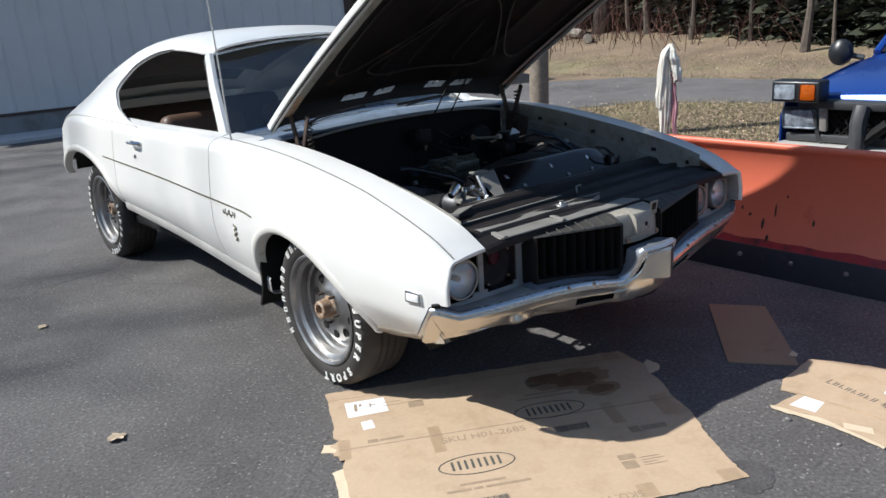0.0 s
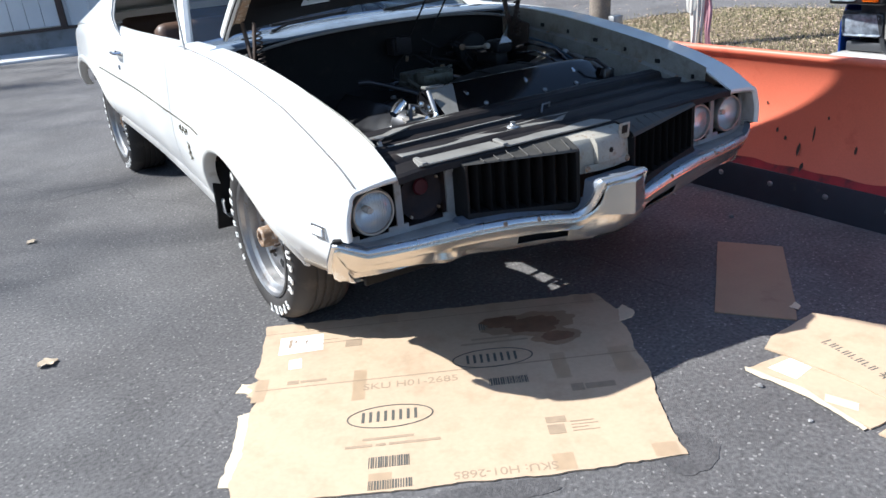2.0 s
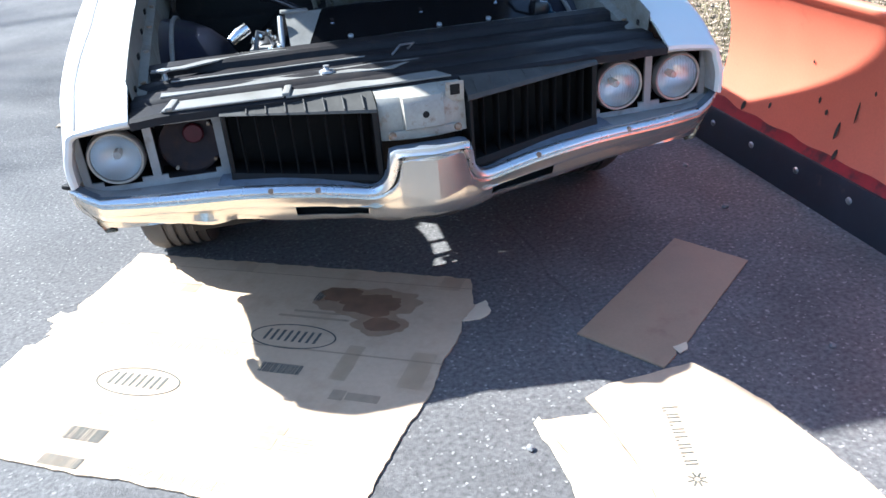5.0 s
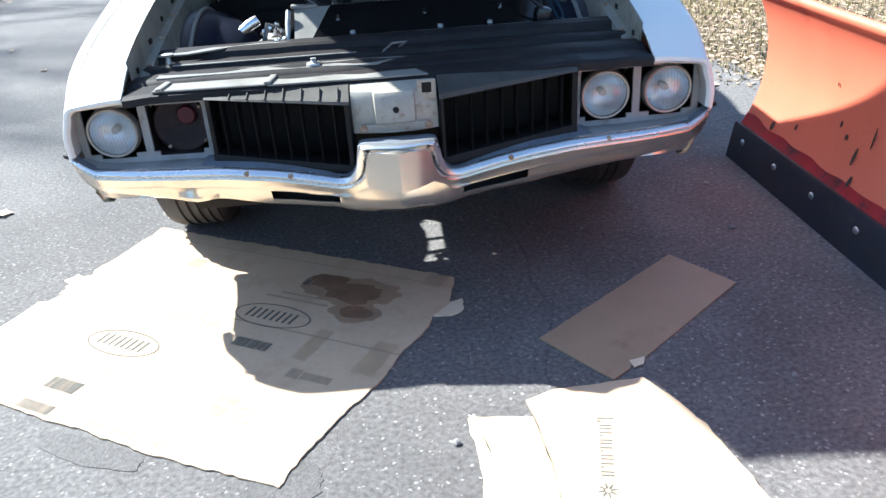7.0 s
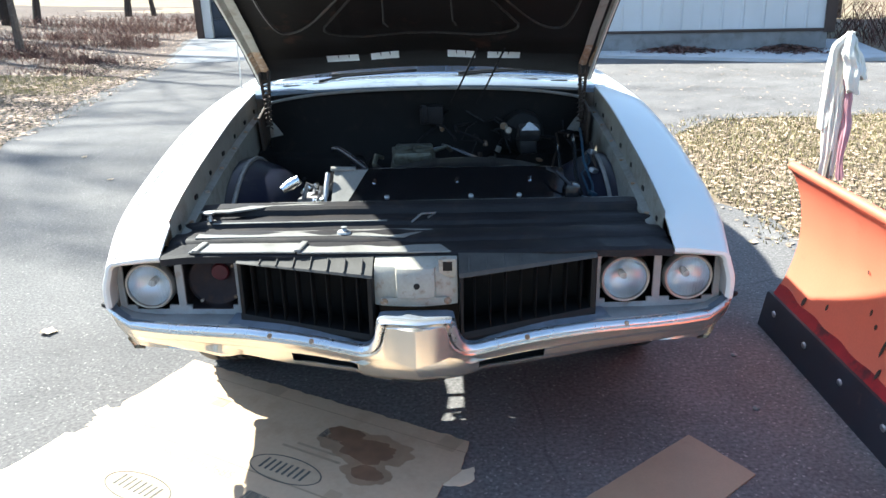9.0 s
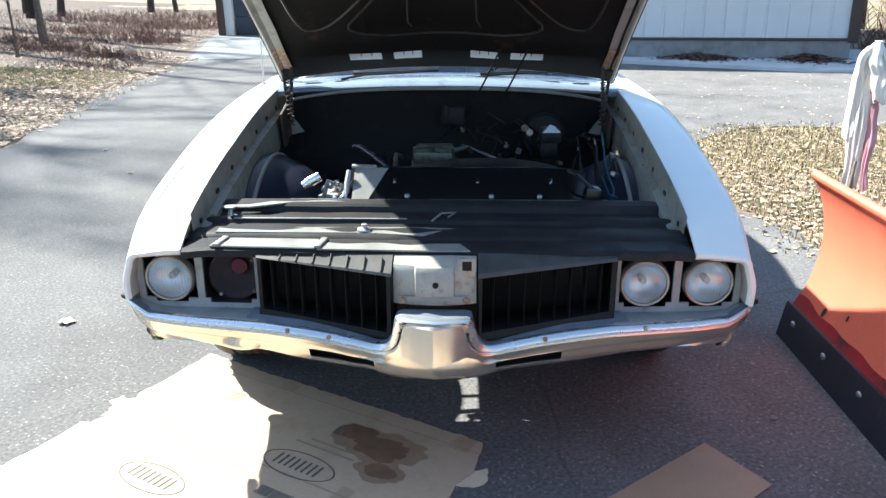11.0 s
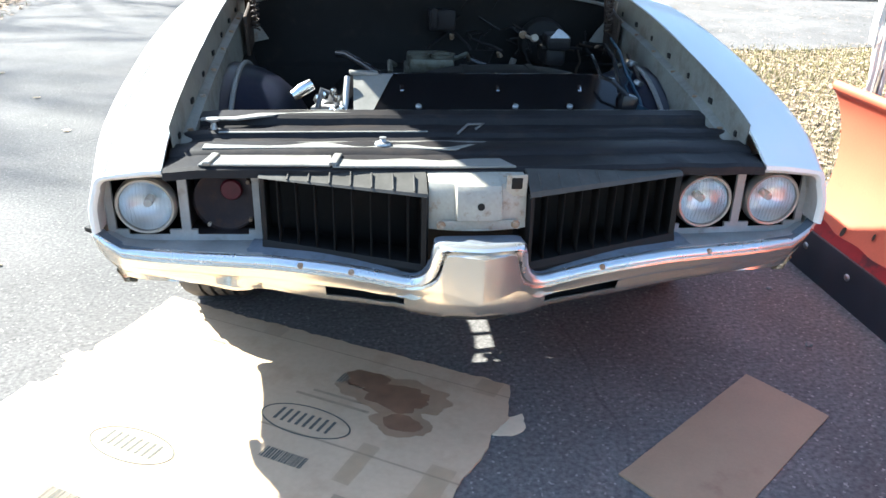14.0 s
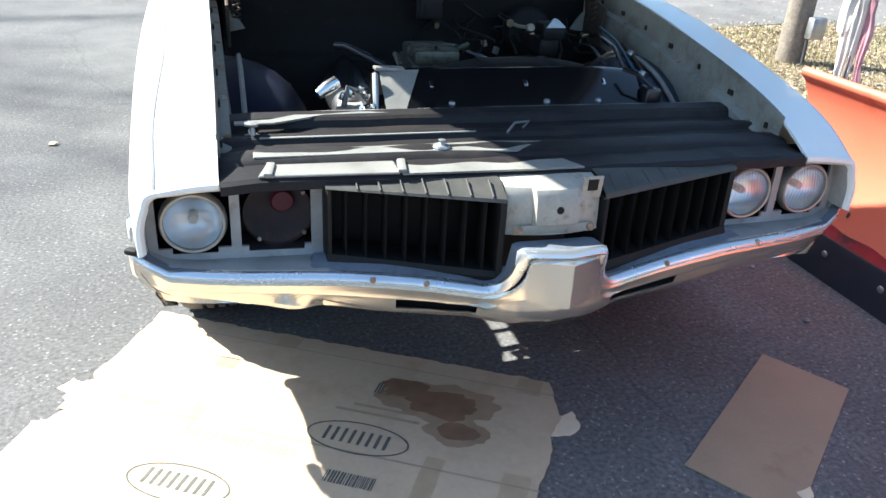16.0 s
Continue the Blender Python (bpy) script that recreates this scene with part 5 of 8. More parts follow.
def lower_y(a):
    """The lower strip runs straight on under the centre block."""
    return 0.062 + 0.038 * (a / 0.20) ** 1.3 if a < 0.20 else front_y(a)


def end_tuck(a, z):
    return 0.042 * min(1.0, max(0.0, (a - 0.70) / 0.20)) * min(1.0, max(0.0, (0.475 - z) / 0.10)) ** 1.3


def inward(a):
    """The way in from the bumper's face, for the right half."""
    if a < 0.20:
        return Vector((0, 1, 0))
    t_ = Vector((0.006, front_y(a + 0.003) - front_y(a - 0.003), 0)) if a < 0.945 else Vector((0.004, front_y(0.951) - front_y(0.942), 0))
    t_ = t_.normalized()
    return Vector((-t_.y, t_.x, 0))


path_ = [(Vector((x, y, z)), w) for x, z, y, w in CLIMB] + [(Vector((a, front_y(a), linear_at(BT, a))), min(1.0, (linear_at(BT, a) - linear_at(BB, a)) / 0.10)) for a in half]
right_rings = []
for i, (c, w) in enumerate(path_):
    a = c.x
    if a < 0.20:
        d = path_[i + 1][0] - path_[max(0, i - 1)][0]
        d = Vector((d.x, 0, d.z)).normalized()
        n_ = Vector((d.z, 0, -d.x))
    else:
        n_ = Vector((0, 0, -1))
    back = 0.118 - c.y if a < 0.12 else (0.085 if a < 0.62 else max(0.012, 0.085 - 0.30 * (a - 0.62)))
    rise_ = 0.018 * min(1.0, max(0.0, (a - 0.15) / 0.06)) if a < 0.56 else 0.0
    ring_ = []
    for d_, o_ in ((back, 0.003 - rise_ + (0.006 if a < 0.10 else 0.0)), (back * 0.5, (0.003 if a < 0.10 else -0.001) - 0.4 * rise_), (0.024, -0.0015), (0.014, 0.0), (0.009, 0.003 * w), (0.005, 0.007 * w), (0.002, 0.0115 * w), (0.0015, 0.0145 * w), (0.006, 0.0185 * w), (0.014, 0.027 * w)):
        p = c + n_ * o_
        ring_.append(p + inward(a) * (d_ + end_tuck(a, p.z)))
    right_rings.append(ring_)
b = bmesh.new()
vs = loft(b, [[Vector((-p.x, p.y, p.z)) for p in r_] for r_ in right_rings[:0:-1]] + right_rings)
for f_ in b.faces:
    f_.material_index = 0
# top faces of the band take the colour with the painted sky reflection
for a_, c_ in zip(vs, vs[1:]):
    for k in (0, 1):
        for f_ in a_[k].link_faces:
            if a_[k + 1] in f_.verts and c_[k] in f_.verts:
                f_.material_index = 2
thicken(b, 0.003)
band = b
b = bmesh.new()
cols = [-a for a in (centre + half)[:0:-1]] + centre + half
vs = []
for x in cols:
    a = abs(x)
    zt, zb = (linear_at(FACE_TOP, a) if a < 0.20 else linear_at(BT, a) - 0.026), linear_at(BB, a)
    kk = min(1.0, (zt + 0.026 - zb) / 0.105)
    ends = min(1.0, max(0.0, (a - 0.66) / 0.16))
    keel = 0.026 * max(0.0, 1 - a / 0.086)
    crease = 0.006 * noise.noise(Vector((x * 15, 0.0, 2.0))) * (1 if x < -0.2 else 0.3)
    plain = min(zb + 0.056 * kk, zb + 0.6 * (zt - zb))
    zv = 0.470 + 0.10 * a if a < 0.088 else (0.479 + (plain - 0.479) * (a - 0.088) / 0.052 if a < 0.14 else plain)
    sag = 0.012 * math.exp(-((x + 0.61) / 0.055) ** 2) - 0.010 * math.exp(-((x + 0.50) / 0.05) ** 2)
    iw = inward(a)
    if x < 0:
        iw = Vector((-iw.x, iw.y, 0))

    def dent(z):
        return end_tuck(a, z) + 0.024 * math.exp(-((x + 0.62) / 0.034) ** 2 - ((z - 0.438) / 0.020) ** 2) + 0.016 * math.exp(-((x + 0.535) / 0.022) ** 2 - ((z - 0.432) / 0.014) ** 2)
    lean = 0.35 if a > 0.16 else 0.35 * max(0.0, (a - 0.09) / 0.07)
    upper = [(0.017, zt + 0.003), (0.0125 - keel * 0.6, zt - 0.0015), (0.0115 - keel, zt - 0.005 * kk), (0.0115 - keel + lean * 0.5 * (zt - zv), 0.5 * (zt + zv)), (0.012 - keel + lean * (zt - zv), zv + 0.002)]
    g = lean * (zt - zv) + (0.008 if a > 0.16 else 0.0)
    lower = [(0.004 + g, zv), (0.006 + g + crease, min(zb + 0.052 * kk, zv - 0.002)), (0.010 * kk + g + crease, min(zb + 0.042 * kk, zv - 0.004)), (0.014 * kk + g + crease, min(zb + 0.030 * kk, zv - 0.006)), (0.018 * kk + g + crease, min(zb + 0.022 * kk, zv - 0.008)), (0.024 * kk + g + crease, zb + 0.012 * kk - sag), (0.034 * kk + g, zb + 0.002 - sag), (0.058 - 0.024 * ends, zb - sag * 0.5), (0.09 - 0.054 * ends, zb + 0.006 + 0.030 * ends)]
    row = [b.verts.new(Vector((x, front_y(a), 0)) + iw * (d + dent(z)) + Vector((0, 0, z))) for d, z in upper]
    row += [b.verts.new(Vector((x, lower_y(a), 0)) + iw * (d + dent(z)) + Vector((0, 0, z))) for d, z in lower]
    vs.append(row)
for i in range(len(cols) - 1):
    xm = abs(cols[i] + cols[i + 1]) / 2
    for j in range(13):
        if 6 <= j <= 8 and 0.172 < xm < 0.367:
            continue
        f_ = b.faces.new((vs[i][j], vs[i + 1][j], vs[i + 1][j + 1], vs[i][j + 1]))
thicken(b, 0.003)
part("front_bumper_band", band, (LIPCHROME, DULLCHROME, SKYSHELF), car, "worn chrome upper band of the bumper", 28)
bumper = part("front_bumper", b, DULLCHROME, car, "dented aged chrome front bumper", 28)
for s in (-1, 1):
    b = bmesh.new()
    box(b, (s * 0.932, 0.268, 0.557), (0.030, 0.022, 0.014), (0, 0, 35 * s), bev=0.005)
    part("rubber_stop", b, BLACK, bumper)
    b = bmesh.new()
    box(b, (s * 0.27, front_y(0.27) + 0.075, 0.43), (0.26, 0.012, 0.06), (0, 0, 14 * s))
    part("slot_backing", b, BLACK, bumper)
for x in (-0.30, 0.31, -0.42, 0.60):
    b = bmesh.new()
    revolve(b, [(0.008, 0), (0.0075, 0.003), (0.003, 0.005), (0, 0.005)], 12, pose(x, front_y(x) + 0.006, linear_at(BT, abs(x)) - 0.010, 60, 0, 0))
    part("bumper_bolt", b, RUSTY, bumper)
b = bmesh.new()
loft(b, [[Vector((x, front_y(x) + dy, linear_at(BB, abs(x)) + dz)) for x in np.linspace(-0.74, 0.74, 40)] for dy, dz in ((0.075, 0.004), (0.14, -0.004), (0.26, -0.02))])
thicken(b, 0.004)
part("lower_valance", b, DARKMETAL, car)


def panel_y(x):
    a = abs(x)
    return 0.272 + 0.018 * max(0.0, (a - 0.50) / 0.39)


LAMPZ = 0.611
for s in (-1, 1):
    # lamp bezel: a moulded panel with two cut openings and a sloping foot
    xs_ = [0.512, 0.532, 0.540, 0.556, 0.61, 0.660, 0.682, 0.698, 0.720, 0.735, 0.750, 0.80, 0.850, 0.866, 0.880, 0.900]
    zs_ = [0.522, 0.534, 0.546, 0.560, 0.61, 0.655, 0.668, 0.682, 0.704]
    b = bmesh.new()

    def bz(x, z):
        return Vector((s * x, panel_y(x) - (0.010 if z < 0.53 else 0.0), z))
    grid = {(i, j): b.verts.new(bz(x, z)) for i, x in enumerate(xs_) for j, z in enumerate(zs_)}
    for i in range(len(xs_) - 1):
        for j in range(len(zs_) - 1):
            xm, zm = (xs_[i] + xs_[i + 1]) / 2, (zs_[j] + zs_[j + 1]) / 2
            inner_hole = 0.540 < xm < 0.698 and 0.546 < zm < 0.682 or 0.556 < xm < 0.682 and 0.534 < zm < 0.546
            outer_hole = 0.720 < xm < 0.880 and 0.546 < zm < 0.682 or 0.750 < xm < 0.850 and 0.534 < zm < 0.546
            if inner_hole or outer_hole:
                continue
            q = (grid[i, j], grid[i + 1, j], grid[i + 1, j + 1], grid[i, j + 1])
            b.faces.new(q if s > 0 else q[::-1])
    foot = [[bz(x, 0.522) for x in xs_], [Vector((s * x, front_y(x) + 0.055, linear_at(BT, x) + 0.006)) for x in xs_], [Vector((s * x, front_y(x) + 0.020, linear_at(BT, x) + 0.0025)) for x in xs_]]
    loft(b, foot if s < 0 else [r_[::-1] for r_ in foot])
    thicken(b, 0.009)
    panel = part("lamp_bezel", b, BEZEL, car, "weathered pale grey headlamp bezel", 40)
    b = bmesh.new()
    box(b, (s * 0.524, panel_y(0.52) - 0.003, 0.688), (0.034, 0.006, 0.028), bev=0.004)
    part("mounting_tab", b, BEZEL, panel)
    # rolled lip of the fender round the outer lamp
    b = bmesh.new()
    pr = [p for p in profile(0.229, curve_at(XI, 0.229)) if p[1] > 0.535]
    rings = []
    for x, z in pr:
        d = Vector((0.775 - x, 0.0, 0.60 - z))
        d = Vector((d.x, 0, d.z)).normalized() if x > 0.80 else Vector((0, 0, -1))
        p = Vector((x, 0.229, z))
        rings.append([Vector((s * q.x, q.y, q.z)) for q in (p, p + d * 0.003 + Vector((0, -0.005, 0)), p + d * 0.012 + Vector((0, -0.006, 0)), p + d * 0.020 + Vector((0, 0.002, 0)), p + d * 0.018 + Vector((0, 0.062, 0)))])
    loft(b, rings)
    for f_ in b.faces:
        f_.material_index = 1 if f_.calc_center_median().y > 0.24 else 0
    thicken(b, 0.002)
    part("fender_nose", b, (WHITE, BEZEL), car, "white rolled fender lip", 50)
    # dark boxes behind the openings
    for x0, x1 in ((0.530, 0.708), (0.712, 0.890)):
        b = bmesh.new()
        y0 = panel_y((x0 + x1) / 2) + 0.012
        loft(b, [[Vector((s * xx, y0 + dy, zz)) for xx, zz in ((x0, 0.528), (x1, 0.528), (x1, 0.692), (x0, 0.692))] for dy in (0.0, 0.11)], True)
        b.faces.new([b.verts.new((s * xx, y0 + 0.11, zz)) for xx, zz in ((x0, 0.528), (x1, 0.528), (x1, 0.692), (x0, 0.692))])
        thicken(b, 0.003)
        part("lamp_housing", b, BUCKET if s < 0 and x0 < 0.6 else BLACK, car)
    for x in (0.612, 0.800):
        y0 = panel_y(x)
        if s < 0 and x < 0.7:
            b = bmesh.new()
            revolve(b, [(0.080, 0.0), (0.078, -0.012), (0.066, -0.020), (0.050, -0.034), (0.030, -0.040), (0.0, -0.042)], 32, pose(s * x, y0 + 0.030, LAMPZ, 90, 0, 0))
            bk = part("lamp_bucket", b, BUCKET, car, "dark rusty empty lamp bucket")
            b = bmesh.new()
            revolve(b, [(0.0, 0.004), (0.024, 0.003), (0.028, -0.004)], 20, pose(s * x + 0.012, y0 + 0.050, LAMPZ + 0.022, 90, 0, 0))
            part("socket", b, REDSPOT, bk, "dark red lamp socket")
            for dx, dz in ((0.058, 0.050), (-0.045, -0.06), (0.058, -0.05)):
                b = bmesh.new()
                revolve(b, [(0.005, 0), (0.005, 0.010), (0, 0.012)], 8, pose(s * x + dx, y0 + 0.034, LAMPZ + dz, 90, 0, 0))
                part("adjuster_screw", b, RUSTY, bk)
            continue
        lamp = new("headlamp")
        lamp.parent = car
        tagged(lamp, label="round sealed-beam headlamp with dull chrome ring")
        lamp.matrix_basis = pose(s * x, y0 + 0.012, LAMPZ, 90, 0, 0) @ Matrix.Diagonal((0.96, 0.96, 0.96, 1))
        b = bmesh.new()
        revolve(b, [(0.0655, 0.018), (0.067, 0.026), (0.0725, 0.027), (0.077, 0.017), (0.078, 0.0), (0.074, -0.012)], 40)
        part("ring", b, LAMPRING, lamp, "dull metal retaining ring")
        b = bmesh.new()
        revolve(b, [(0.0, 0.034), (0.02, 0.0332), (0.04, 0.030), (0.056, 0.024), (0.067, 0.016), (0.067, 0.012), (0.056, 0.020), (0.04, 0.026), (0.02, 0.0292), (0.0, 0.030)], 36)
        lens = part("lens", b, HEADGLASS, lamp, "clear headlamp lens")
        lens.visible_shadow = False
        b = bmesh.new()
        for k in range(-6, 7):
            xx = 0.0095 * k
            hgt = math.sqrt(max(0, 0.060 ** 2 - xx * xx))
            tube(b, [(xx, -hgt, 0.020 - 3.2 * (hgt * hgt + xx * xx) * 0.6), (xx, 0, 0.0275 - 3.2 * xx * xx), (xx, hgt, 0.020 - 3.2 * (hgt * hgt + xx * xx) * 0.6)], 0.0006, 4)
        fl_ = part("lens_flutes", b, HEADGLASS, lamp)
        fl_.visible_shadow = False
        b = bmesh.new()
        revolve(b, [(0.0675, 0.012), (0.062, -0.004), (0.050, -0.022), (0.030, -0.036), (0.012, -0.042), (0.0, -0.043)], 36)
        part("reflector", b, REFLECTOR, lamp)
        b = bmesh.new()
        revolve(b, [(0.0, 0.002), (0.010, 0.0), (0.012, -0.012), (0.011, -0.04)], 14)
        part("bulb_shield", b, STEEL, lamp)
    # grille: deep frame, upright slats, dusty top ledge
    gx0, gx1 = 0.120, 0.514
    zbot = lambda x: 0.508 + 0.040 * (x - gx0) / (gx1 - gx0)
    yg = lambda x: 0.128 + 0.080 * (x - gx0) / (gx1 - gx0)
    b = bmesh.new()
    loft(b, [[Vector((s * x, yg(x) + dy, zbot(x) + dz)) for dy, dz in ((-0.004, -0.026), (-0.010, -0.012), (-0.004, 0.002), (0.07, 0.008))] for x in np.linspace(gx0, gx1, 8)])
    loft(b, [[Vector((s * x, 0.310, z)) for x in (gx0, gx1)] for z in (0.46, 0.72)])
    for xx, d_ in ((gx0, 1), (gx1, -1)):
        loft(b, [[Vector((s * (xx + dx * d_), yg(xx) + dy, z)) for dx, dy in ((0.0, 0.09), (0.0, 0.002), (0.004, -0.006), (0.012, -0.004), (0.012, 0.09))] for z in (zbot(xx) - 0.02, 0.684 if d_ > 0 else 0.706)])
    thicken(b, 0.003)
    grille = part("grille", b, BLACK, car, "black plastic grille with upright slats")
    b = bmesh.new()
    loft(b, [[Vector((s * x, yg(x) + dy, z)) for dy, z in ((0.004, 0.678 + 0.026 * f), (-0.006, 0.682 + 0.024 * f), (-0.002, 0.690 + 0.019 * f), (0.050, 0.717 - 0.004 * f), (0.105 - 0.04 * f, 0.720 - 0.006 * f))] for x in np.linspace(gx0, gx1, 10) for f in ((x - gx0) / (gx1 - gx0),)])
    thicken(b, 0.004)
    ledge = part("grille_top_ledge", b, LEDGE, grille, "dusty grey top ledge")
    for k in range(1, 8):
        x = gx0 + (gx1 - gx0) * (k - 0.4) / 8
        f = (x - gx0) / (gx1 - gx0)
        b = bmesh.new()
        box(b, (s * x, yg(x) + 0.022, 0.705 + 0.006 * f), (0.004, 0.052, 0.008), (31 - 24 * f, 0, 0), bev=0.001, seg=1)
        part("rib", b, LEDGE, ledge)
    for k in range(1, 9):
        x = gx0 + (gx1 - gx0) * k / 9
        b = bmesh.new()
        loft(b, [[Vector((s * (x + dx), yg(x) + dy, z)) for dx, dy in ((-0.0028, 0.0), (0.0, -0.004), (0.0028, 0.0), (0.0028, 0.045), (-0.0028, 0.045))] for z in (zbot(x), 0.682 + 0.024 * (x - gx0) / (gx1 - gx0))], True, True)
        part("slat", b, SLAT, grille)

# pale panel between the grilles
b = bmesh.new()
rows_ = []
for x in sorted(set(np.round(np.linspace(-0.116, 0.116, 25), 4)) | {-0.052, -0.056, 0.052, 0.056}):
    a = abs(x)
    wide = 0.052 + 0.0 * a
    rise = 0.018 if a < wide else (0.018 * (wide + 0.004 - a) / 0.004 if a < wide + 0.004 else 0.0)
    y0 = 0.122 + 0.02 * (a / 0.116) ** 2
    rows_.append([Vector((x * (0.80 if z < 0.5985 else 1.0), y0 + dy - rise * f, z)) for dy, z, f in ((-0.004, 0.600, 0), (0.0, 0.606, 0), (0.0, 0.624, 0), (0.0, 0.630, 1), (0.002, 0.66, 1), (0.006, 0.692, 1), (0.018, 0.708, 0.9), (0.060, 0.716, 0.5), (0.11, 0.718, 0))])
loft(b, rows_)
thicken(b, -0.004)
nose = part("centre_panel", b, CENTREPAINT, car, "pale rust-speckled centre panel")
b = bmesh.new()
revolve(b, [(0.0, 0.003), (0.0085, 0.003), (0.0088, 0.0)], 18, pose(0.003, 0.1075, 0.664, 90, 0, 0))
part("hole", b, BLACK, nose)
b = bmesh.new()
box(b, (0.089, 0.136, 0.706), (0.050, 0.006, 0.056), (8, 0, 0), bev=0.003)
tab = part("latch_tab", b, CENTREPAINT, nose)
b = bmesh.new()
box(b, (0.089, 0.1335, 0.712), (0.027, 0.006, 0.030), (8, 0, 0), bev=0.0028, seg=2)
part("latch_hole", b, BLACK, tab)
b = bmesh.new()
box(b, (0.0, 0.1215, 0.614), (0.196, 0.005, 0.022), bev=0.002)
part("bolt_plate", b, CENTREPAINT, nose)
for x in (-0.088, 0.088):
    b = bmesh.new()
    revolve(b, [(0.0, 0.006), (0.008, 0.005), (0.011, 0.0)], 12, pose(x, 0.1195, 0.615, 90, 0, 0))
    part("bolt", b, RUSTY, nose)

# radiator support cover: pressed black sheet with ridges
b = bmesh.new()
prof_y = [(0.224, 0.700), (0.226, 0.718), (0.236, 0.724), (0.308, 0.729), (0.316, 0.737), (0.326, 0.741), (0.372, 0.743), (0.382, 0.739), (0.392, 0.731), (0.436, 0.733),
          (0.444, 0.744), (0.452, 0.748), (0.466, 0.749), (0.474, 0.744), (0.482, 0.737), (0.536, 0.741), (0.544, 0.758), (0.552, 0.764), (0.592, 0.768), (0.600, 0.765), (0.604, 0.66)]
rows_ = []
for x in np.linspace(-0.735, 0.735, 57):
    a = abs(x)
    sway = 0.010 * noise.noise(Vector((x * 3.0, 0, 2))) + 0.006 * noise.noise(Vector((x * 9.0, 0, 5)))
    fwd = -0.02 * max(0, 1 - a / 0.7)
    edge_ = -0.004 * max(0, (a - 0.66) / 0.08)
    rows_.append([Vector((x, y + (fwd if y < 0.38 else 0) + (sway if 0.2 < y < 0.5 else 0), z + edge_ + 0.35 * sway)) for y, z in prof_y])
loft(b, rows_)
thicken(b, 0.003)
rad = part("radiator_support_cover", b, DARKMETAL, car, "black pressed-steel radiator support with worn ridges in sunlit tone", 28)


def bracket(name, outline, z, t, mat, label=""):
    bb = bmesh.new()
    prism(bb, outline, z, z + t)
    bmesh.ops.bevel(bb, geom=[e for e in bb.edges], offset=min(0.003, t * 0.3), segments=1, affect="EDGES")
    return part(name, bb, mat, rad, label)


# pale plates only on the left: the sunlit part of the sheet, as colour
bracket("ridge_plate", [(-0.695, 0.500), (-0.60, 0.502), (-0.47, 0.566), (-0.24, 0.570), (-0.24, 0.604), (-0.49, 0.604), (-0.61, 0.530), (-0.695, 0.526)], 0.7645, 0.005, WORNSUNLIT, "worn dusty ridge with sunlit tone painted in")
# thin pale strip painting the highlight along the rear edge
bracket("ridge_edge", [(-0.22, 0.594), (0.66, 0.592), (0.66, 0.599), (-0.22, 0.601)], 0.766, 0.004, WORNSUNLIT, "rear edge with a painted pale highlight")
bracket("ridge_plate", [(-0.64, 0.440), (-0.10, 0.444), (-0.085, 0.468), (-0.64, 0.465)], 0.7475, 0.003, WORNSUNLIT)
bracket("ridge_plate", [(-0.66, 0.318), (-0.22, 0.320), (-0.04, 0.296), (0.05, 0.366), (-0.06, 0.376), (-0.66, 0.366)], 0.7415, 0.004, WORNSUNLIT)
bracket("ridge_plate", [(-0.655, 0.232), (-0.345, 0.218), (-0.345, 0.298), (-0.635, 0.304)], 0.7265, 0.006, WORNSUNLIT)
bracket("ridge_plate", [(-0.34, 0.214), (-0.03, 0.206), (0.10, 0.206), (0.06, 0.290), (-0.34, 0.296)], 0.7255, 0.005, WORNSUNLIT)
for x, y in ((-0.635, 0.265), (-0.340, 0.256)):
    b = bmesh.new()
    box(b, (x + 0.006, y, 0.7345), (0.020, 0.078, 0.010), (0, 0, -9), bev=0.004)
    part("rubber_strip", b, WORNSUNLIT, rad)
for x, y, z, f in ((-0.655, 0.470, 0.744, 1.0), (-0.218, 0.340, 0.747, 0.5)):
    b = bmesh.new()
    revolve(b, [(0.022, 0.0), (0.020, 0.005), (0.010, 0.007), (0.006, 0.026 * f), (0.017 * f, 0.030 * f), (0.018 * f, 0.036 * f), (0.0, 0.038 * f)], 14, pose(x, y, z))
    part("hood_stop_screw", b, ALU, rad, "bright hood stop screw")
b = bmesh.new()
tube(b, [(-0.02, 0.430, 0.748), (0.01, 0.460, 0.765), (0.055, 0.472, 0.763), (0.03, 0.450, 0.755)], 0.0035, 6)
part("latch_wire", b, ALU, rad)

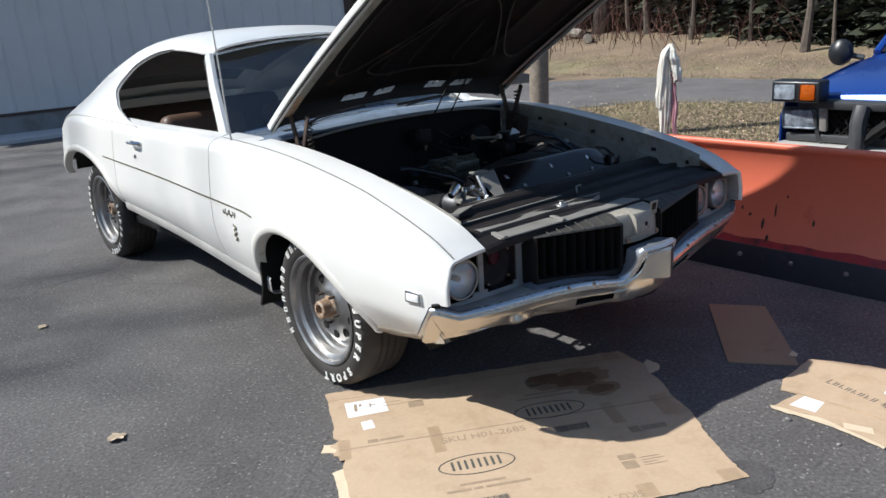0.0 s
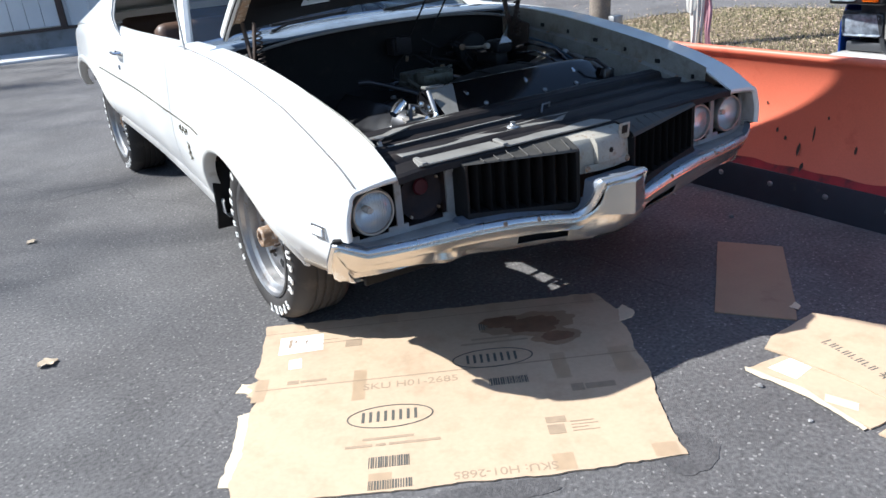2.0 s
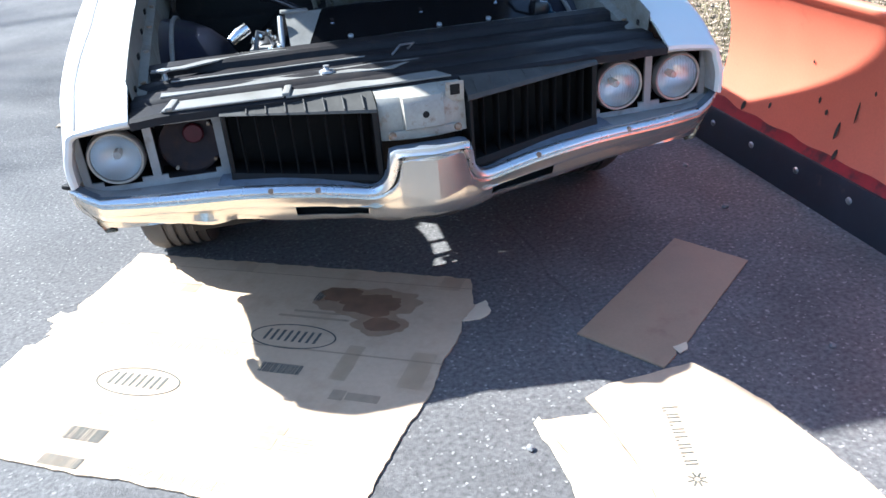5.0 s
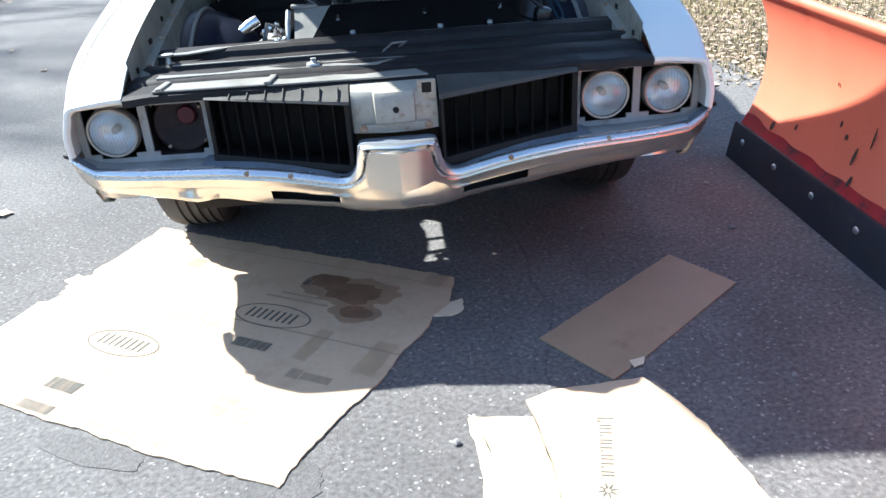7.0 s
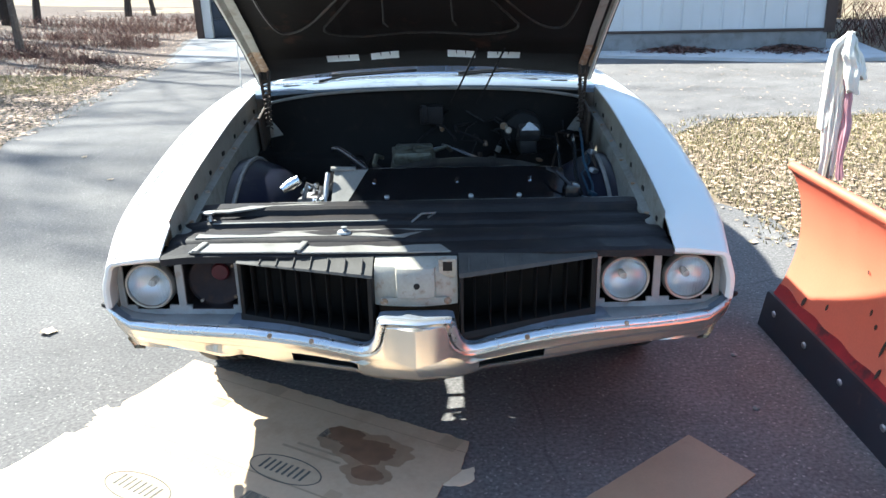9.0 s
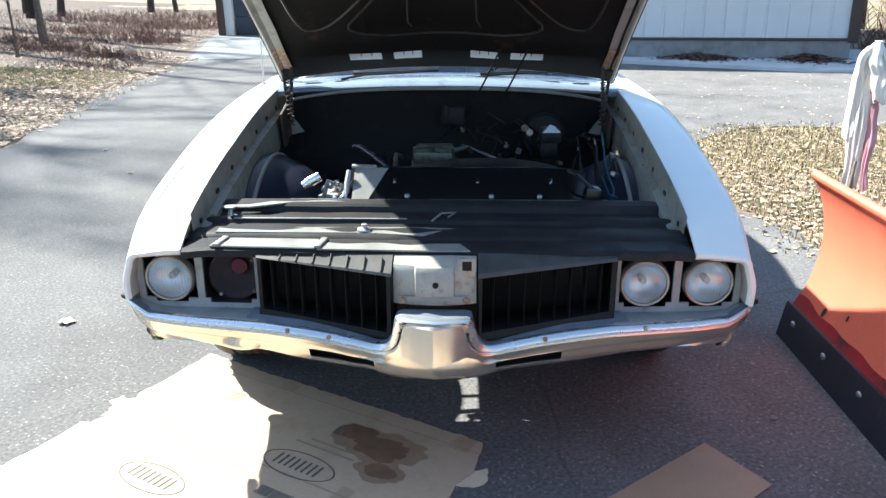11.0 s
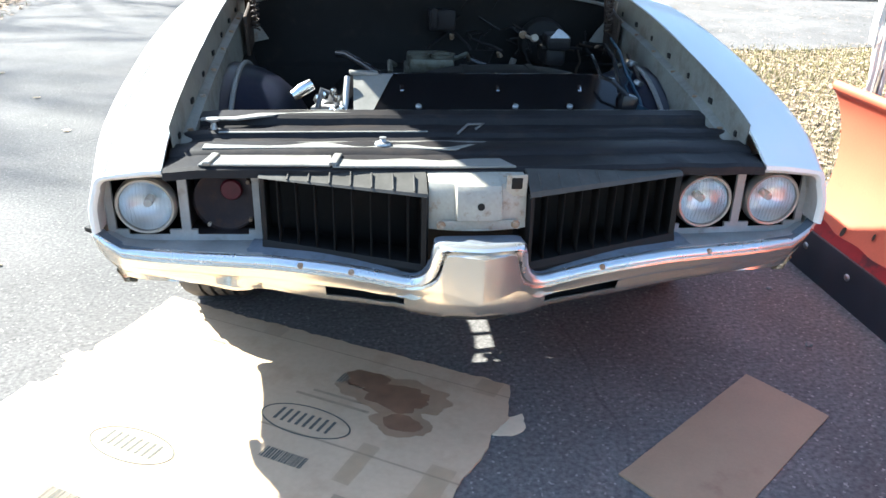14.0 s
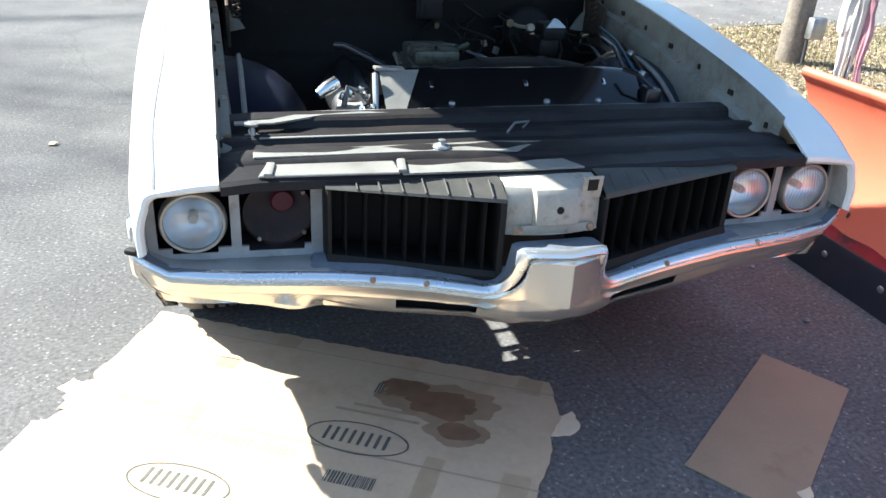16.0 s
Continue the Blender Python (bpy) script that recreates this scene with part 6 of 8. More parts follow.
# ---- engine bay ----
for s in (-1, 1):
    # pale fender flange with holes, inner skirt, wheel house
    b = bmesh.new()
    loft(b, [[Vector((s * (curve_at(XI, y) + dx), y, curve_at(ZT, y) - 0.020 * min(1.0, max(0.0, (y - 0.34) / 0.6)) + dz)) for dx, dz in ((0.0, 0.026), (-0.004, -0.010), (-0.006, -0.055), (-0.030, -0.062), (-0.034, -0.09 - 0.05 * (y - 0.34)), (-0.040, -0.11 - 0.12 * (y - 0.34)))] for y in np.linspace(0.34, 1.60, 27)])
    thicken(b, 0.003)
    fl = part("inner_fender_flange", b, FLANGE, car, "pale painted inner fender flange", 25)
    for k in range(7):
        y = 0.40 + 0.185 * k
        b = bmesh.new()
        box(b, (s * (curve_at(XI, y) - 0.0075), y, curve_at(ZT, y) - 0.034 - 0.020 * min(1.0, max(0.0, (y - 0.34) / 0.6))), (0.006, 0.030 if k % 2 else 0.018, 0.018), bev=0.003, seg=1)
        part("slot_hole", b, BLACK, fl)
    for k in range(6):
        y = 0.47 + 0.2 * k
        b = bmesh.new()
        revolve(b, [(0.008, 0), (0.008, 0.006), (0, 0.007)], 8, pose(s * (curve_at(XI, y) - 0.020), y, curve_at(ZT, y) - 0.060 - 0.020 * min(1.0, max(0.0, (y - 0.34) / 0.6))))
        part("bolt", b, RUSTY, fl)
    b = bmesh.new()
    loft(b, [[Vector((s * x, y, z)) for x, z in ((0.70, curve_at(ZT, y) - 0.20), (0.62, 0.55), (0.56, 0.34))] for y in np.linspace(0.62, 1.56, 12)])
    thicken(b, 0.004)
    part("inner_skirt", b, BLACK, car)
    b = bmesh.new()
    rings = []
    for k in range(15):
        a = math.pi * k / 14
        ring_ = []
        for j in range(8):
            t = j / 7
            w_ = math.cos(math.pi / 2 * t) ** 0.5 if j < 7 else 0.03
            ring_.append(Vector((s * (0.72 - 0.28 * math.sin(math.pi / 2 * t) ** 1.1), 1.07 + 0.50 * w_ * math.cos(a), 0.36 + 0.44 * w_ * math.sin(a))))
        rings.append(ring_)
    loft(b, rings)
    thicken(b, 0.004)
    part("wheel_house", b, NAVYBLACK, car, "blue-black inner wheel house", 50)
    b = bmesh.new()
    tube(b, [(s * 0.662, 1.07 + 0.500 * math.cos(a), 0.362 + 0.440 * math.sin(a)) for a in np.linspace(0.35, 2.7, 18)], 0.008, 6)
    part("wheel_house_seam", b, GREYPRIMER, car)
    # hood hinge: two arms, plate, spring
    hg = new("hood_hinge")
    hg.parent = car
    tagged(hg, label="rusty hood hinge with coil spring")
    b = bmesh.new()
    box(b, (s * 0.685, 1.46, 0.86), (0.012, 0.16, 0.15), (12, 0, 0), bev=0.004)
    box(b, (s * 0.668, 1.52, 0.98), (0.010, 0.030, 0.24), (-18, 0, 0), bev=0.003)
    box(b, (s * 0.672, 1.44, 0.99), (0.010, 0.024, 0.22), (22, 0, 0), bev=0.003)
    part("hinge_arm", b, DARKRUST, hg)
    b = bmesh.new()
    coil = [(s * 0.655 + 0.013 * math.cos(t), 1.42 + 0.013 * math.sin(t), 0.86 + 0.0030 * t) for t in np.linspace(0, 2 * math.pi * 11, 130)]
    tube(b, coil, 0.003, 5)
    part("hinge_spring", b, DARKRUST, hg)
    b = bmesh.new()
    prism(b, [(0, 0), (0.055, 0.012), (0.030, 0.050), (0.0, 0.085)] if s < 0 else [(0.02, 0.012), (0.075, 0), (0.075, 0.085), (0.045, 0.050)], -0.004, 0.004)
    bmesh.ops.transform(b, matrix=pose(0.60 if s > 0 else -0.68, 1.535, 0.80, 90, 0, 0), verts=b.verts[:])
    part("gusset", b, GREYPRIMER, hg, "grey triangular gusset")

b = bmesh.new()
loft(b, [[Vector((x, y - 0.05 * (1 - (x / 0.7) ** 2), z + k_ * (1 - (x / 0.74) ** 2))) for x in np.linspace(-0.70, 0.70, 22)] for y, z, k_ in ((1.57, 0.30, 0), (1.57, 0.60, 0), (1.575, 0.70, 0), (1.60, 0.72, 0), (1.60, 0.945, 0.036), (1.59, 0.965, 0.036))])
thicken(b, 0.006)
part("firewall", b, BLACK, car, "black firewall")
b = bmesh.new()
tube(b, [(x, 1.565 - 0.05 * (1 - (x / 0.7) ** 2), 0.968 + 0.036 * (1 - (x / 0.74) ** 2) - 0.03 * (x / 0.7) ** 4) for x in np.linspace(-0.68, 0.68, 26)], 0.007, 6)
part("cowl_seal", b, GREYPRIMER, car, "pale cowl seal strip")

# radiator, shroud
b = bmesh.new()
box(b, (0, 0.617, 0.475), (1.40, 0.02, 0.51), bev=0.004)
part("core_support", b, BLACK, car)
b = bmesh.new()
box(b, (0, 0.665, 0.52), (1.0, 0.06, 0.36), bev=0.006)
part("radiator", b, BLACK, car)
b = bmesh.new()
shroud = []
for y, f in ((0.775, 0.3), (0.782, 0.75), (0.80, 0.95), (0.83, 1.0), (0.88, 1.0), (0.92, 0.96), (0.94, 0.80)):
    shroud.append([Vector((0.16 + 0.31 * u, y, 0.770 + (0.020 + 0.050 * (1 - abs(u) ** 2.4)) * f)) for u in np.linspace(-1, 1, 21)])
loft(b, shroud)
thicken(b, 0.004)
shr = part("fan_shroud", b, BLACK, car, "glossy black fan shroud", 45)
for u in (-0.36, 0.30):
    b = bmesh.new()
    loft(b, [[Vector((0.16 + 0.31 * (u + d), row[0].y, 0.774 + (0.020 + 0.050 * (1 - abs(u) ** 2.4)) * f_)) for d in (-0.035, 0.035)] for row, f_ in zip(shroud, (0.3, 0.75, 0.95, 1.0, 1.0, 0.96, 0.80))])
    thicken(b, 0.004)
    part("shroud_rib", b, BLACK, shr)
b = bmesh.new()
loft(b, [[Vector((-0.31 + 0.80 * f, y, z - 0.012 * (abs(2 * f - 1) ** 8))) for f in np.linspace(0, 1, 20)] for y, z in ((0.604, 0.70), (0.607, 0.735), (0.616, 0.748), (0.70, 0.804), (0.735, 0.828), (0.752, 0.836), (0.772, 0.836), (0.79, 0.825), (0.80, 0.76))])
loft(b, [[Vector((-0.31, y, z)) for z in (0.70, zz - 0.012)] for y, zz in ((0.604, 0.74), (0.70, 0.804), (0.77, 0.836), (0.80, 0.76))])
loft(b, [[Vector((0.49, y, z)) for z in (0.70, zz - 0.012)] for y, zz in ((0.604, 0.74), (0.70, 0.804), (0.77, 0.836), (0.80, 0.76))])
thicken(b, -0.004)
tank = part("radiator_shroud_panel", b, TANKBLACK, car, "dusty glossy black sloping shroud panel", 40)
# added grey overlay: sunlight on the black panel, with its slanting shadow boundary
b = bmesh.new()
loft(b, [[Vector((x, y - 0.002, z + 0.003)) for x in (-0.295, -0.25, -0.205 + 0.5 * (y - 0.7))] for y, z in ((0.616, 0.748), (0.70, 0.804), (0.735, 0.828), (0.752, 0.836))])
thicken(b, 0.002)
part("dusty_end_plate", b, WORNSUNLIT, tank, "grey overlay for the sunlit end of the panel")
for x in (-0.155, 0.125, 0.37):
    b = bmesh.new()
    box(b, (x, 0.700, 0.808), (0.011, 0.024, 0.007), (34, 0, 0), bev=0.002)
    part("clip", b, BRIGHTMETAL, tank)
for x in (-0.11, 0.17, 0.33):
    b = bmesh.new()
    revolve(b, [(0.009, 0), (0.009, 0.008), (0.005, 0.011), (0, 0.011)], 8, pose(x, 0.640, 0.766, 30, 0, 0))
    part("panel_bolt", b, ALU, tank)
b = bmesh.new()
tube(b, [(-0.318, 0.650, 0.745), (-0.316, 0.68, 0.80), (-0.312, 0.71, 0.838)], [0.008, 0.009, 0.008], 10)
part("end_pipe", b, ALU, tank)
b = bmesh.new()
box(b, (-0.265, 0.755, 0.842), (0.085, 0.030, 0.010), (0, 3, 4), bev=0.003)
part("end_tab", b, WORNSUNLIT, tank)
b = bmesh.new()
box(b, (0.505, 0.66, 0.765), (0.05, 0.06, 0.075), (0, 8, 0), bev=0.01)
tube(b, [(0.50, 0.64, 0.80), (0.455, 0.66, 0.84), (0.43, 0.70, 0.845)], 0.007, 6)
part("end_box", b, GLOSSBLACK, tank)

# steering and suspension rods under the bay
for p0_, p1_, r_ in (((-0.55, 0.925, 0.45), (-0.08, 0.940, 0.44), 0.010), ((-0.55, 0.795, 0.45), (-0.08, 0.850, 0.44), 0.012), ((-0.295, 0.72, 0.46), (-0.195, 0.90, 0.45), 0.008)):
    b = bmesh.new()
    tube(b, [p0_, p1_], r_, 8)
    part("steering_link", b, GREASE, car)

# engine: block, heads with covers, intake, carburettor, front drive parts
b = bmesh.new()
box(b, (0, 1.25, 0.44), (0.36, 0.46, 0.36), bev=0.03)
for s in (-1, 1):
    box(b, (s * 0.245, 1.205, 0.60), (0.17, 0.56, 0.17), (0, 42 * s, 0), bev=0.02)
part("engine_block", b, GREASE, car, "greasy dark engine block")
for s in (-1, 1):
    b = bmesh.new()
    box(b, (s * 0.315, 1.20, 0.665), (0.15, 0.54, 0.075), (0, 42 * s, 0), bev=0.022, seg=3)
    vc = part("valve_cover", b, GLOSSBLACK, car, "black valve cover")
    b = bmesh.new()
    for k in range(4):
        revolve(b, [(0.009, 0), (0.009, 0.012), (0, 0.014)], 6, pose(s * 0.255, 1.06 + 0.12 * k, 0.70, 0, 42 * s, 0))
    part("cover_bolt", b, BRIGHTMETAL, vc)
b = bmesh.new()
box(b, (0, 1.16, 0.645), (0.30, 0.50, 0.08), bev=0.03)
manifold = part("intake_manifold", b, GREASE, car)
for k in range(4):
    for s in (-1, 1):
        c_ = bmesh.new()
        tube(c_, [(s * 0.05, 1.02 + 0.09 * k, 0.66), (s * 0.13, 0.99 + 0.11 * k, 0.675), (s * 0.21, 0.97 + 0.125 * k, 0.63)], 0.026, 8)
        part("runner", c_, GREASE, manifold)
b = bmesh.new()
box(b, (0.02, 1.20, 0.725), (0.17, 0.19, 0.05), bev=0.008)
box(b, (0.02, 1.14, 0.765), (0.15, 0.09, 0.05), bev=0.01)
box(b, (0.02, 1.26, 0.762), (0.15, 0.08, 0.045), bev=0.01)
revolve(b, [(0.040, 0.76), (0.040, 0.80), (0.034, 0.80), (0.034, 0.77), (0, 0.77)], 18, pose(-0.02, 1.14, 0))
revolve(b, [(0.040, 0.76), (0.040, 0.80), (0.034, 0.80), (0.034, 0.77), (0, 0.77)], 18, pose(0.06, 1.14, 0))
tube(b, [(-0.10, 1.15, 0.76), (-0.12, 1.10, 0.78), (-0.12, 1.02, 0.76)], 0.009, 6)
tube(b, [(0.10, 1.2, 0.77), (0.15, 1.2, 0.79), (0.17, 1.3, 0.75)], 0.008, 6)
bmesh.ops.translate(b, vec=(-0.06, -0.03, 0.035), verts=b.verts[:])
part("carburettor", b, CARBMETAL, car, "dull greenish-grey carburettor")
b = bmesh.new()
tube(b, [(-0.355, 1.17, 0.822), (-0.325, 1.14, 0.826), (-0.27, 1.07, 0.808), (-0.205, 0.99, 0.782), (-0.15, 0.95, 0.74)], 0.012, 12)
part("radiator_hose", b, GLOSSBLACK, car, "shiny black upper hose")
b = bmesh.new()
tube(b, [(0.10, 0.98, 0.72), (0.22, 1.0, 0.765), (0.34, 1.02, 0.73), (0.40, 1.1, 0.66)], 0.012, 8)
part("heater_hose", b, GLOSSBLACK, car)
b = bmesh.new()
tube(b, [(-0.05, 1.45, 0.74), (0.1, 1.38, 0.78), (0.22, 1.30, 0.74)], 0.010, 8)
part("heater_hose", b, GLOSSBLACK, car)
b = bmesh.new()
box(b, (-0.262, 0.850, 0.60), (0.085, 0.05, 0.13), (0, 12, 0), bev=0.008)
box(b, (-0.225, 0.90, 0.56), (0.05, 0.09, 0.05), bev=0.006)
part("engine_bracket", b, GREASE, car)
# pump and alternator at the front of the engine, lit by the sun
b = bmesh.new()
revolve(b, [(0.0, 0.05), (0.05, 0.05), (0.062, 0.03), (0.062, -0.06), (0.05, -0.075), (0, -0.075)], 20, pose(-0.37, 0.78, 0.72, 90, 0, 0) @ Matrix.Diagonal((0.75, 0.75, 0.75, 1)))
part("alternator", b, DARKALU, car, "dull aluminium alternator")
b = bmesh.new()
prism(b, [(-0.42, 0.70), (-0.33, 0.70), (-0.33, 0.78), (-0.40, 0.78)], 0.742, 0.752)
part("accessory_bracket", b, GREYPRIMER, car, "dull grey flat bracket plate")
for k, (x, y, z, r) in enumerate(((-0.345, 0.665, 0.79, 0.009), (-0.355, 0.70, 0.80, 0.010), (-0.38, 0.72, 0.785, 0.011), (-0.335, 0.64, 0.762, 0.009), (-0.405, 0.72, 0.775, 0.009), (-0.36, 0.66, 0.755, 0.009))):
    b = bmesh.new()
    revolve(b, [(r, 0), (r, 0.014), (r * 0.7, 0.020), (0, 0.020)], 6, pose(x, y, z - 0.01, 20, 10, 15 * k))
    part("bracket_bolt", b, BRIGHTMETAL, car)
b = bmesh.new()
tube(b, [(-0.470, 0.70, 0.785), (-0.445, 0.710, 0.800), (-0.415, 0.722, 0.815)], [0.014, 0.019, 0.017], 12)
part("filler_cap", b, BRIGHTMETAL, car, "bright pale filler neck")
b = bmesh.new()
tube(b, [(-0.40, 0.70, 0.75), (-0.385, 0.72, 0.80), (-0.355, 0.71, 0.79), (-0.34, 0.68, 0.76)], 0.008, 8)
part("bracket_pipe", b, DARKALU, car)
# firewall fittings
b = bmesh.new()
box(b, (0.03, 1.50, 0.895), (0.10, 0.07, 0.075), bev=0.008)
box(b, (0.0, 1.46, 0.905), (0.02, 0.02, 0.07), bev=0.003)
part("relay_box", b, DARKMETAL, car, "dark relay box on the firewall")
b = bmesh.new()
revolve(b, [(0.0, 0.06), (0.05, 0.055), (0.082, 0.04), (0.092, 0.02), (0.092, 0.0), (0.082, -0.03)], 28, pose(0.42, 1.50, 0.815, 90, 0, 0))
part("brake_booster", b, BLACK, car, "dark round brake booster")
b = bmesh.new()
box(b, (0.42, 1.32, 0.80), (0.07, 0.16, 0.06), bev=0.01)
box(b, (0.425, 1.27, 0.855), (0.085, 0.10, 0.055), bev=0.012)
prism(b, [(0.37, 1.25), (0.47, 1.25), (0.42, 1.36)], 0.83, 0.838)
part("master_cylinder", b, GREASE, car, "greasy dark master cylinder")
b = bmesh.new()
revolve(b, [(0.0, 0.012), (0.014, 0.010), (0.015, 0.0)], 14, pose(0.335, 1.44, 0.85, 90, 0, 0))
part("cap", b, RUSTY, car)
for k in range(16):
    rr = random.Random(50 + k)
    b = bmesh.new()
    x = rr.uniform(0.05, 0.62)
    pts = [(x, 1.53, rr.uniform(0.78, 0.91))]
    for j in range(4):
        pts.append((pts[-1][0] + rr.uniform(-0.09, 0.09), pts[-1][1] - rr.uniform(0.01, 0.06), pts[-1][2] - rr.uniform(-0.02, 0.06)))
    tube(b, pts, rr.uniform(0.003, 0.007), 5)
    part("wire", b, GREASE if k % 4 else DARKRUST, car)
for k in range(5):
    b = bmesh.new()
    rr = random.Random(80 + k)
    x, y = rr.uniform(0.46, 0.62), rr.uniform(0.72, 1.25)
    tube(b, [(x, y, 0.64), (x + 0.02, y - 0.03, 0.70), (x + 0.05, y - 0.08, 0.69), (x + 0.03, y - 0.12, 0.64)], 0.005, 5)
    box(b, (x, y, 0.68), (0.03, 0.02, 0.02), (10, 20, 30), bev=0.003)
    part("wire_clip", b, BLUEPLASTIC if k % 2 else DARKALU, car)
# bright plate on the booster, tan plug, harness over the wheel house
b = bmesh.new()
prism(b, [(-0.036, 0.0), (0.036, 0.0), (0.012, 0.026), (-0.006, 0.034)], -0.003, 0.003)
bmesh.ops.transform(b, matrix=pose(0.425, 1.215, 0.872, 68, 0, 0), verts=b.verts[:])
part("booster_plate", b, ALU, car, "small bright triangular plate")
b = bmesh.new()
revolve(b, [(0.0, 0.014), (0.012, 0.012), (0.014, 0.004), (0.014, -0.01)], 14, pose(0.340, 1.245, 0.868, 78, 0, 0))
tube(b, [(0.340, 1.25, 0.866), (0.345, 1.38, 0.85), (0.35, 1.54, 0.84)], 0.007, 6)
part("firewall_plug", b, DULLTAN, car, "round tan plug")
for k, (mat_, r_, pts) in enumerate(((GLOSSBLACK, 0.008, ((0.60, 1.42, 0.80), (0.60, 1.25, 0.845), (0.575, 1.05, 0.835), (0.56, 0.90, 0.765), (0.57, 0.78, 0.70))), (BLUEPLASTIC, 0.005, ((0.635, 1.30, 0.86), (0.615, 1.12, 0.845), (0.60, 0.98, 0.80), (0.615, 0.86, 0.74), (0.60, 0.76, 0.705))), (BLUEPLASTIC, 0.004, ((0.64, 1.12, 0.80), (0.625, 1.0, 0.79), (0.585, 0.93, 0.765), (0.60, 0.84, 0.715))), (GLOSSBLACK, 0.006, ((0.53, 1.30, 0.80), (0.52, 1.12, 0.83), (0.51, 0.98, 0.80), (0.505, 0.86, 0.74), (0.52, 0.74, 0.70))), (DARKRUST, 0.006, ((0.655, 1.15, 0.83), (0.645, 1.02, 0.80), (0.645, 0.90, 0.745))))):
    b = bmesh.new()
    tube(b, pts, r_, 7)
    part("harness_hose", b, mat_, car)
for x, y, z in ((0.605, 0.80, 0.722), (0.63, 0.93, 0.775), (0.575, 0.77, 0.712), (0.645, 1.06, 0.815)):
    b = bmesh.new()
    box(b, (x, y, z), (0.030, 0.024, 0.018), (12, 20, 35), bev=0.004)
    part("harness_connector", b, BLUEPLASTIC if x < 0.63 else ALU, car)
# two thin hoses running up to the hood
for x in (0.11, 0.225):
    b = bmesh.new()
    tube(b, [(x, 1.53, 0.93), (x + 0.05, 1.50, 1.03), (x + 0.115, 1.46, 1.17)], 0.0042, 6)
    part("washer_hose", b, BLACK, car)

# small connectors, clips and fittings on the firewall and round the engine
firewall_clutter = ((DARKRUST, "connector"), (GREASE, "connector"), (DARKALU, "fitting"), (BLUEPLASTIC, "connector"), (GREYPRIMER, "clip"), (RUSTY, "fitting"))
for k in range(30):
    rr = random.Random(300 + k)
    mat_, nm_ = firewall_clutter[k % 6]
    b = bmesh.new()
    if k < 20:
        c_ = (rr.uniform(-0.05, 0.62), 1.545 - rr.uniform(0, 0.06), rr.uniform(0.66, 0.93))
    else:
        c_ = (rr.choice((-1, 1)) * rr.uniform(0.40, 0.58), rr.uniform(0.75, 1.3), rr.uniform(0.60, 0.70))
    box(b, c_, (rr.uniform(0.010, 0.035), rr.uniform(0.010, 0.03), rr.uniform(0.008, 0.03)), (rr.uniform(-40, 40), rr.uniform(-40, 40), rr.uniform(0, 90)), bev=0.002, seg=1)
    part(nm_, b, mat_, car)


# ---- cardboard on the ground ----
def text_mesh(body, size, m, mat, parent, name="lettering", label="", extrude=0.0002):
    cu = bpy.data.curves.new(name, "FONT")
    cu.body, cu.size, cu.extrude, cu.align_x, cu.align_y = body, size, extrude, "CENTER", "CENTER"
    cu.materials.append(mat)
    ob = new(name, cu)
    ob.parent = parent
    ob.matrix_basis = m
    if label:
        tagged(ob, label=label)
    return ob


def ragged(outline, step=0.02, amp=0.006, seed=0.0):
    out = []
    n = len(outline)
    for i in range(n):
        (x0, y0), (x1, y1) = outline[i], outline[(i + 1) % n]
        k = max(1, int(math.hypot(x1 - x0, y1 - y0) / step))
        for j in range(k):
            x, y = x0 + (x1 - x0) * j / k, y0 + (y1 - y0) * j / k
            out.append((x + amp * noise.noise(Vector((x * 31, y * 31, seed))), y + amp * noise.noise(Vector((x * 31, y * 31, seed + 5)))))
    return out


def flat(name, outline, z, mat, parent, label="", t=0.0006):
    b_ = bmesh.new()
    prism(b_, outline, z, z + t)
    return part(name, b_, mat, parent, label)


def rect(u0, u1, v0, v1):
    return [(u0, v0), (u1, v0), (u1, v1), (u0, v1)]


def quad_bars(parent, spots_, mat, z, name="print_bar", label=""):
    b_ = bmesh.new()
    for u0, u1, v0, v1 in spots_:
        prism(b_, rect(u0, u1, v0, v1), z, z + 0.0005)
    return tagged(part(name, b_, mat, parent, label), kind="stuff")


def oval(cx, cy, a, c, w, n=48):
    b_ = bmesh.new()
    outer = [(cx + a * math.cos(2 * math.pi * k / n), cy + c * math.sin(2 * math.pi * k / n)) for k in range(n)]
    inner = [(cx + (a - w) * math.cos(2 * math.pi * k / n), cy + (c - w) * math.sin(2 * math.pi * k / n)) for k in range(n)]
    z0, z1 = 0.0056, 0.0062
    loft(b_, [[Vector((*p, z0)) for p in outer], [Vector((*p, z1)) for p in outer], [Vector((*p, z1)) for p in inner], [Vector((*p, z0)) for p in inner]], True)
    return b_


sheet = thing("cardboard_sheet", "large flattened brown cardboard box with printing and oil stain, on asphalt", "cardboard", pose(-1.418, 0.080, 0.001, 0, 0, -30.3))
SHEET = [(-0.01, -0.015), (-0.045, 0.07), (-0.03, 0.2), (-0.045, 0.44), (-0.028, 0.51), (-0.078, 0.54), (-0.055, 0.565), (-0.085, 0.60), (-0.045, 0.63), (-0.07, 0.66), (-0.062, 0.76), (-0.078, 0.9), (-0.08, 1.03), (0.15, 1.02),
         (0.55, 1.022), (1.21, 1.02), (1.232, 0.95), (1.262, 0.865), (1.248, 0.78), (1.26, 0.67), (1.244, 0.6), (1.258, 0.43), (1.238, 0.32), (1.232, 0.2), (1.226, 0.11), (1.235, 0.0), (0.88, -0.022), (0.4, -0.018)]
flat("panel", ragged(SHEET, 0.018, 0.009, 2.0), 0.0, CARD, sheet, "brown corrugated panel", 0.005)
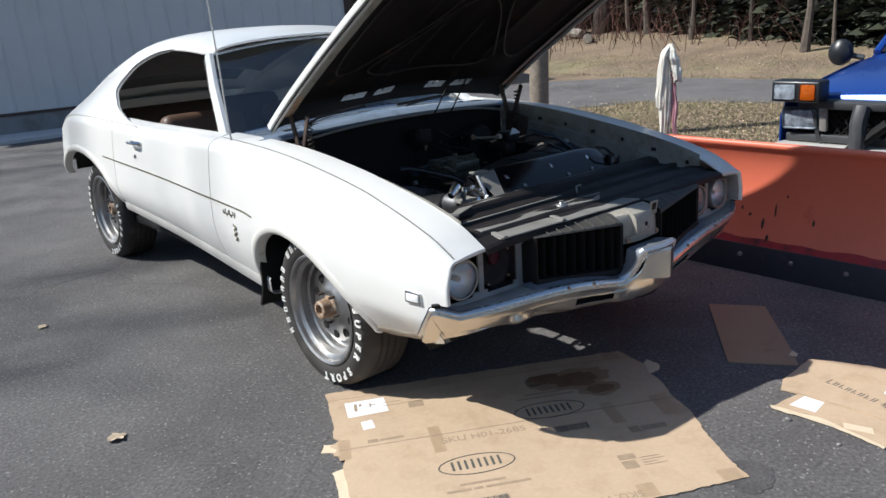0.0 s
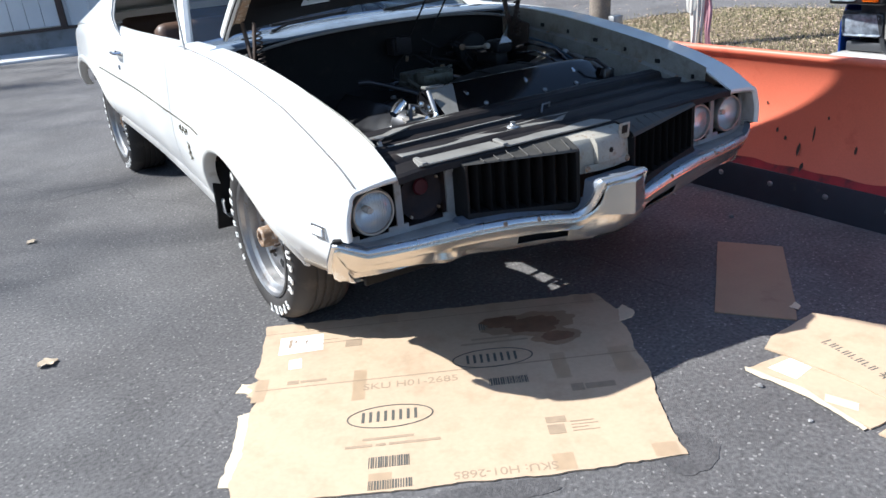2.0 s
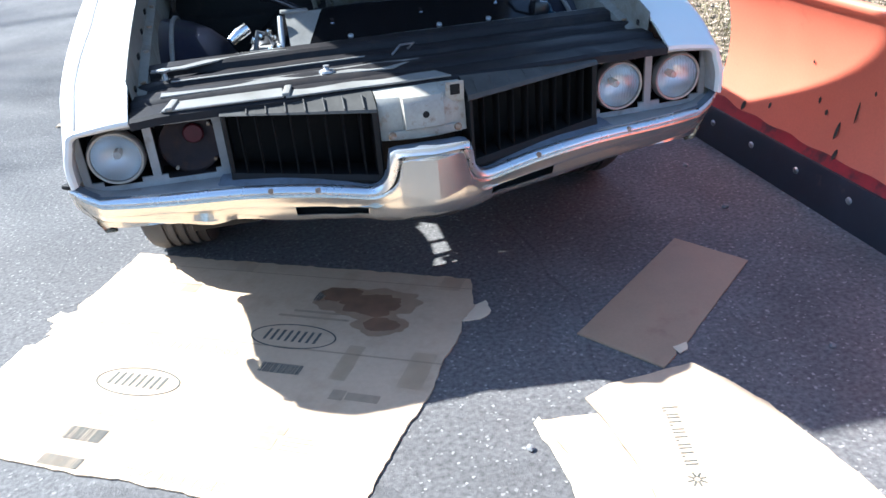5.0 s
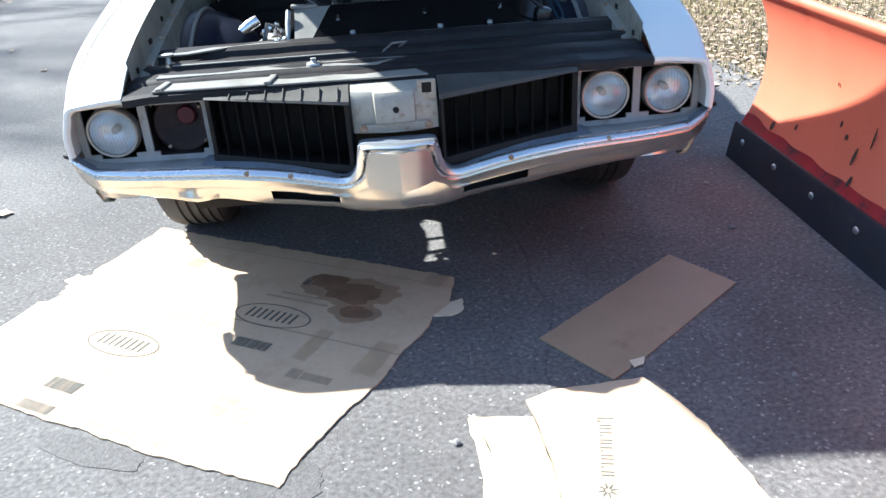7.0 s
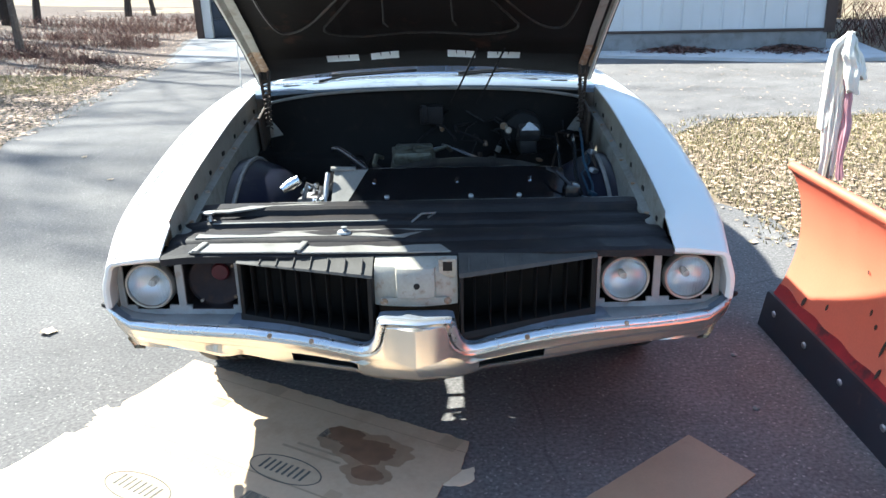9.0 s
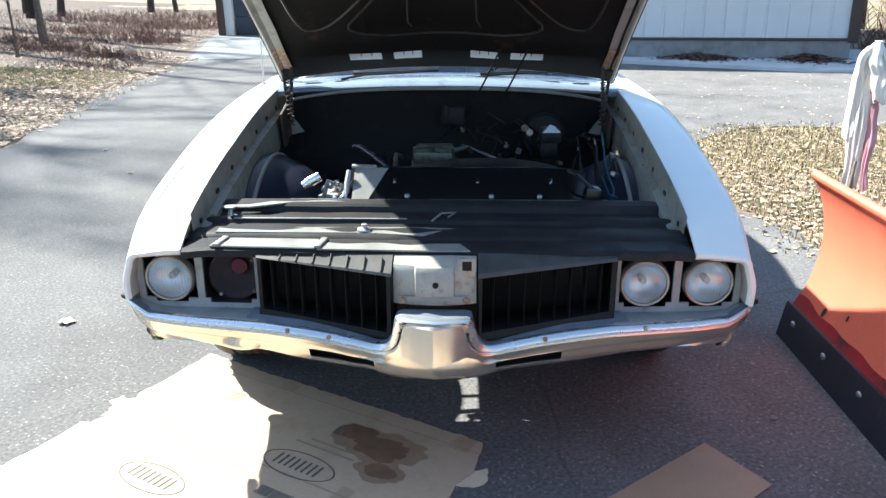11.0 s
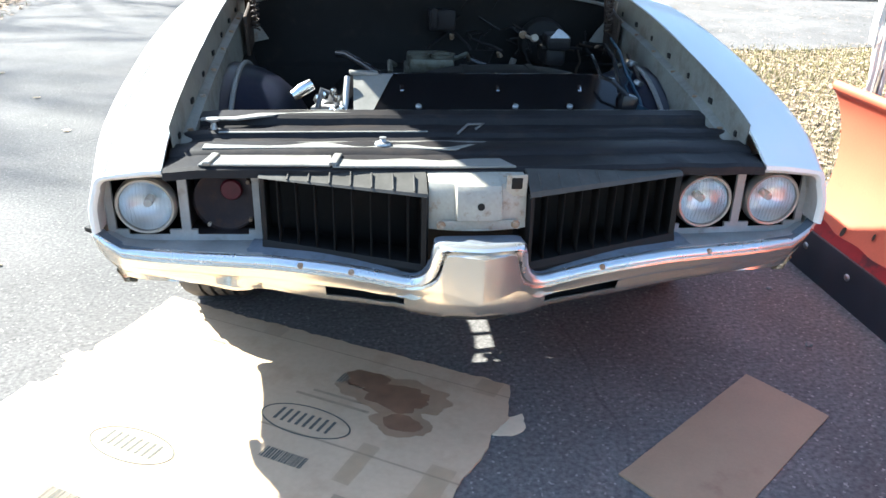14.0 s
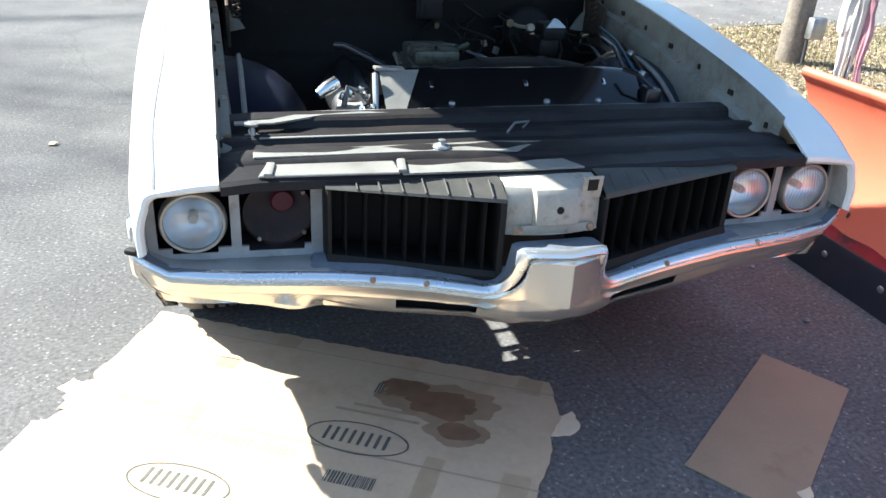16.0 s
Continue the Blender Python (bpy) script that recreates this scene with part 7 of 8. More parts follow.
flat("under_flap", ragged([(-0.075, 0.075), (-0.02, 0.06), (-0.02, 0.45), (-0.078, 0.43), (-0.066, 0.25)], 0.02, 0.01, 4.0), -0.0008, CARDTORN, sheet, "pale torn edge", 0.002)
flat("torn_scrap", ragged([(1.25, 0.78), (1.30, 0.80), (1.32, 0.85), (1.285, 0.90), (1.25, 0.87)], 0.015, 0.012, 6.0), 0.0, CARDTORN, sheet, "", 0.004)
flat("torn_scrap", ragged([(-0.12, 0.57), (-0.06, 0.55), (-0.05, 0.61), (-0.11, 0.62)], 0.015, 0.014, 8.0), 0.0, CARDTORN, sheet, "", 0.003)
quad_bars(sheet, [(-0.05, 1.25, 0.556, 0.562), (-0.07, 1.23, 0.955, 0.958), (0.20, 0.20 + 0.002, 0.0, 0.0)], INKFAINT, 0.0048, "fold_crease", "dark fold crease")
T = 0.0054
for k, (u0, u1, v0, v1) in enumerate(((0.283, 0.328, 0.44, 0.625), (-0.055, -0.01, 0.49, 0.63), (0.955, 1.005, 0.44, 0.60), (1.155, 1.225, 0.44, 0.60), (1.12, 1.19, 0.94, 1.015), (0.36, 0.43, 0.955, 1.012), (0.354, 0.42, -0.012, 0.06), (0.87, 0.93, -0.012, 0.06), (1.15, 1.22, 0.0, 0.06))):
    flat("packing_tape", ragged(rect(u0, u1, v0, v1), 0.03, 0.003, k), 0.0046, CARDTAPE, sheet, "strip of brown tape")
flat("paper_label", [(-0.012, 0.916), (0.149, 0.921), (0.158, 0.801), (-0.004, 0.79)], 0.0047, PAPER, sheet, "white shipping label")
flat("paper_label", [(0.041, 0.744), (0.086, 0.75), (0.093, 0.685), (0.047, 0.68)], 0.0047, PAPER, sheet, "small white label")
quad_bars(sheet, [(0.025, 0.037, 0.835, 0.895), (0.045, 0.055, 0.87, 0.89), (0.085, 0.11, 0.868, 0.873), (0.087, 0.093, 0.855, 0.885)], INKFAINT, 0.0050, "label_print")
part("print_oval", oval(0.411, 0.331, 0.136, 0.061, 0.0045), INK, sheet, "dark printed oval")
quad_bars(sheet, [(0.322 + 0.0235 * k, 0.331 + 0.0235 * k, 0.307, 0.362) for k in range(8)], INK, T, "print_bar", "dark printed bars")
part("print_oval", oval(0.762, 0.614, 0.140, 0.062, 0.0045), INK, sheet, "dark printed oval")
quad_bars(sheet, [(0.672 + 0.0235 * k, 0.681 + 0.0235 * k, 0.588, 0.643) for k in range(8)], INK, T, "print_bar", "dark printed bars")
text_mesh("SKU H01-2685", 0.052, pose(0.478, 0.510, T), INKFAINT, sheet, "lettering", "faded printed code")
text_mesh("SKU: H01-2685", 0.046, pose(0.735, 0.014, T, 0, 0, 180), INKFAINT, sheet, "lettering", "faded printed code")
quad_bars(sheet, [(0.33, 0.484, 0.215, 0.226), (0.28, 0.36, 0.184, 0.195), (0.37, 0.40, 0.184, 0.195), (0.41, 0.563, 0.184, 0.195), (0.055, 0.095, 0.578, 0.60), (0.10, 0.19, 0.583, 0.596), (0.14, 0.21, 0.87, 0.873), (0.14, 0.30, 0.845, 0.848), (0.24, 0.30, 0.80, 0.85),
                  (0.88, 0.94, 0.205, 0.235), (0.88, 0.93, 0.150, 0.195), (0.95, 1.02, 0.20, 0.205), (0.95, 1.03, 0.185, 0.189), (0.95, 1.0, 0.17, 0.174), (0.95, 1.03, 0.155, 0.159), (0.70, 0.86, 0.745, 0.755), (0.66, 0.90, 0.715, 0.725),
                  (0.99, 1.03, 0.360, 0.40), (1.035, 1.13, 0.365, 0.395)], INKFAINT, T, "print_bar", "faded printed lines")
rb = random.Random(3)
for u0, u1, v0, v1 in ((0.352, 0.476, 0.083, 0.132), (0.354, 0.482, -0.010, 0.027), (0.735, 0.865, 0.440, 0.482), (0.735, 0.83, 0.815, 0.865)):
    sp, u = [], u0
    while u < u1 - 0.004:
        w = rb.choice((0.002, 0.003, 0.005))
        sp.append((u, u + w, v0, v1))
        u += w + rb.choice((0.002, 0.003, 0.004))
    quad_bars(sheet, sp, INK, T, "barcode", "printed bar pattern")


def blob(cx, cy, rx, ry, z, mat, parent, label, seed, rough=0.35):
    pts = []
    for k in range(88):
        a = 2 * math.pi * k / 88
        w = 1 + rough * noise.noise(Vector((math.cos(a) * 1.5, math.sin(a) * 1.5, seed))) + rough * 0.55 * noise.noise(Vector((math.cos(a) * 3.4, math.sin(a) * 3.4, seed)))
        pts.append((cx + rx * w * math.cos(a), cy + ry * w * math.sin(a)))
    return flat("oil_stain", pts, z, mat, parent, label, 0.0004)


blob(0.915, 0.835, 0.165, 0.085, T + 0.0001, CARDDAMP, sheet, "damp brown oil stain", 12.0, 0.42)
blob(1.00, 0.72, 0.085, 0.058, T + 0.0002, CARDDAMP, sheet, "damp brown oil stain", 15.0, 0.25)
blob(0.93, 0.825, 0.105, 0.058, T + 0.0006, CARDSTAIN, sheet, "dark oil stain", 3.0, 0.40)
blob(0.82, 0.865, 0.080, 0.036, T + 0.0004, CARDSTAIN, sheet, "dark oil stain", 6.0, 0.38)
blob(1.005, 0.715, 0.056, 0.036, T + 0.0008, CARDSTAIN, sheet, "dark oil stain", 9.0, 0.15)

# second box, opened flat
box2 = thing("cardboard_box", "flattened brown box with white labels lying on asphalt", "cardboard", pose(0, 0, 0.001))
flat("side_flap", ragged([(0.112, -0.372), (0.262, -0.398), (0.275, -0.60), (0.262, -0.80), (0.195, -0.80), (0.105, -0.785), (0.125, -0.62), (0.145, -0.50)], 0.03, 0.004, 1.0), 0.0, CARD, box2, "brown side flap", 0.005)
flat("main_panel", ragged([(0.255, -0.335), (0.33, -0.305), (0.57, -0.295), (0.615, -0.38), (0.66, -0.50), (0.705, -0.77), (0.72, -1.05), (0.25, -1.05), (0.262, -0.80), (0.277, -0.60), (0.266, -0.398)], 0.03, 0.004, 3.0), 0.002, CARD, box2, "brown main panel", 0.006)
flat("lower_flap", ragged([(0.10, -0.81), (0.25, -0.815), (0.245, -1.05), (0.11, -1.05)], 0.03, 0.005, 5.0), 0.0, CARD, box2, "brown lower flap", 0.005)
flat("paper_label", [(0.165, -0.415), (0.262, -0.425), (0.262, -0.50), (0.172, -0.51)], 0.0049, PAPER, box2, "white shipping label")
flat("paper_label", [(0.46, -0.63), (0.535, -0.62), (0.545, -0.71), (0.468, -0.715)], 0.0078, PAPER, box2, "white label")
flat("paper_label", [(0.13, -0.63), (0.165, -0.61), (0.19, -0.70), (0.155, -0.72)], 0.0049, CARDTORN, box2, "pale torn strip")
flat("torn_strip", ragged([(0.10, -0.38), (0.12, -0.36), (0.145, -0.55), (0.115, -0.70), (0.10, -0.78), (0.085, -0.78), (0.115, -0.60)], 0.02, 0.006, 7.0), 0.0046, CARDTORN, box2, "pale exposed edge")
b = bmesh.new()
for k in range(8):
    f = k / 7
    c = Vector((0.430, -0.445, 0)).lerp(Vector((0.388, -0.625, 0)), f)
    hgt = 0.040 if k == 0 else 0.030
    d = pose(c.x, c.y, 0, 0, 0, -103)
    for p0, p1 in (((-0.008, -hgt / 2), (-0.003, hgt / 2)), ((0.003, -hgt / 2), (0.008, hgt / 2 if k % 2 else -hgt / 4))):
        q = [d @ Vector((p0[0], p0[1], 0)), d @ Vector((p1[0], p0[1], 0)), d @ Vector((p1[0], p1[1], 0)), d @ Vector((p0[0], p1[1], 0))]
        prism(b, [(v.x, v.y) for v in q], 0.0076, 0.0084)
tagged(part("print_bar", b, INK, box2, "dark printed bars"), kind="stuff")
b = bmesh.new()
for k in range(8):
    a = 2 * math.pi * k / 8
    c, s_ = math.cos(a), math.sin(a)
    x, y = 0.375, -0.675
    prism(b, [(x + 0.006 * c - 0.003 * s_, y + 0.006 * s_ + 0.003 * c), (x + 0.006 * c + 0.003 * s_, y + 0.006 * s_ - 0.003 * c), (x + 0.022 * c + 0.002 * s_, y + 0.022 * s_ - 0.002 * c), (x + 0.022 * c - 0.002 * s_, y + 0.022 * s_ + 0.002 * c)], 0.0076, 0.0084)
tagged(part("print_star", b, INK, box2, "dark printed rays"), kind="stuff")
quad_bars(box2, [(0.192, 0.245, -0.808, -0.797)], BLACK, 0.0085, "cut", "dark cut slot")

# hardboard panel
board = thing("hardboard_panel", "thin reddish-brown hardboard panel lying on shaded asphalt", "board", pose(0.006, -0.012, 0))
b = bmesh.new()
prism(b, ragged([(0.855, 0.362), (0.992, 0.140), (0.585, -0.205), (0.565, -0.20), (0.545, -0.235), (0.49, -0.275), (0.338, -0.048)], 0.05, 0.002, 2.0), 0.001, 0.006)
part("panel", b, BOARD, board)
flat("torn_scrap", ragged([(0.555, -0.20), (0.60, -0.195), (0.585, -0.225), (0.555, -0.235)], 0.01, 0.006, 3.0), 0.006, CARDTORN, board, "pale torn chip", 0.002)


# ---- snow plow ----
plow = thing("snow_plow", "orange curved snow plow blade with black cutting edge", "snow plow")
PL = [(1.432, 0.120), (1.462, 0.170), (1.495, 0.245), (1.520, 0.340), (1.528, 0.430), (1.520, 0.520), (1.500, 0.600), (1.472, 0.660), (1.452, 0.682), (1.448, 0.700), (1.460, 0.712), (1.480, 0.708), (1.495, 0.690)]
Y0, Y1 = -1.32, 1.17
b = bmesh.new()
loft(b, [[Vector((curve_at([(i, p[0]) for i, p in enumerate(PL)], u) , y, curve_at([(i, p[1]) for i, p in enumerate(PL)], u))) for u in np.linspace(0, 12, 40)] for y in np.linspace(Y0, Y1, 24)])
thicken(b, 0.006)
part("blade", b, PLOWRED, plow, "faded orange curved blade", 40)
b = bmesh.new()
loft(b, [[Vector((x, y, z)) for x, z in ((1.398, 0.0), (1.418, 0.0), (1.452, 0.145), (1.430, 0.150), (1.424, 0.140))] for y in (Y0 - 0.01, Y1 + 0.015)], True, True)
part("cutting_edge", b, PLOWDARK, plow, "black worn cutting edge")
for k in range(9):
    y = Y1 - 0.10 - 0.285 * k
    b = bmesh.new()
    revolve(b, [(0.014, 0.0), (0.013, 0.007), (0.006, 0.011), (0, 0.012)], 10, pose(1.4175, y, 0.095, 0, -102, 0))
    part("bolt", b, ALU, plow)
b = bmesh.new()
loft(b, [[Vector((curve_at([(p[1], p[0]) for p in PL[:8]], z) - 0.0035, y, z)) for z in np.linspace(0.135, 0.160 + 0.045 * (0.5 + 0.5 * noise.noise(Vector((y * 5, 0, 1)))), 6)] for y in np.linspace(Y0, Y1, 120)])
thicken(b, 0.002)
part("scuffed_band", b, PLOWWORN, plow, "dark red scuffed paint")
for k, (y, z, r, h) in enumerate(((0.55, 0.33, 0.010, 0.02), (0.50, 0.30, 0.012, 0.016), (0.42, 0.26, 0.012, 0.05), (0.30, 0.42, 0.008, 0.014), (0.15, 0.30, 0.010, 0.03), (0.62, 0.45, 0.007, 0.012), (0.38, 0.19, 0.014, 0.03), (0.80, 0.24, 0.012, 0.02), (0.95, 0.20, 0.02, 0.03), (0.36, 0.34, 0.007, 0.06))):
    b = bmesh.new()
    r, h = 0.6 * r, 0.6 * h
    loft(b, [[Vector((curve_at([(p[1], p[0]) for p in PL[:8]], zz) - 0.004, y + r * f * math.sqrt(1 - v * v), zz)) for f in (-1, -0.3, 0.4, 1)] for v in (-0.97, -0.5, 0, 0.5, 0.97) for zz in (z + h * v,)])
    thicken(b, 0.001)
    part("rust_mark", b, DARKRUST, plow)
for y in (-1.25, -0.85, -0.35, 0.2, 0.7, 1.12):
    b = bmesh.new()
    out_ = [(x + 0.006, z) for x, z in PL[:9]] + [(1.57, 0.62), (1.60, 0.45), (1.56, 0.20), (1.48, 0.13)]
    lo = [b.verts.new((x, y - 0.006, z)) for x, z in out_]
    hi = [b.verts.new((x, y + 0.006, z)) for x, z in out_]
    b.faces.new(lo), b.faces.new(hi[::-1])
    for i in range(len(lo)):
        b.faces.new((lo[i], lo[(i + 1) % len(lo)], hi[(i + 1) % len(lo)], hi[i]))
    part("rib", b, PLOWRED, plow)
b = bmesh.new()
box(b, (1.62, -0.07, 0.30), (0.08, 2.0, 0.08), bev=0.008)
tube(b, [(1.62, 0.40, 0.30), (2.35, -0.02, 0.32)], 0.035, 8)
tube(b, [(1.62, -0.54, 0.30), (2.35, -0.12, 0.32)], 0.035, 8)
tube(b, [(1.66, -0.07, 0.34), (2.2, -0.07, 0.55)], 0.03, 8)
part("push_frame", b, PLOWDARK, plow, "black push frame")

# marker stick with rags
stick = thing("plow_marker", "thin plow marker rod wrapped in white and pink rags", "marker", pose(1.575, 1.075, 0.0))
b = bmesh.new()
tube(b, [(-0.03, 0, 0.52), (0.0, 0, 0.85), (0.008, 0.005, 1.17)], 0.009, 8)
part("rod", b, POLEWOOD, stick)


def rag(path, width, depth, seed, mat, label):
    """One fold of cloth hung over the rod: path of sideways reach, forward reach and height."""
    b_ = bmesh.new()
    side, face = Vector((0.57, -0.82, 0)), Vector((-0.82, -0.57, 0))
    n_ = 22
    pl = [(k / (len(path) - 1), q) for k, q in enumerate(path)]
    rings_ = []
    for i in range(n_):
        f = i / (n_ - 1)
        l_, d_, z = (curve_at([(k, q[c]) for k, q in pl], f) for c in range(3))
        l_ += 0.010 * noise.noise(Vector((f * 4, seed, 0)))
        d_ += 0.012 * noise.noise(Vector((f * 4, seed, 7)))
        l_ *= 0.86
        w = 0.80 * width * (0.55 + 0.65 * math.sin(min(1.0, 0.15 + f) * math.pi * 0.62)) * (1 + 0.35 * noise.noise(Vector((f * 5, seed, 3))))
        ring_ = []
        for k in range(26):
            a = 2 * math.pi * k / 26
            g = 1 + 0.22 * math.sin(3 * a + seed + 5 * f) + 0.16 * math.sin(7 * a + 2 * seed - 6 * f)
            ring_.append(side * (l_ + w * math.cos(a) * g) + face * (d_ + depth * w * math.sin(a) * g) + Vector((0, 0, z + 0.010 * math.sin(2 * a + seed) * f)))
        rings_.append(ring_)
    loft(b_, rings_, True, True)
    return part("rag", b_, mat, stick, label, 75)


rag([(0.012, 0.0, 1.212), (-0.012, 0.012, 1.185), (-0.035, 0.018, 1.12), (-0.052, 0.015, 1.02), (-0.056, 0.010, 0.93), (-0.055, 0.008, 0.855)], 0.021, 0.8, 1.0, CLOTH, "white draped rag")
rag([(0.008, 0.0, 1.205), (-0.025, 0.020, 1.165), (-0.040, 0.012, 1.10), (-0.036, 0.0, 0.95), (-0.034, 0.0, 0.80), (-0.030, 0.0, 0.665)], 0.023, 0.8, 2.3, CLOTH, "white hanging rag end")
rag([(0.010, 0.0, 1.208), (0.022, 0.020, 1.17), (0.034, 0.026, 1.12), (0.050, 0.022, 1.06), (0.056, 0.016, 1.00)], 0.024, 0.7, 4.1, CLOTH, "white draped rag corner")
rag([(0.010, 0.0, 1.20), (0.030, -0.010, 1.15), (0.050, -0.015, 1.10), (0.066, -0.012, 1.05)], 0.019, 0.9, 5.2, CLOTH, "white draped rag corner")
rag([(0.0, 0.0, 1.16), (0.002, 0.006, 1.05), (0.004, 0.0, 0.92), (0.0, 0.0, 0.78), (-0.006, 0.0, 0.665)], 0.017, 0.9, 6.6, CLOTH, "white hanging rag end")
rag([(0.020, 0.0, 1.06), (0.034, 0.004, 0.98), (0.040, 0.004, 0.86), (0.046, 0.004, 0.67)], 0.015, 0.8, 8.0, PINKCLOTH, "pink and white striped rag end")


# ---- blue truck ----
truck = thing("pickup_truck", "blue pickup truck with plow lights and dark grille", "truck", pose(2.22, -0.07, 0, 0, 0, 0))
b = bmesh.new()
hood_rows = []
for x, zc, w in ((0.03, 0.775, 0.70), (0.06, 0.835, 0.72), (0.16, 0.875, 0.74), (0.6, 0.935, 0.75), (1.10, 0.985, 0.75), (1.22, 0.99, 0.75)):
    hood_rows.append([Vector((x, w * u, zc + 0.03 * (1 - u * u) - (0.025 if abs(u) > 0.95 else 0))) for u in np.linspace(-1, 1, 15)])
loft(b, hood_rows)
thicken(b, -0.01)
part("hood", b, TRUCKBLUE, truck, "blue metallic hood")
for s in (-1, 1):
    b = bmesh.new()
    rows_ = []
    for x in list(np.linspace(0.02, 0.32, 5)) + [0.33] + [0.70 - 0.37 * math.cos(math.pi * k / 18) for k in range(1, 18)] + [1.07, 1.08, 1.25]:
        zb = 0.33
        if abs(x - 0.70) < 0.37:
            zb = max(zb, 0.34 + math.sqrt(0.37 ** 2 - (x - 0.70) ** 2))
        zt = 0.80 + 0.15 * min(1, max(0, x) / 0.9) ** 0.6
        rows_.append([Vector((x, s * yy, z)) for yy, z in ((0.77, zb), (0.80, max(zb + 0.001, 0.5)), (0.80, max(zb + 0.002, zt - 0.10)), (0.775, zt - 0.01), (0.74, zt + 0.01))])
    loft(b, rows_)
    thicken(b, 0.01)
    part("front_fender", b, TRUCKBLUE, truck)
    b = bmesh.new()
    loft(b, [[Vector((x, s * yy, z)) for yy, z in ((0.77, 0.33), (0.81, 0.55), (0.80, 0.85), (0.775, 0.98))] for x in (1.255, 2.35)])
    thicken(b, 0.02)
    part("door", b, TRUCKBLUE, truck)
    b = bmesh.new()
    loft(b, [[Vector((x, s * 0.805, z)) for z in (0.42, 0.95)] for x in (2.42, 4.5)])
    thicken(b, 0.04)
    part("bed_side", b, TRUCKBLUE, truck)
    # headlamp, plow light, mirror, wheel
    hl = new("headlamp")
    hl.parent = truck
    b = bmesh.new()
    box(b, (0.02, s * 0.665, 0.715), (0.03, 0.225, 0.138), (0, -8, 6 * s), bev=0.012)
    o = part("housing", b, PLASTIC, hl)
    b = bmesh.new()
    box(b, (-0.004, s * 0.665, 0.715), (0.012, 0.20, 0.112), (0, -8, 6 * s), bev=0.02)
    part("lens", b, LENSCLEAR, hl)
    b = bmesh.new()
    box(b, (0.006, s * 0.665, 0.715), (0.006, 0.19, 0.104), (0, -8, 6 * s), bev=0.01)
    part("reflector", b, REFLECTOR, hl)
    b = bmesh.new()
    box(b, (0.01, s * 0.53, 0.715), (0.03, 0.045, 0.14), (0, -8, 0), bev=0.008)
    part("side_trim", b, GREYPRIMER, hl)
    pl_ = new("plow_light")
    pl_.parent = truck
    b = bmesh.new()
    box(b, (-0.03, s * 0.66, 0.885), (0.13, 0.29, 0.125), bev=0.016, seg=3)
    part("housing", b, BLACKPLASTIC, pl_, "black plastic lamp housing")
    b = bmesh.new()
    box(b, (-0.096, s * 0.722, 0.885), (0.012, 0.128, 0.088), bev=0.012)
    part("lens", b, LENSCLEAR, pl_)
    b = bmesh.new()
    box(b, (-0.091, s * 0.722, 0.885), (0.006, 0.125, 0.085), bev=0.01)
    part("reflector", b, REFLECTOR, pl_)
    b = bmesh.new()
    box(b, (-0.095, s * 0.585, 0.885), (0.012, 0.088, 0.090), bev=0.012)
    part("turn_lens", b, AMBER, pl_, "amber turn signal lens")
    b = bmesh.new()
    tube(b, [(0.0, s * 0.60, 0.82), (0.03, s * 0.56, 0.60), (0.05, s * 0.45, 0.45)], 0.018, 6)
    part("bracket", b, PLASTIC, pl_)
    mr = new("mirror")
    mr.parent = truck
    b = bmesh.new()
    revolve(b, [(0.0, -0.075), (0.05, -0.068), (0.085, -0.04), (0.092, 0.0), (0.088, 0.022), (0.0, 0.022)], 20, pose(1.10, s * 0.93, 1.00, 0, 90, 0) @ Matrix.Diagonal((1.0, 0.85, 1, 1)))
    part("mirror_shell", b, BLACKPLASTIC, mr)
    b = bmesh.new()
    revolve(b, [(0.0, 0.004), (0.08, 0.003), (0.082, 0.0)], 20, pose(1.125, s * 0.93, 1.00, 0, 90, 0) @ Matrix.Diagonal((1.0, 0.85, 1, 1)))
    part("mirror_glass", b, BRIGHTMETAL, mr)
    b = bmesh.new()
    tube(b, [(1.14, s * 0.79, 0.96), (1.12, s * 0.88, 0.98)], 0.02, 8)
    part("arm", b, PLASTIC, mr)
    for x in (0.70, 3.55):
        wl = new("wheel")
        wl.parent = truck
        wl.matrix_basis = pose(x, s * 0.79, 0.335, -90 * s, 0, 0)
        b = bmesh.new()
        revolve(b, [(0.19, 0.0), (0.25, 0.012), (0.30, 0.0), (0.335, -0.03), (0.335, -0.19), (0.30, -0.21), (0.19, -0.2)], 36)
        part("tyre", b, RUBBER, wl)
        b = bmesh.new()
        revolve(b, [(0.195, -0.005), (0.19, -0.03), (0.10, -0.05), (0.05, -0.03), (0, -0.03)], 28)
        part("rim", b, STEEL, wl)
b = bmesh.new()
box(b, (0.05, 0, 0.60), (0.06, 1.52, 0.05), bev=0.01)
box(b, (0.02, 0, 0.805), (0.07, 1.36, 0.05), (0, -10, 0), bev=0.012)
part("grille_frame", b, PLASTIC, truck, "dark grey plastic grille surround")
b = bmesh.new()
for k in range(26):
    y = -0.50 + 0.04 * k
    for sgn in (-1, 1):
        box(b, (0.045, y, 0.705), (0.006, 0.006, 0.21), (38 * sgn, 0, 0))
part("grille_mesh", b, BLACK, truck, "black honeycomb grille")
b = bmesh.new()
box(b, (0.10, 0, 0.70), (0.02, 1.45, 0.24))
part("radiator", b, BLACK, truck)
b = bmesh.new()
box(b, (0.0, 0, 0.50), (0.16, 1.62, 0.14), bev=0.03, seg=3)
part("bumper", b, GREYWHITE, truck, "pale grey front bumper")
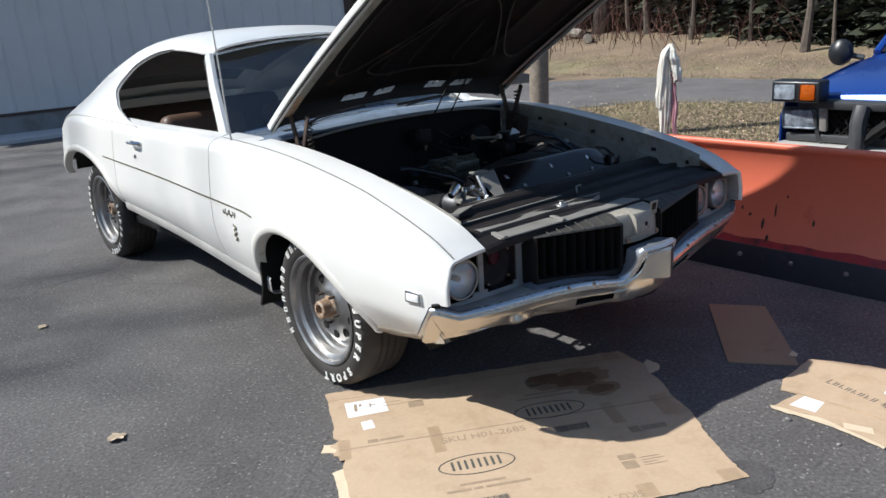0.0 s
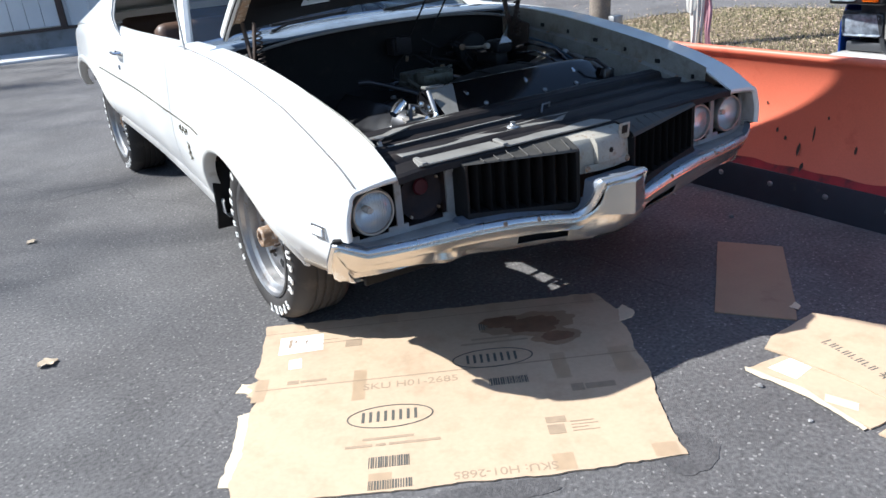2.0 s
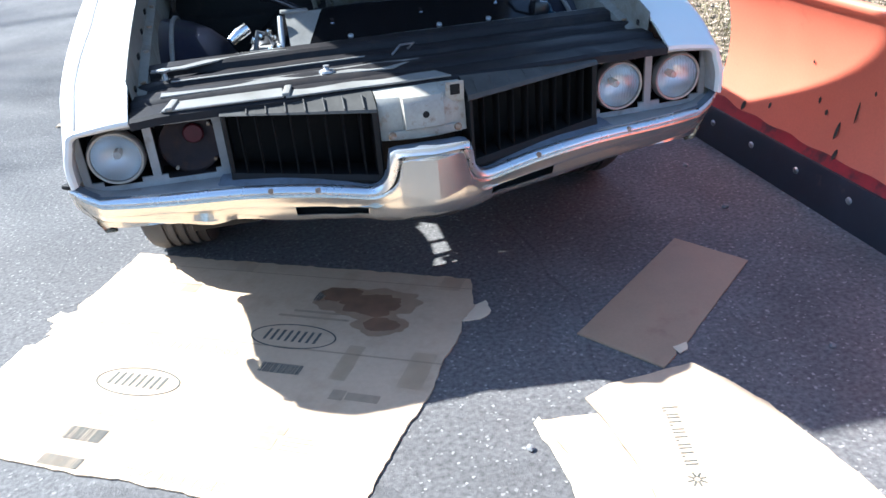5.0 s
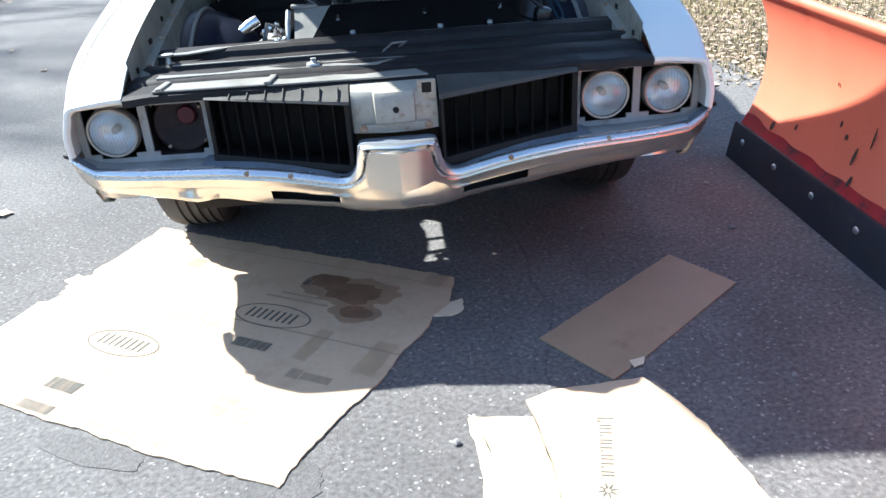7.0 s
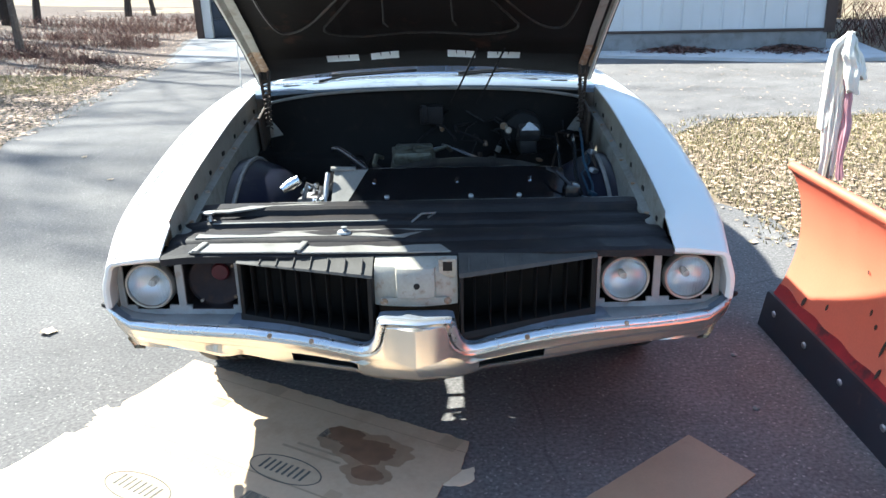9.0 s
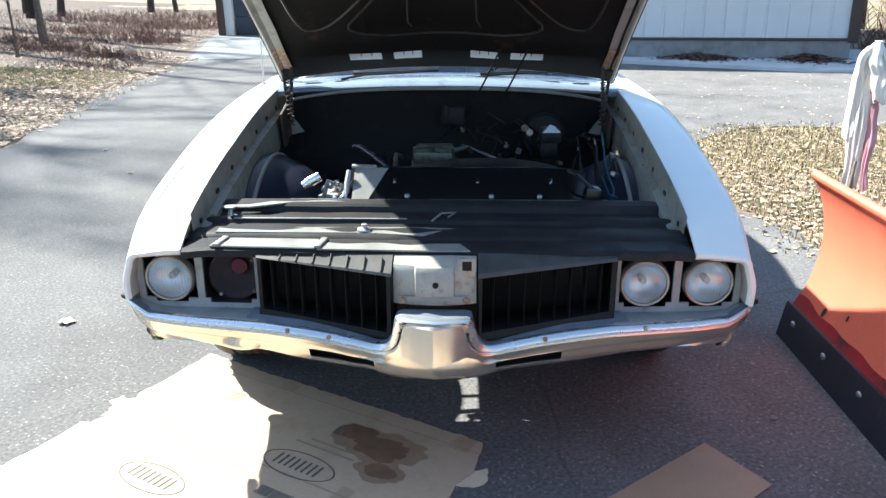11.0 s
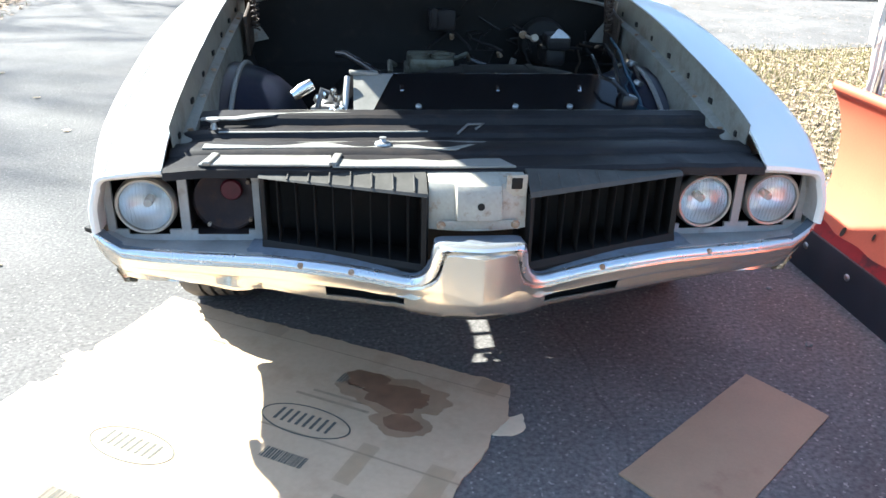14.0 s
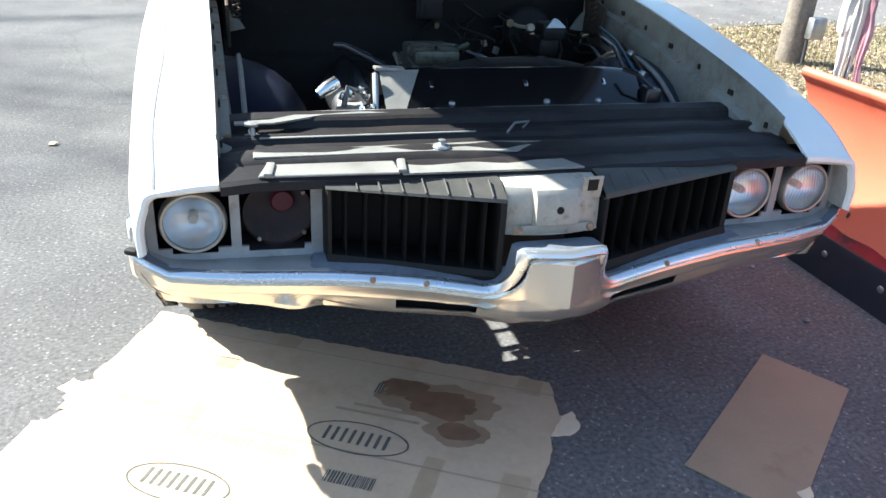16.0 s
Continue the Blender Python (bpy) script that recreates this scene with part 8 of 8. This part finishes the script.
for y in (0.30, -0.30):
    b = bmesh.new()
    tube(b, [(-0.06, y, 0.35), (-0.07, y, 0.72), (-0.03, y, 0.80)], 0.045, 10)
    part("plow_mount", b, PLASTIC, truck, "dark grey plow mount post")
for s in (-1, 1):
    b = bmesh.new()
    tube(b, [(-0.06, s * 0.5, 0.42), (-0.05, s * 0.15, 0.72)], 0.03, 8)
    part("plow_lift_arm", b, BLACK, truck)
b = bmesh.new()
loft(b, [[Vector((x, y, z)) for y in (-0.62, 0.62)] for x, z in ((1.75, 1.40), (1.95, 1.45), (2.30, 1.44), (2.38, 1.36))])
thicken(b, -0.03)
part("cab_roof", b, TRUCKBLUE, truck)
for s in (-1, 1):
    for foot_, head_, r_ in (((1.22, s * 0.74, 0.985), (1.75, s * 0.63, 1.41), 0.03), ((2.36, s * 0.74, 0.97), (2.36, s * 0.64, 1.38), 0.04)):
        b = bmesh.new()
        tube(b, [foot_, head_], r_, 8)
        part("pillar", b, TRUCKBLUE, truck)
    b = bmesh.new()
    loft(b, [[Vector((1.28, s * 0.745, 0.975)), Vector((2.33, s * 0.745, 0.975))], [Vector((1.76, s * 0.64, 1.39)), Vector((2.33, s * 0.64, 1.39))]])
    thicken(b, 0.004)
    part("side_window", b, GLOSSBLACK, truck)
b = bmesh.new()
loft(b, [[Vector((1.22 + 0.53 * v, (0.72 - 0.11 * v) * u, 0.99 + 0.41 * v)) for u in np.linspace(-1, 1, 6)] for v in (0, 1)])
thicken(b, 0.005)
part("windscreen", b, GLOSSBLACK, truck, "dark windscreen")
b = bmesh.new()
box(b, (2.39, 0, 0.70), (0.05, 1.55, 1.25), bev=0.01)
box(b, (3.45, 0, 0.50), (2.1, 1.55, 0.08), bev=0.01)
box(b, (4.49, 0, 0.68), (0.05, 1.6, 0.52), bev=0.01)
box(b, (2.2, 0, 0.36), (4.2, 0.8, 0.14), bev=0.02)
part("bed", b, TRUCKBLUE, truck)

# ---- small loose things ----
for k, (x, y, r) in enumerate(((0.08, -0.86, 0.018), (0.065, -0.46, 0.010), (1.14, 0.5, 0.012), (-0.55, -0.62, 0.006), (0.02, -0.66, 0.007), (0.95, -0.35, 0.008), (-1.9, 0.2, 0.006), (1.2, 0.9, 0.010))):
    b = bmesh.new()
    bmesh.ops.create_icosphere(b, subdivisions=2, radius=r)
    for v in b.verts:
        v.co *= 1 + 0.35 * noise.noise(v.co * (1.6 / r) + Vector((k, 0, 0)))
        v.co.z *= 0.65
    st = tagged(part("pebble", b, STONE), "small grey-brown pebble on asphalt", "stone", "loose pebbles")
    st.location = (x, y, r * 0.55)


def dry_leaf(x, y, s, rot, seed):
    b_ = bmesh.new()
    n = 9
    rows_ = []
    for i in range(n):
        f = i / (n - 1)
        w = s * 0.42 * math.sin(math.pi * min(0.98, f * 0.9 + 0.06)) * (1 + 0.3 * math.sin(f * 14 + seed))
        rows_.append([Vector((s * (f - 0.5), w * u, 0.004 + 0.10 * s * abs(u) + 0.05 * s * math.sin(f * 5 + seed))) for u in (-1, -0.5, 0, 0.5, 1)])
    loft(b_, rows_)
    thicken(b_, 0.0008)
    ob = tagged(part("dry_leaf", b_, DRYLEAF), "curled tan dry leaf on asphalt", "leaf", "dry leaves on the driveway")
    ob.matrix_basis = pose(x, y, 0.001, 0, 0, rot)
    return ob


for k, (x, y) in enumerate(((-1.73, 1.33), (-2.6, 4.2), (-3.2, 5.1), (-2.1, 3.3), (-3.6, 2.2), (-1.6, 2.9), (1.75, 2.2), (1.5, -0.9), (-2.9, 0.8))):
    dry_leaf(x, y, 0.075 if k == 0 else 0.055, 40 * k + 10, k * 1.3)
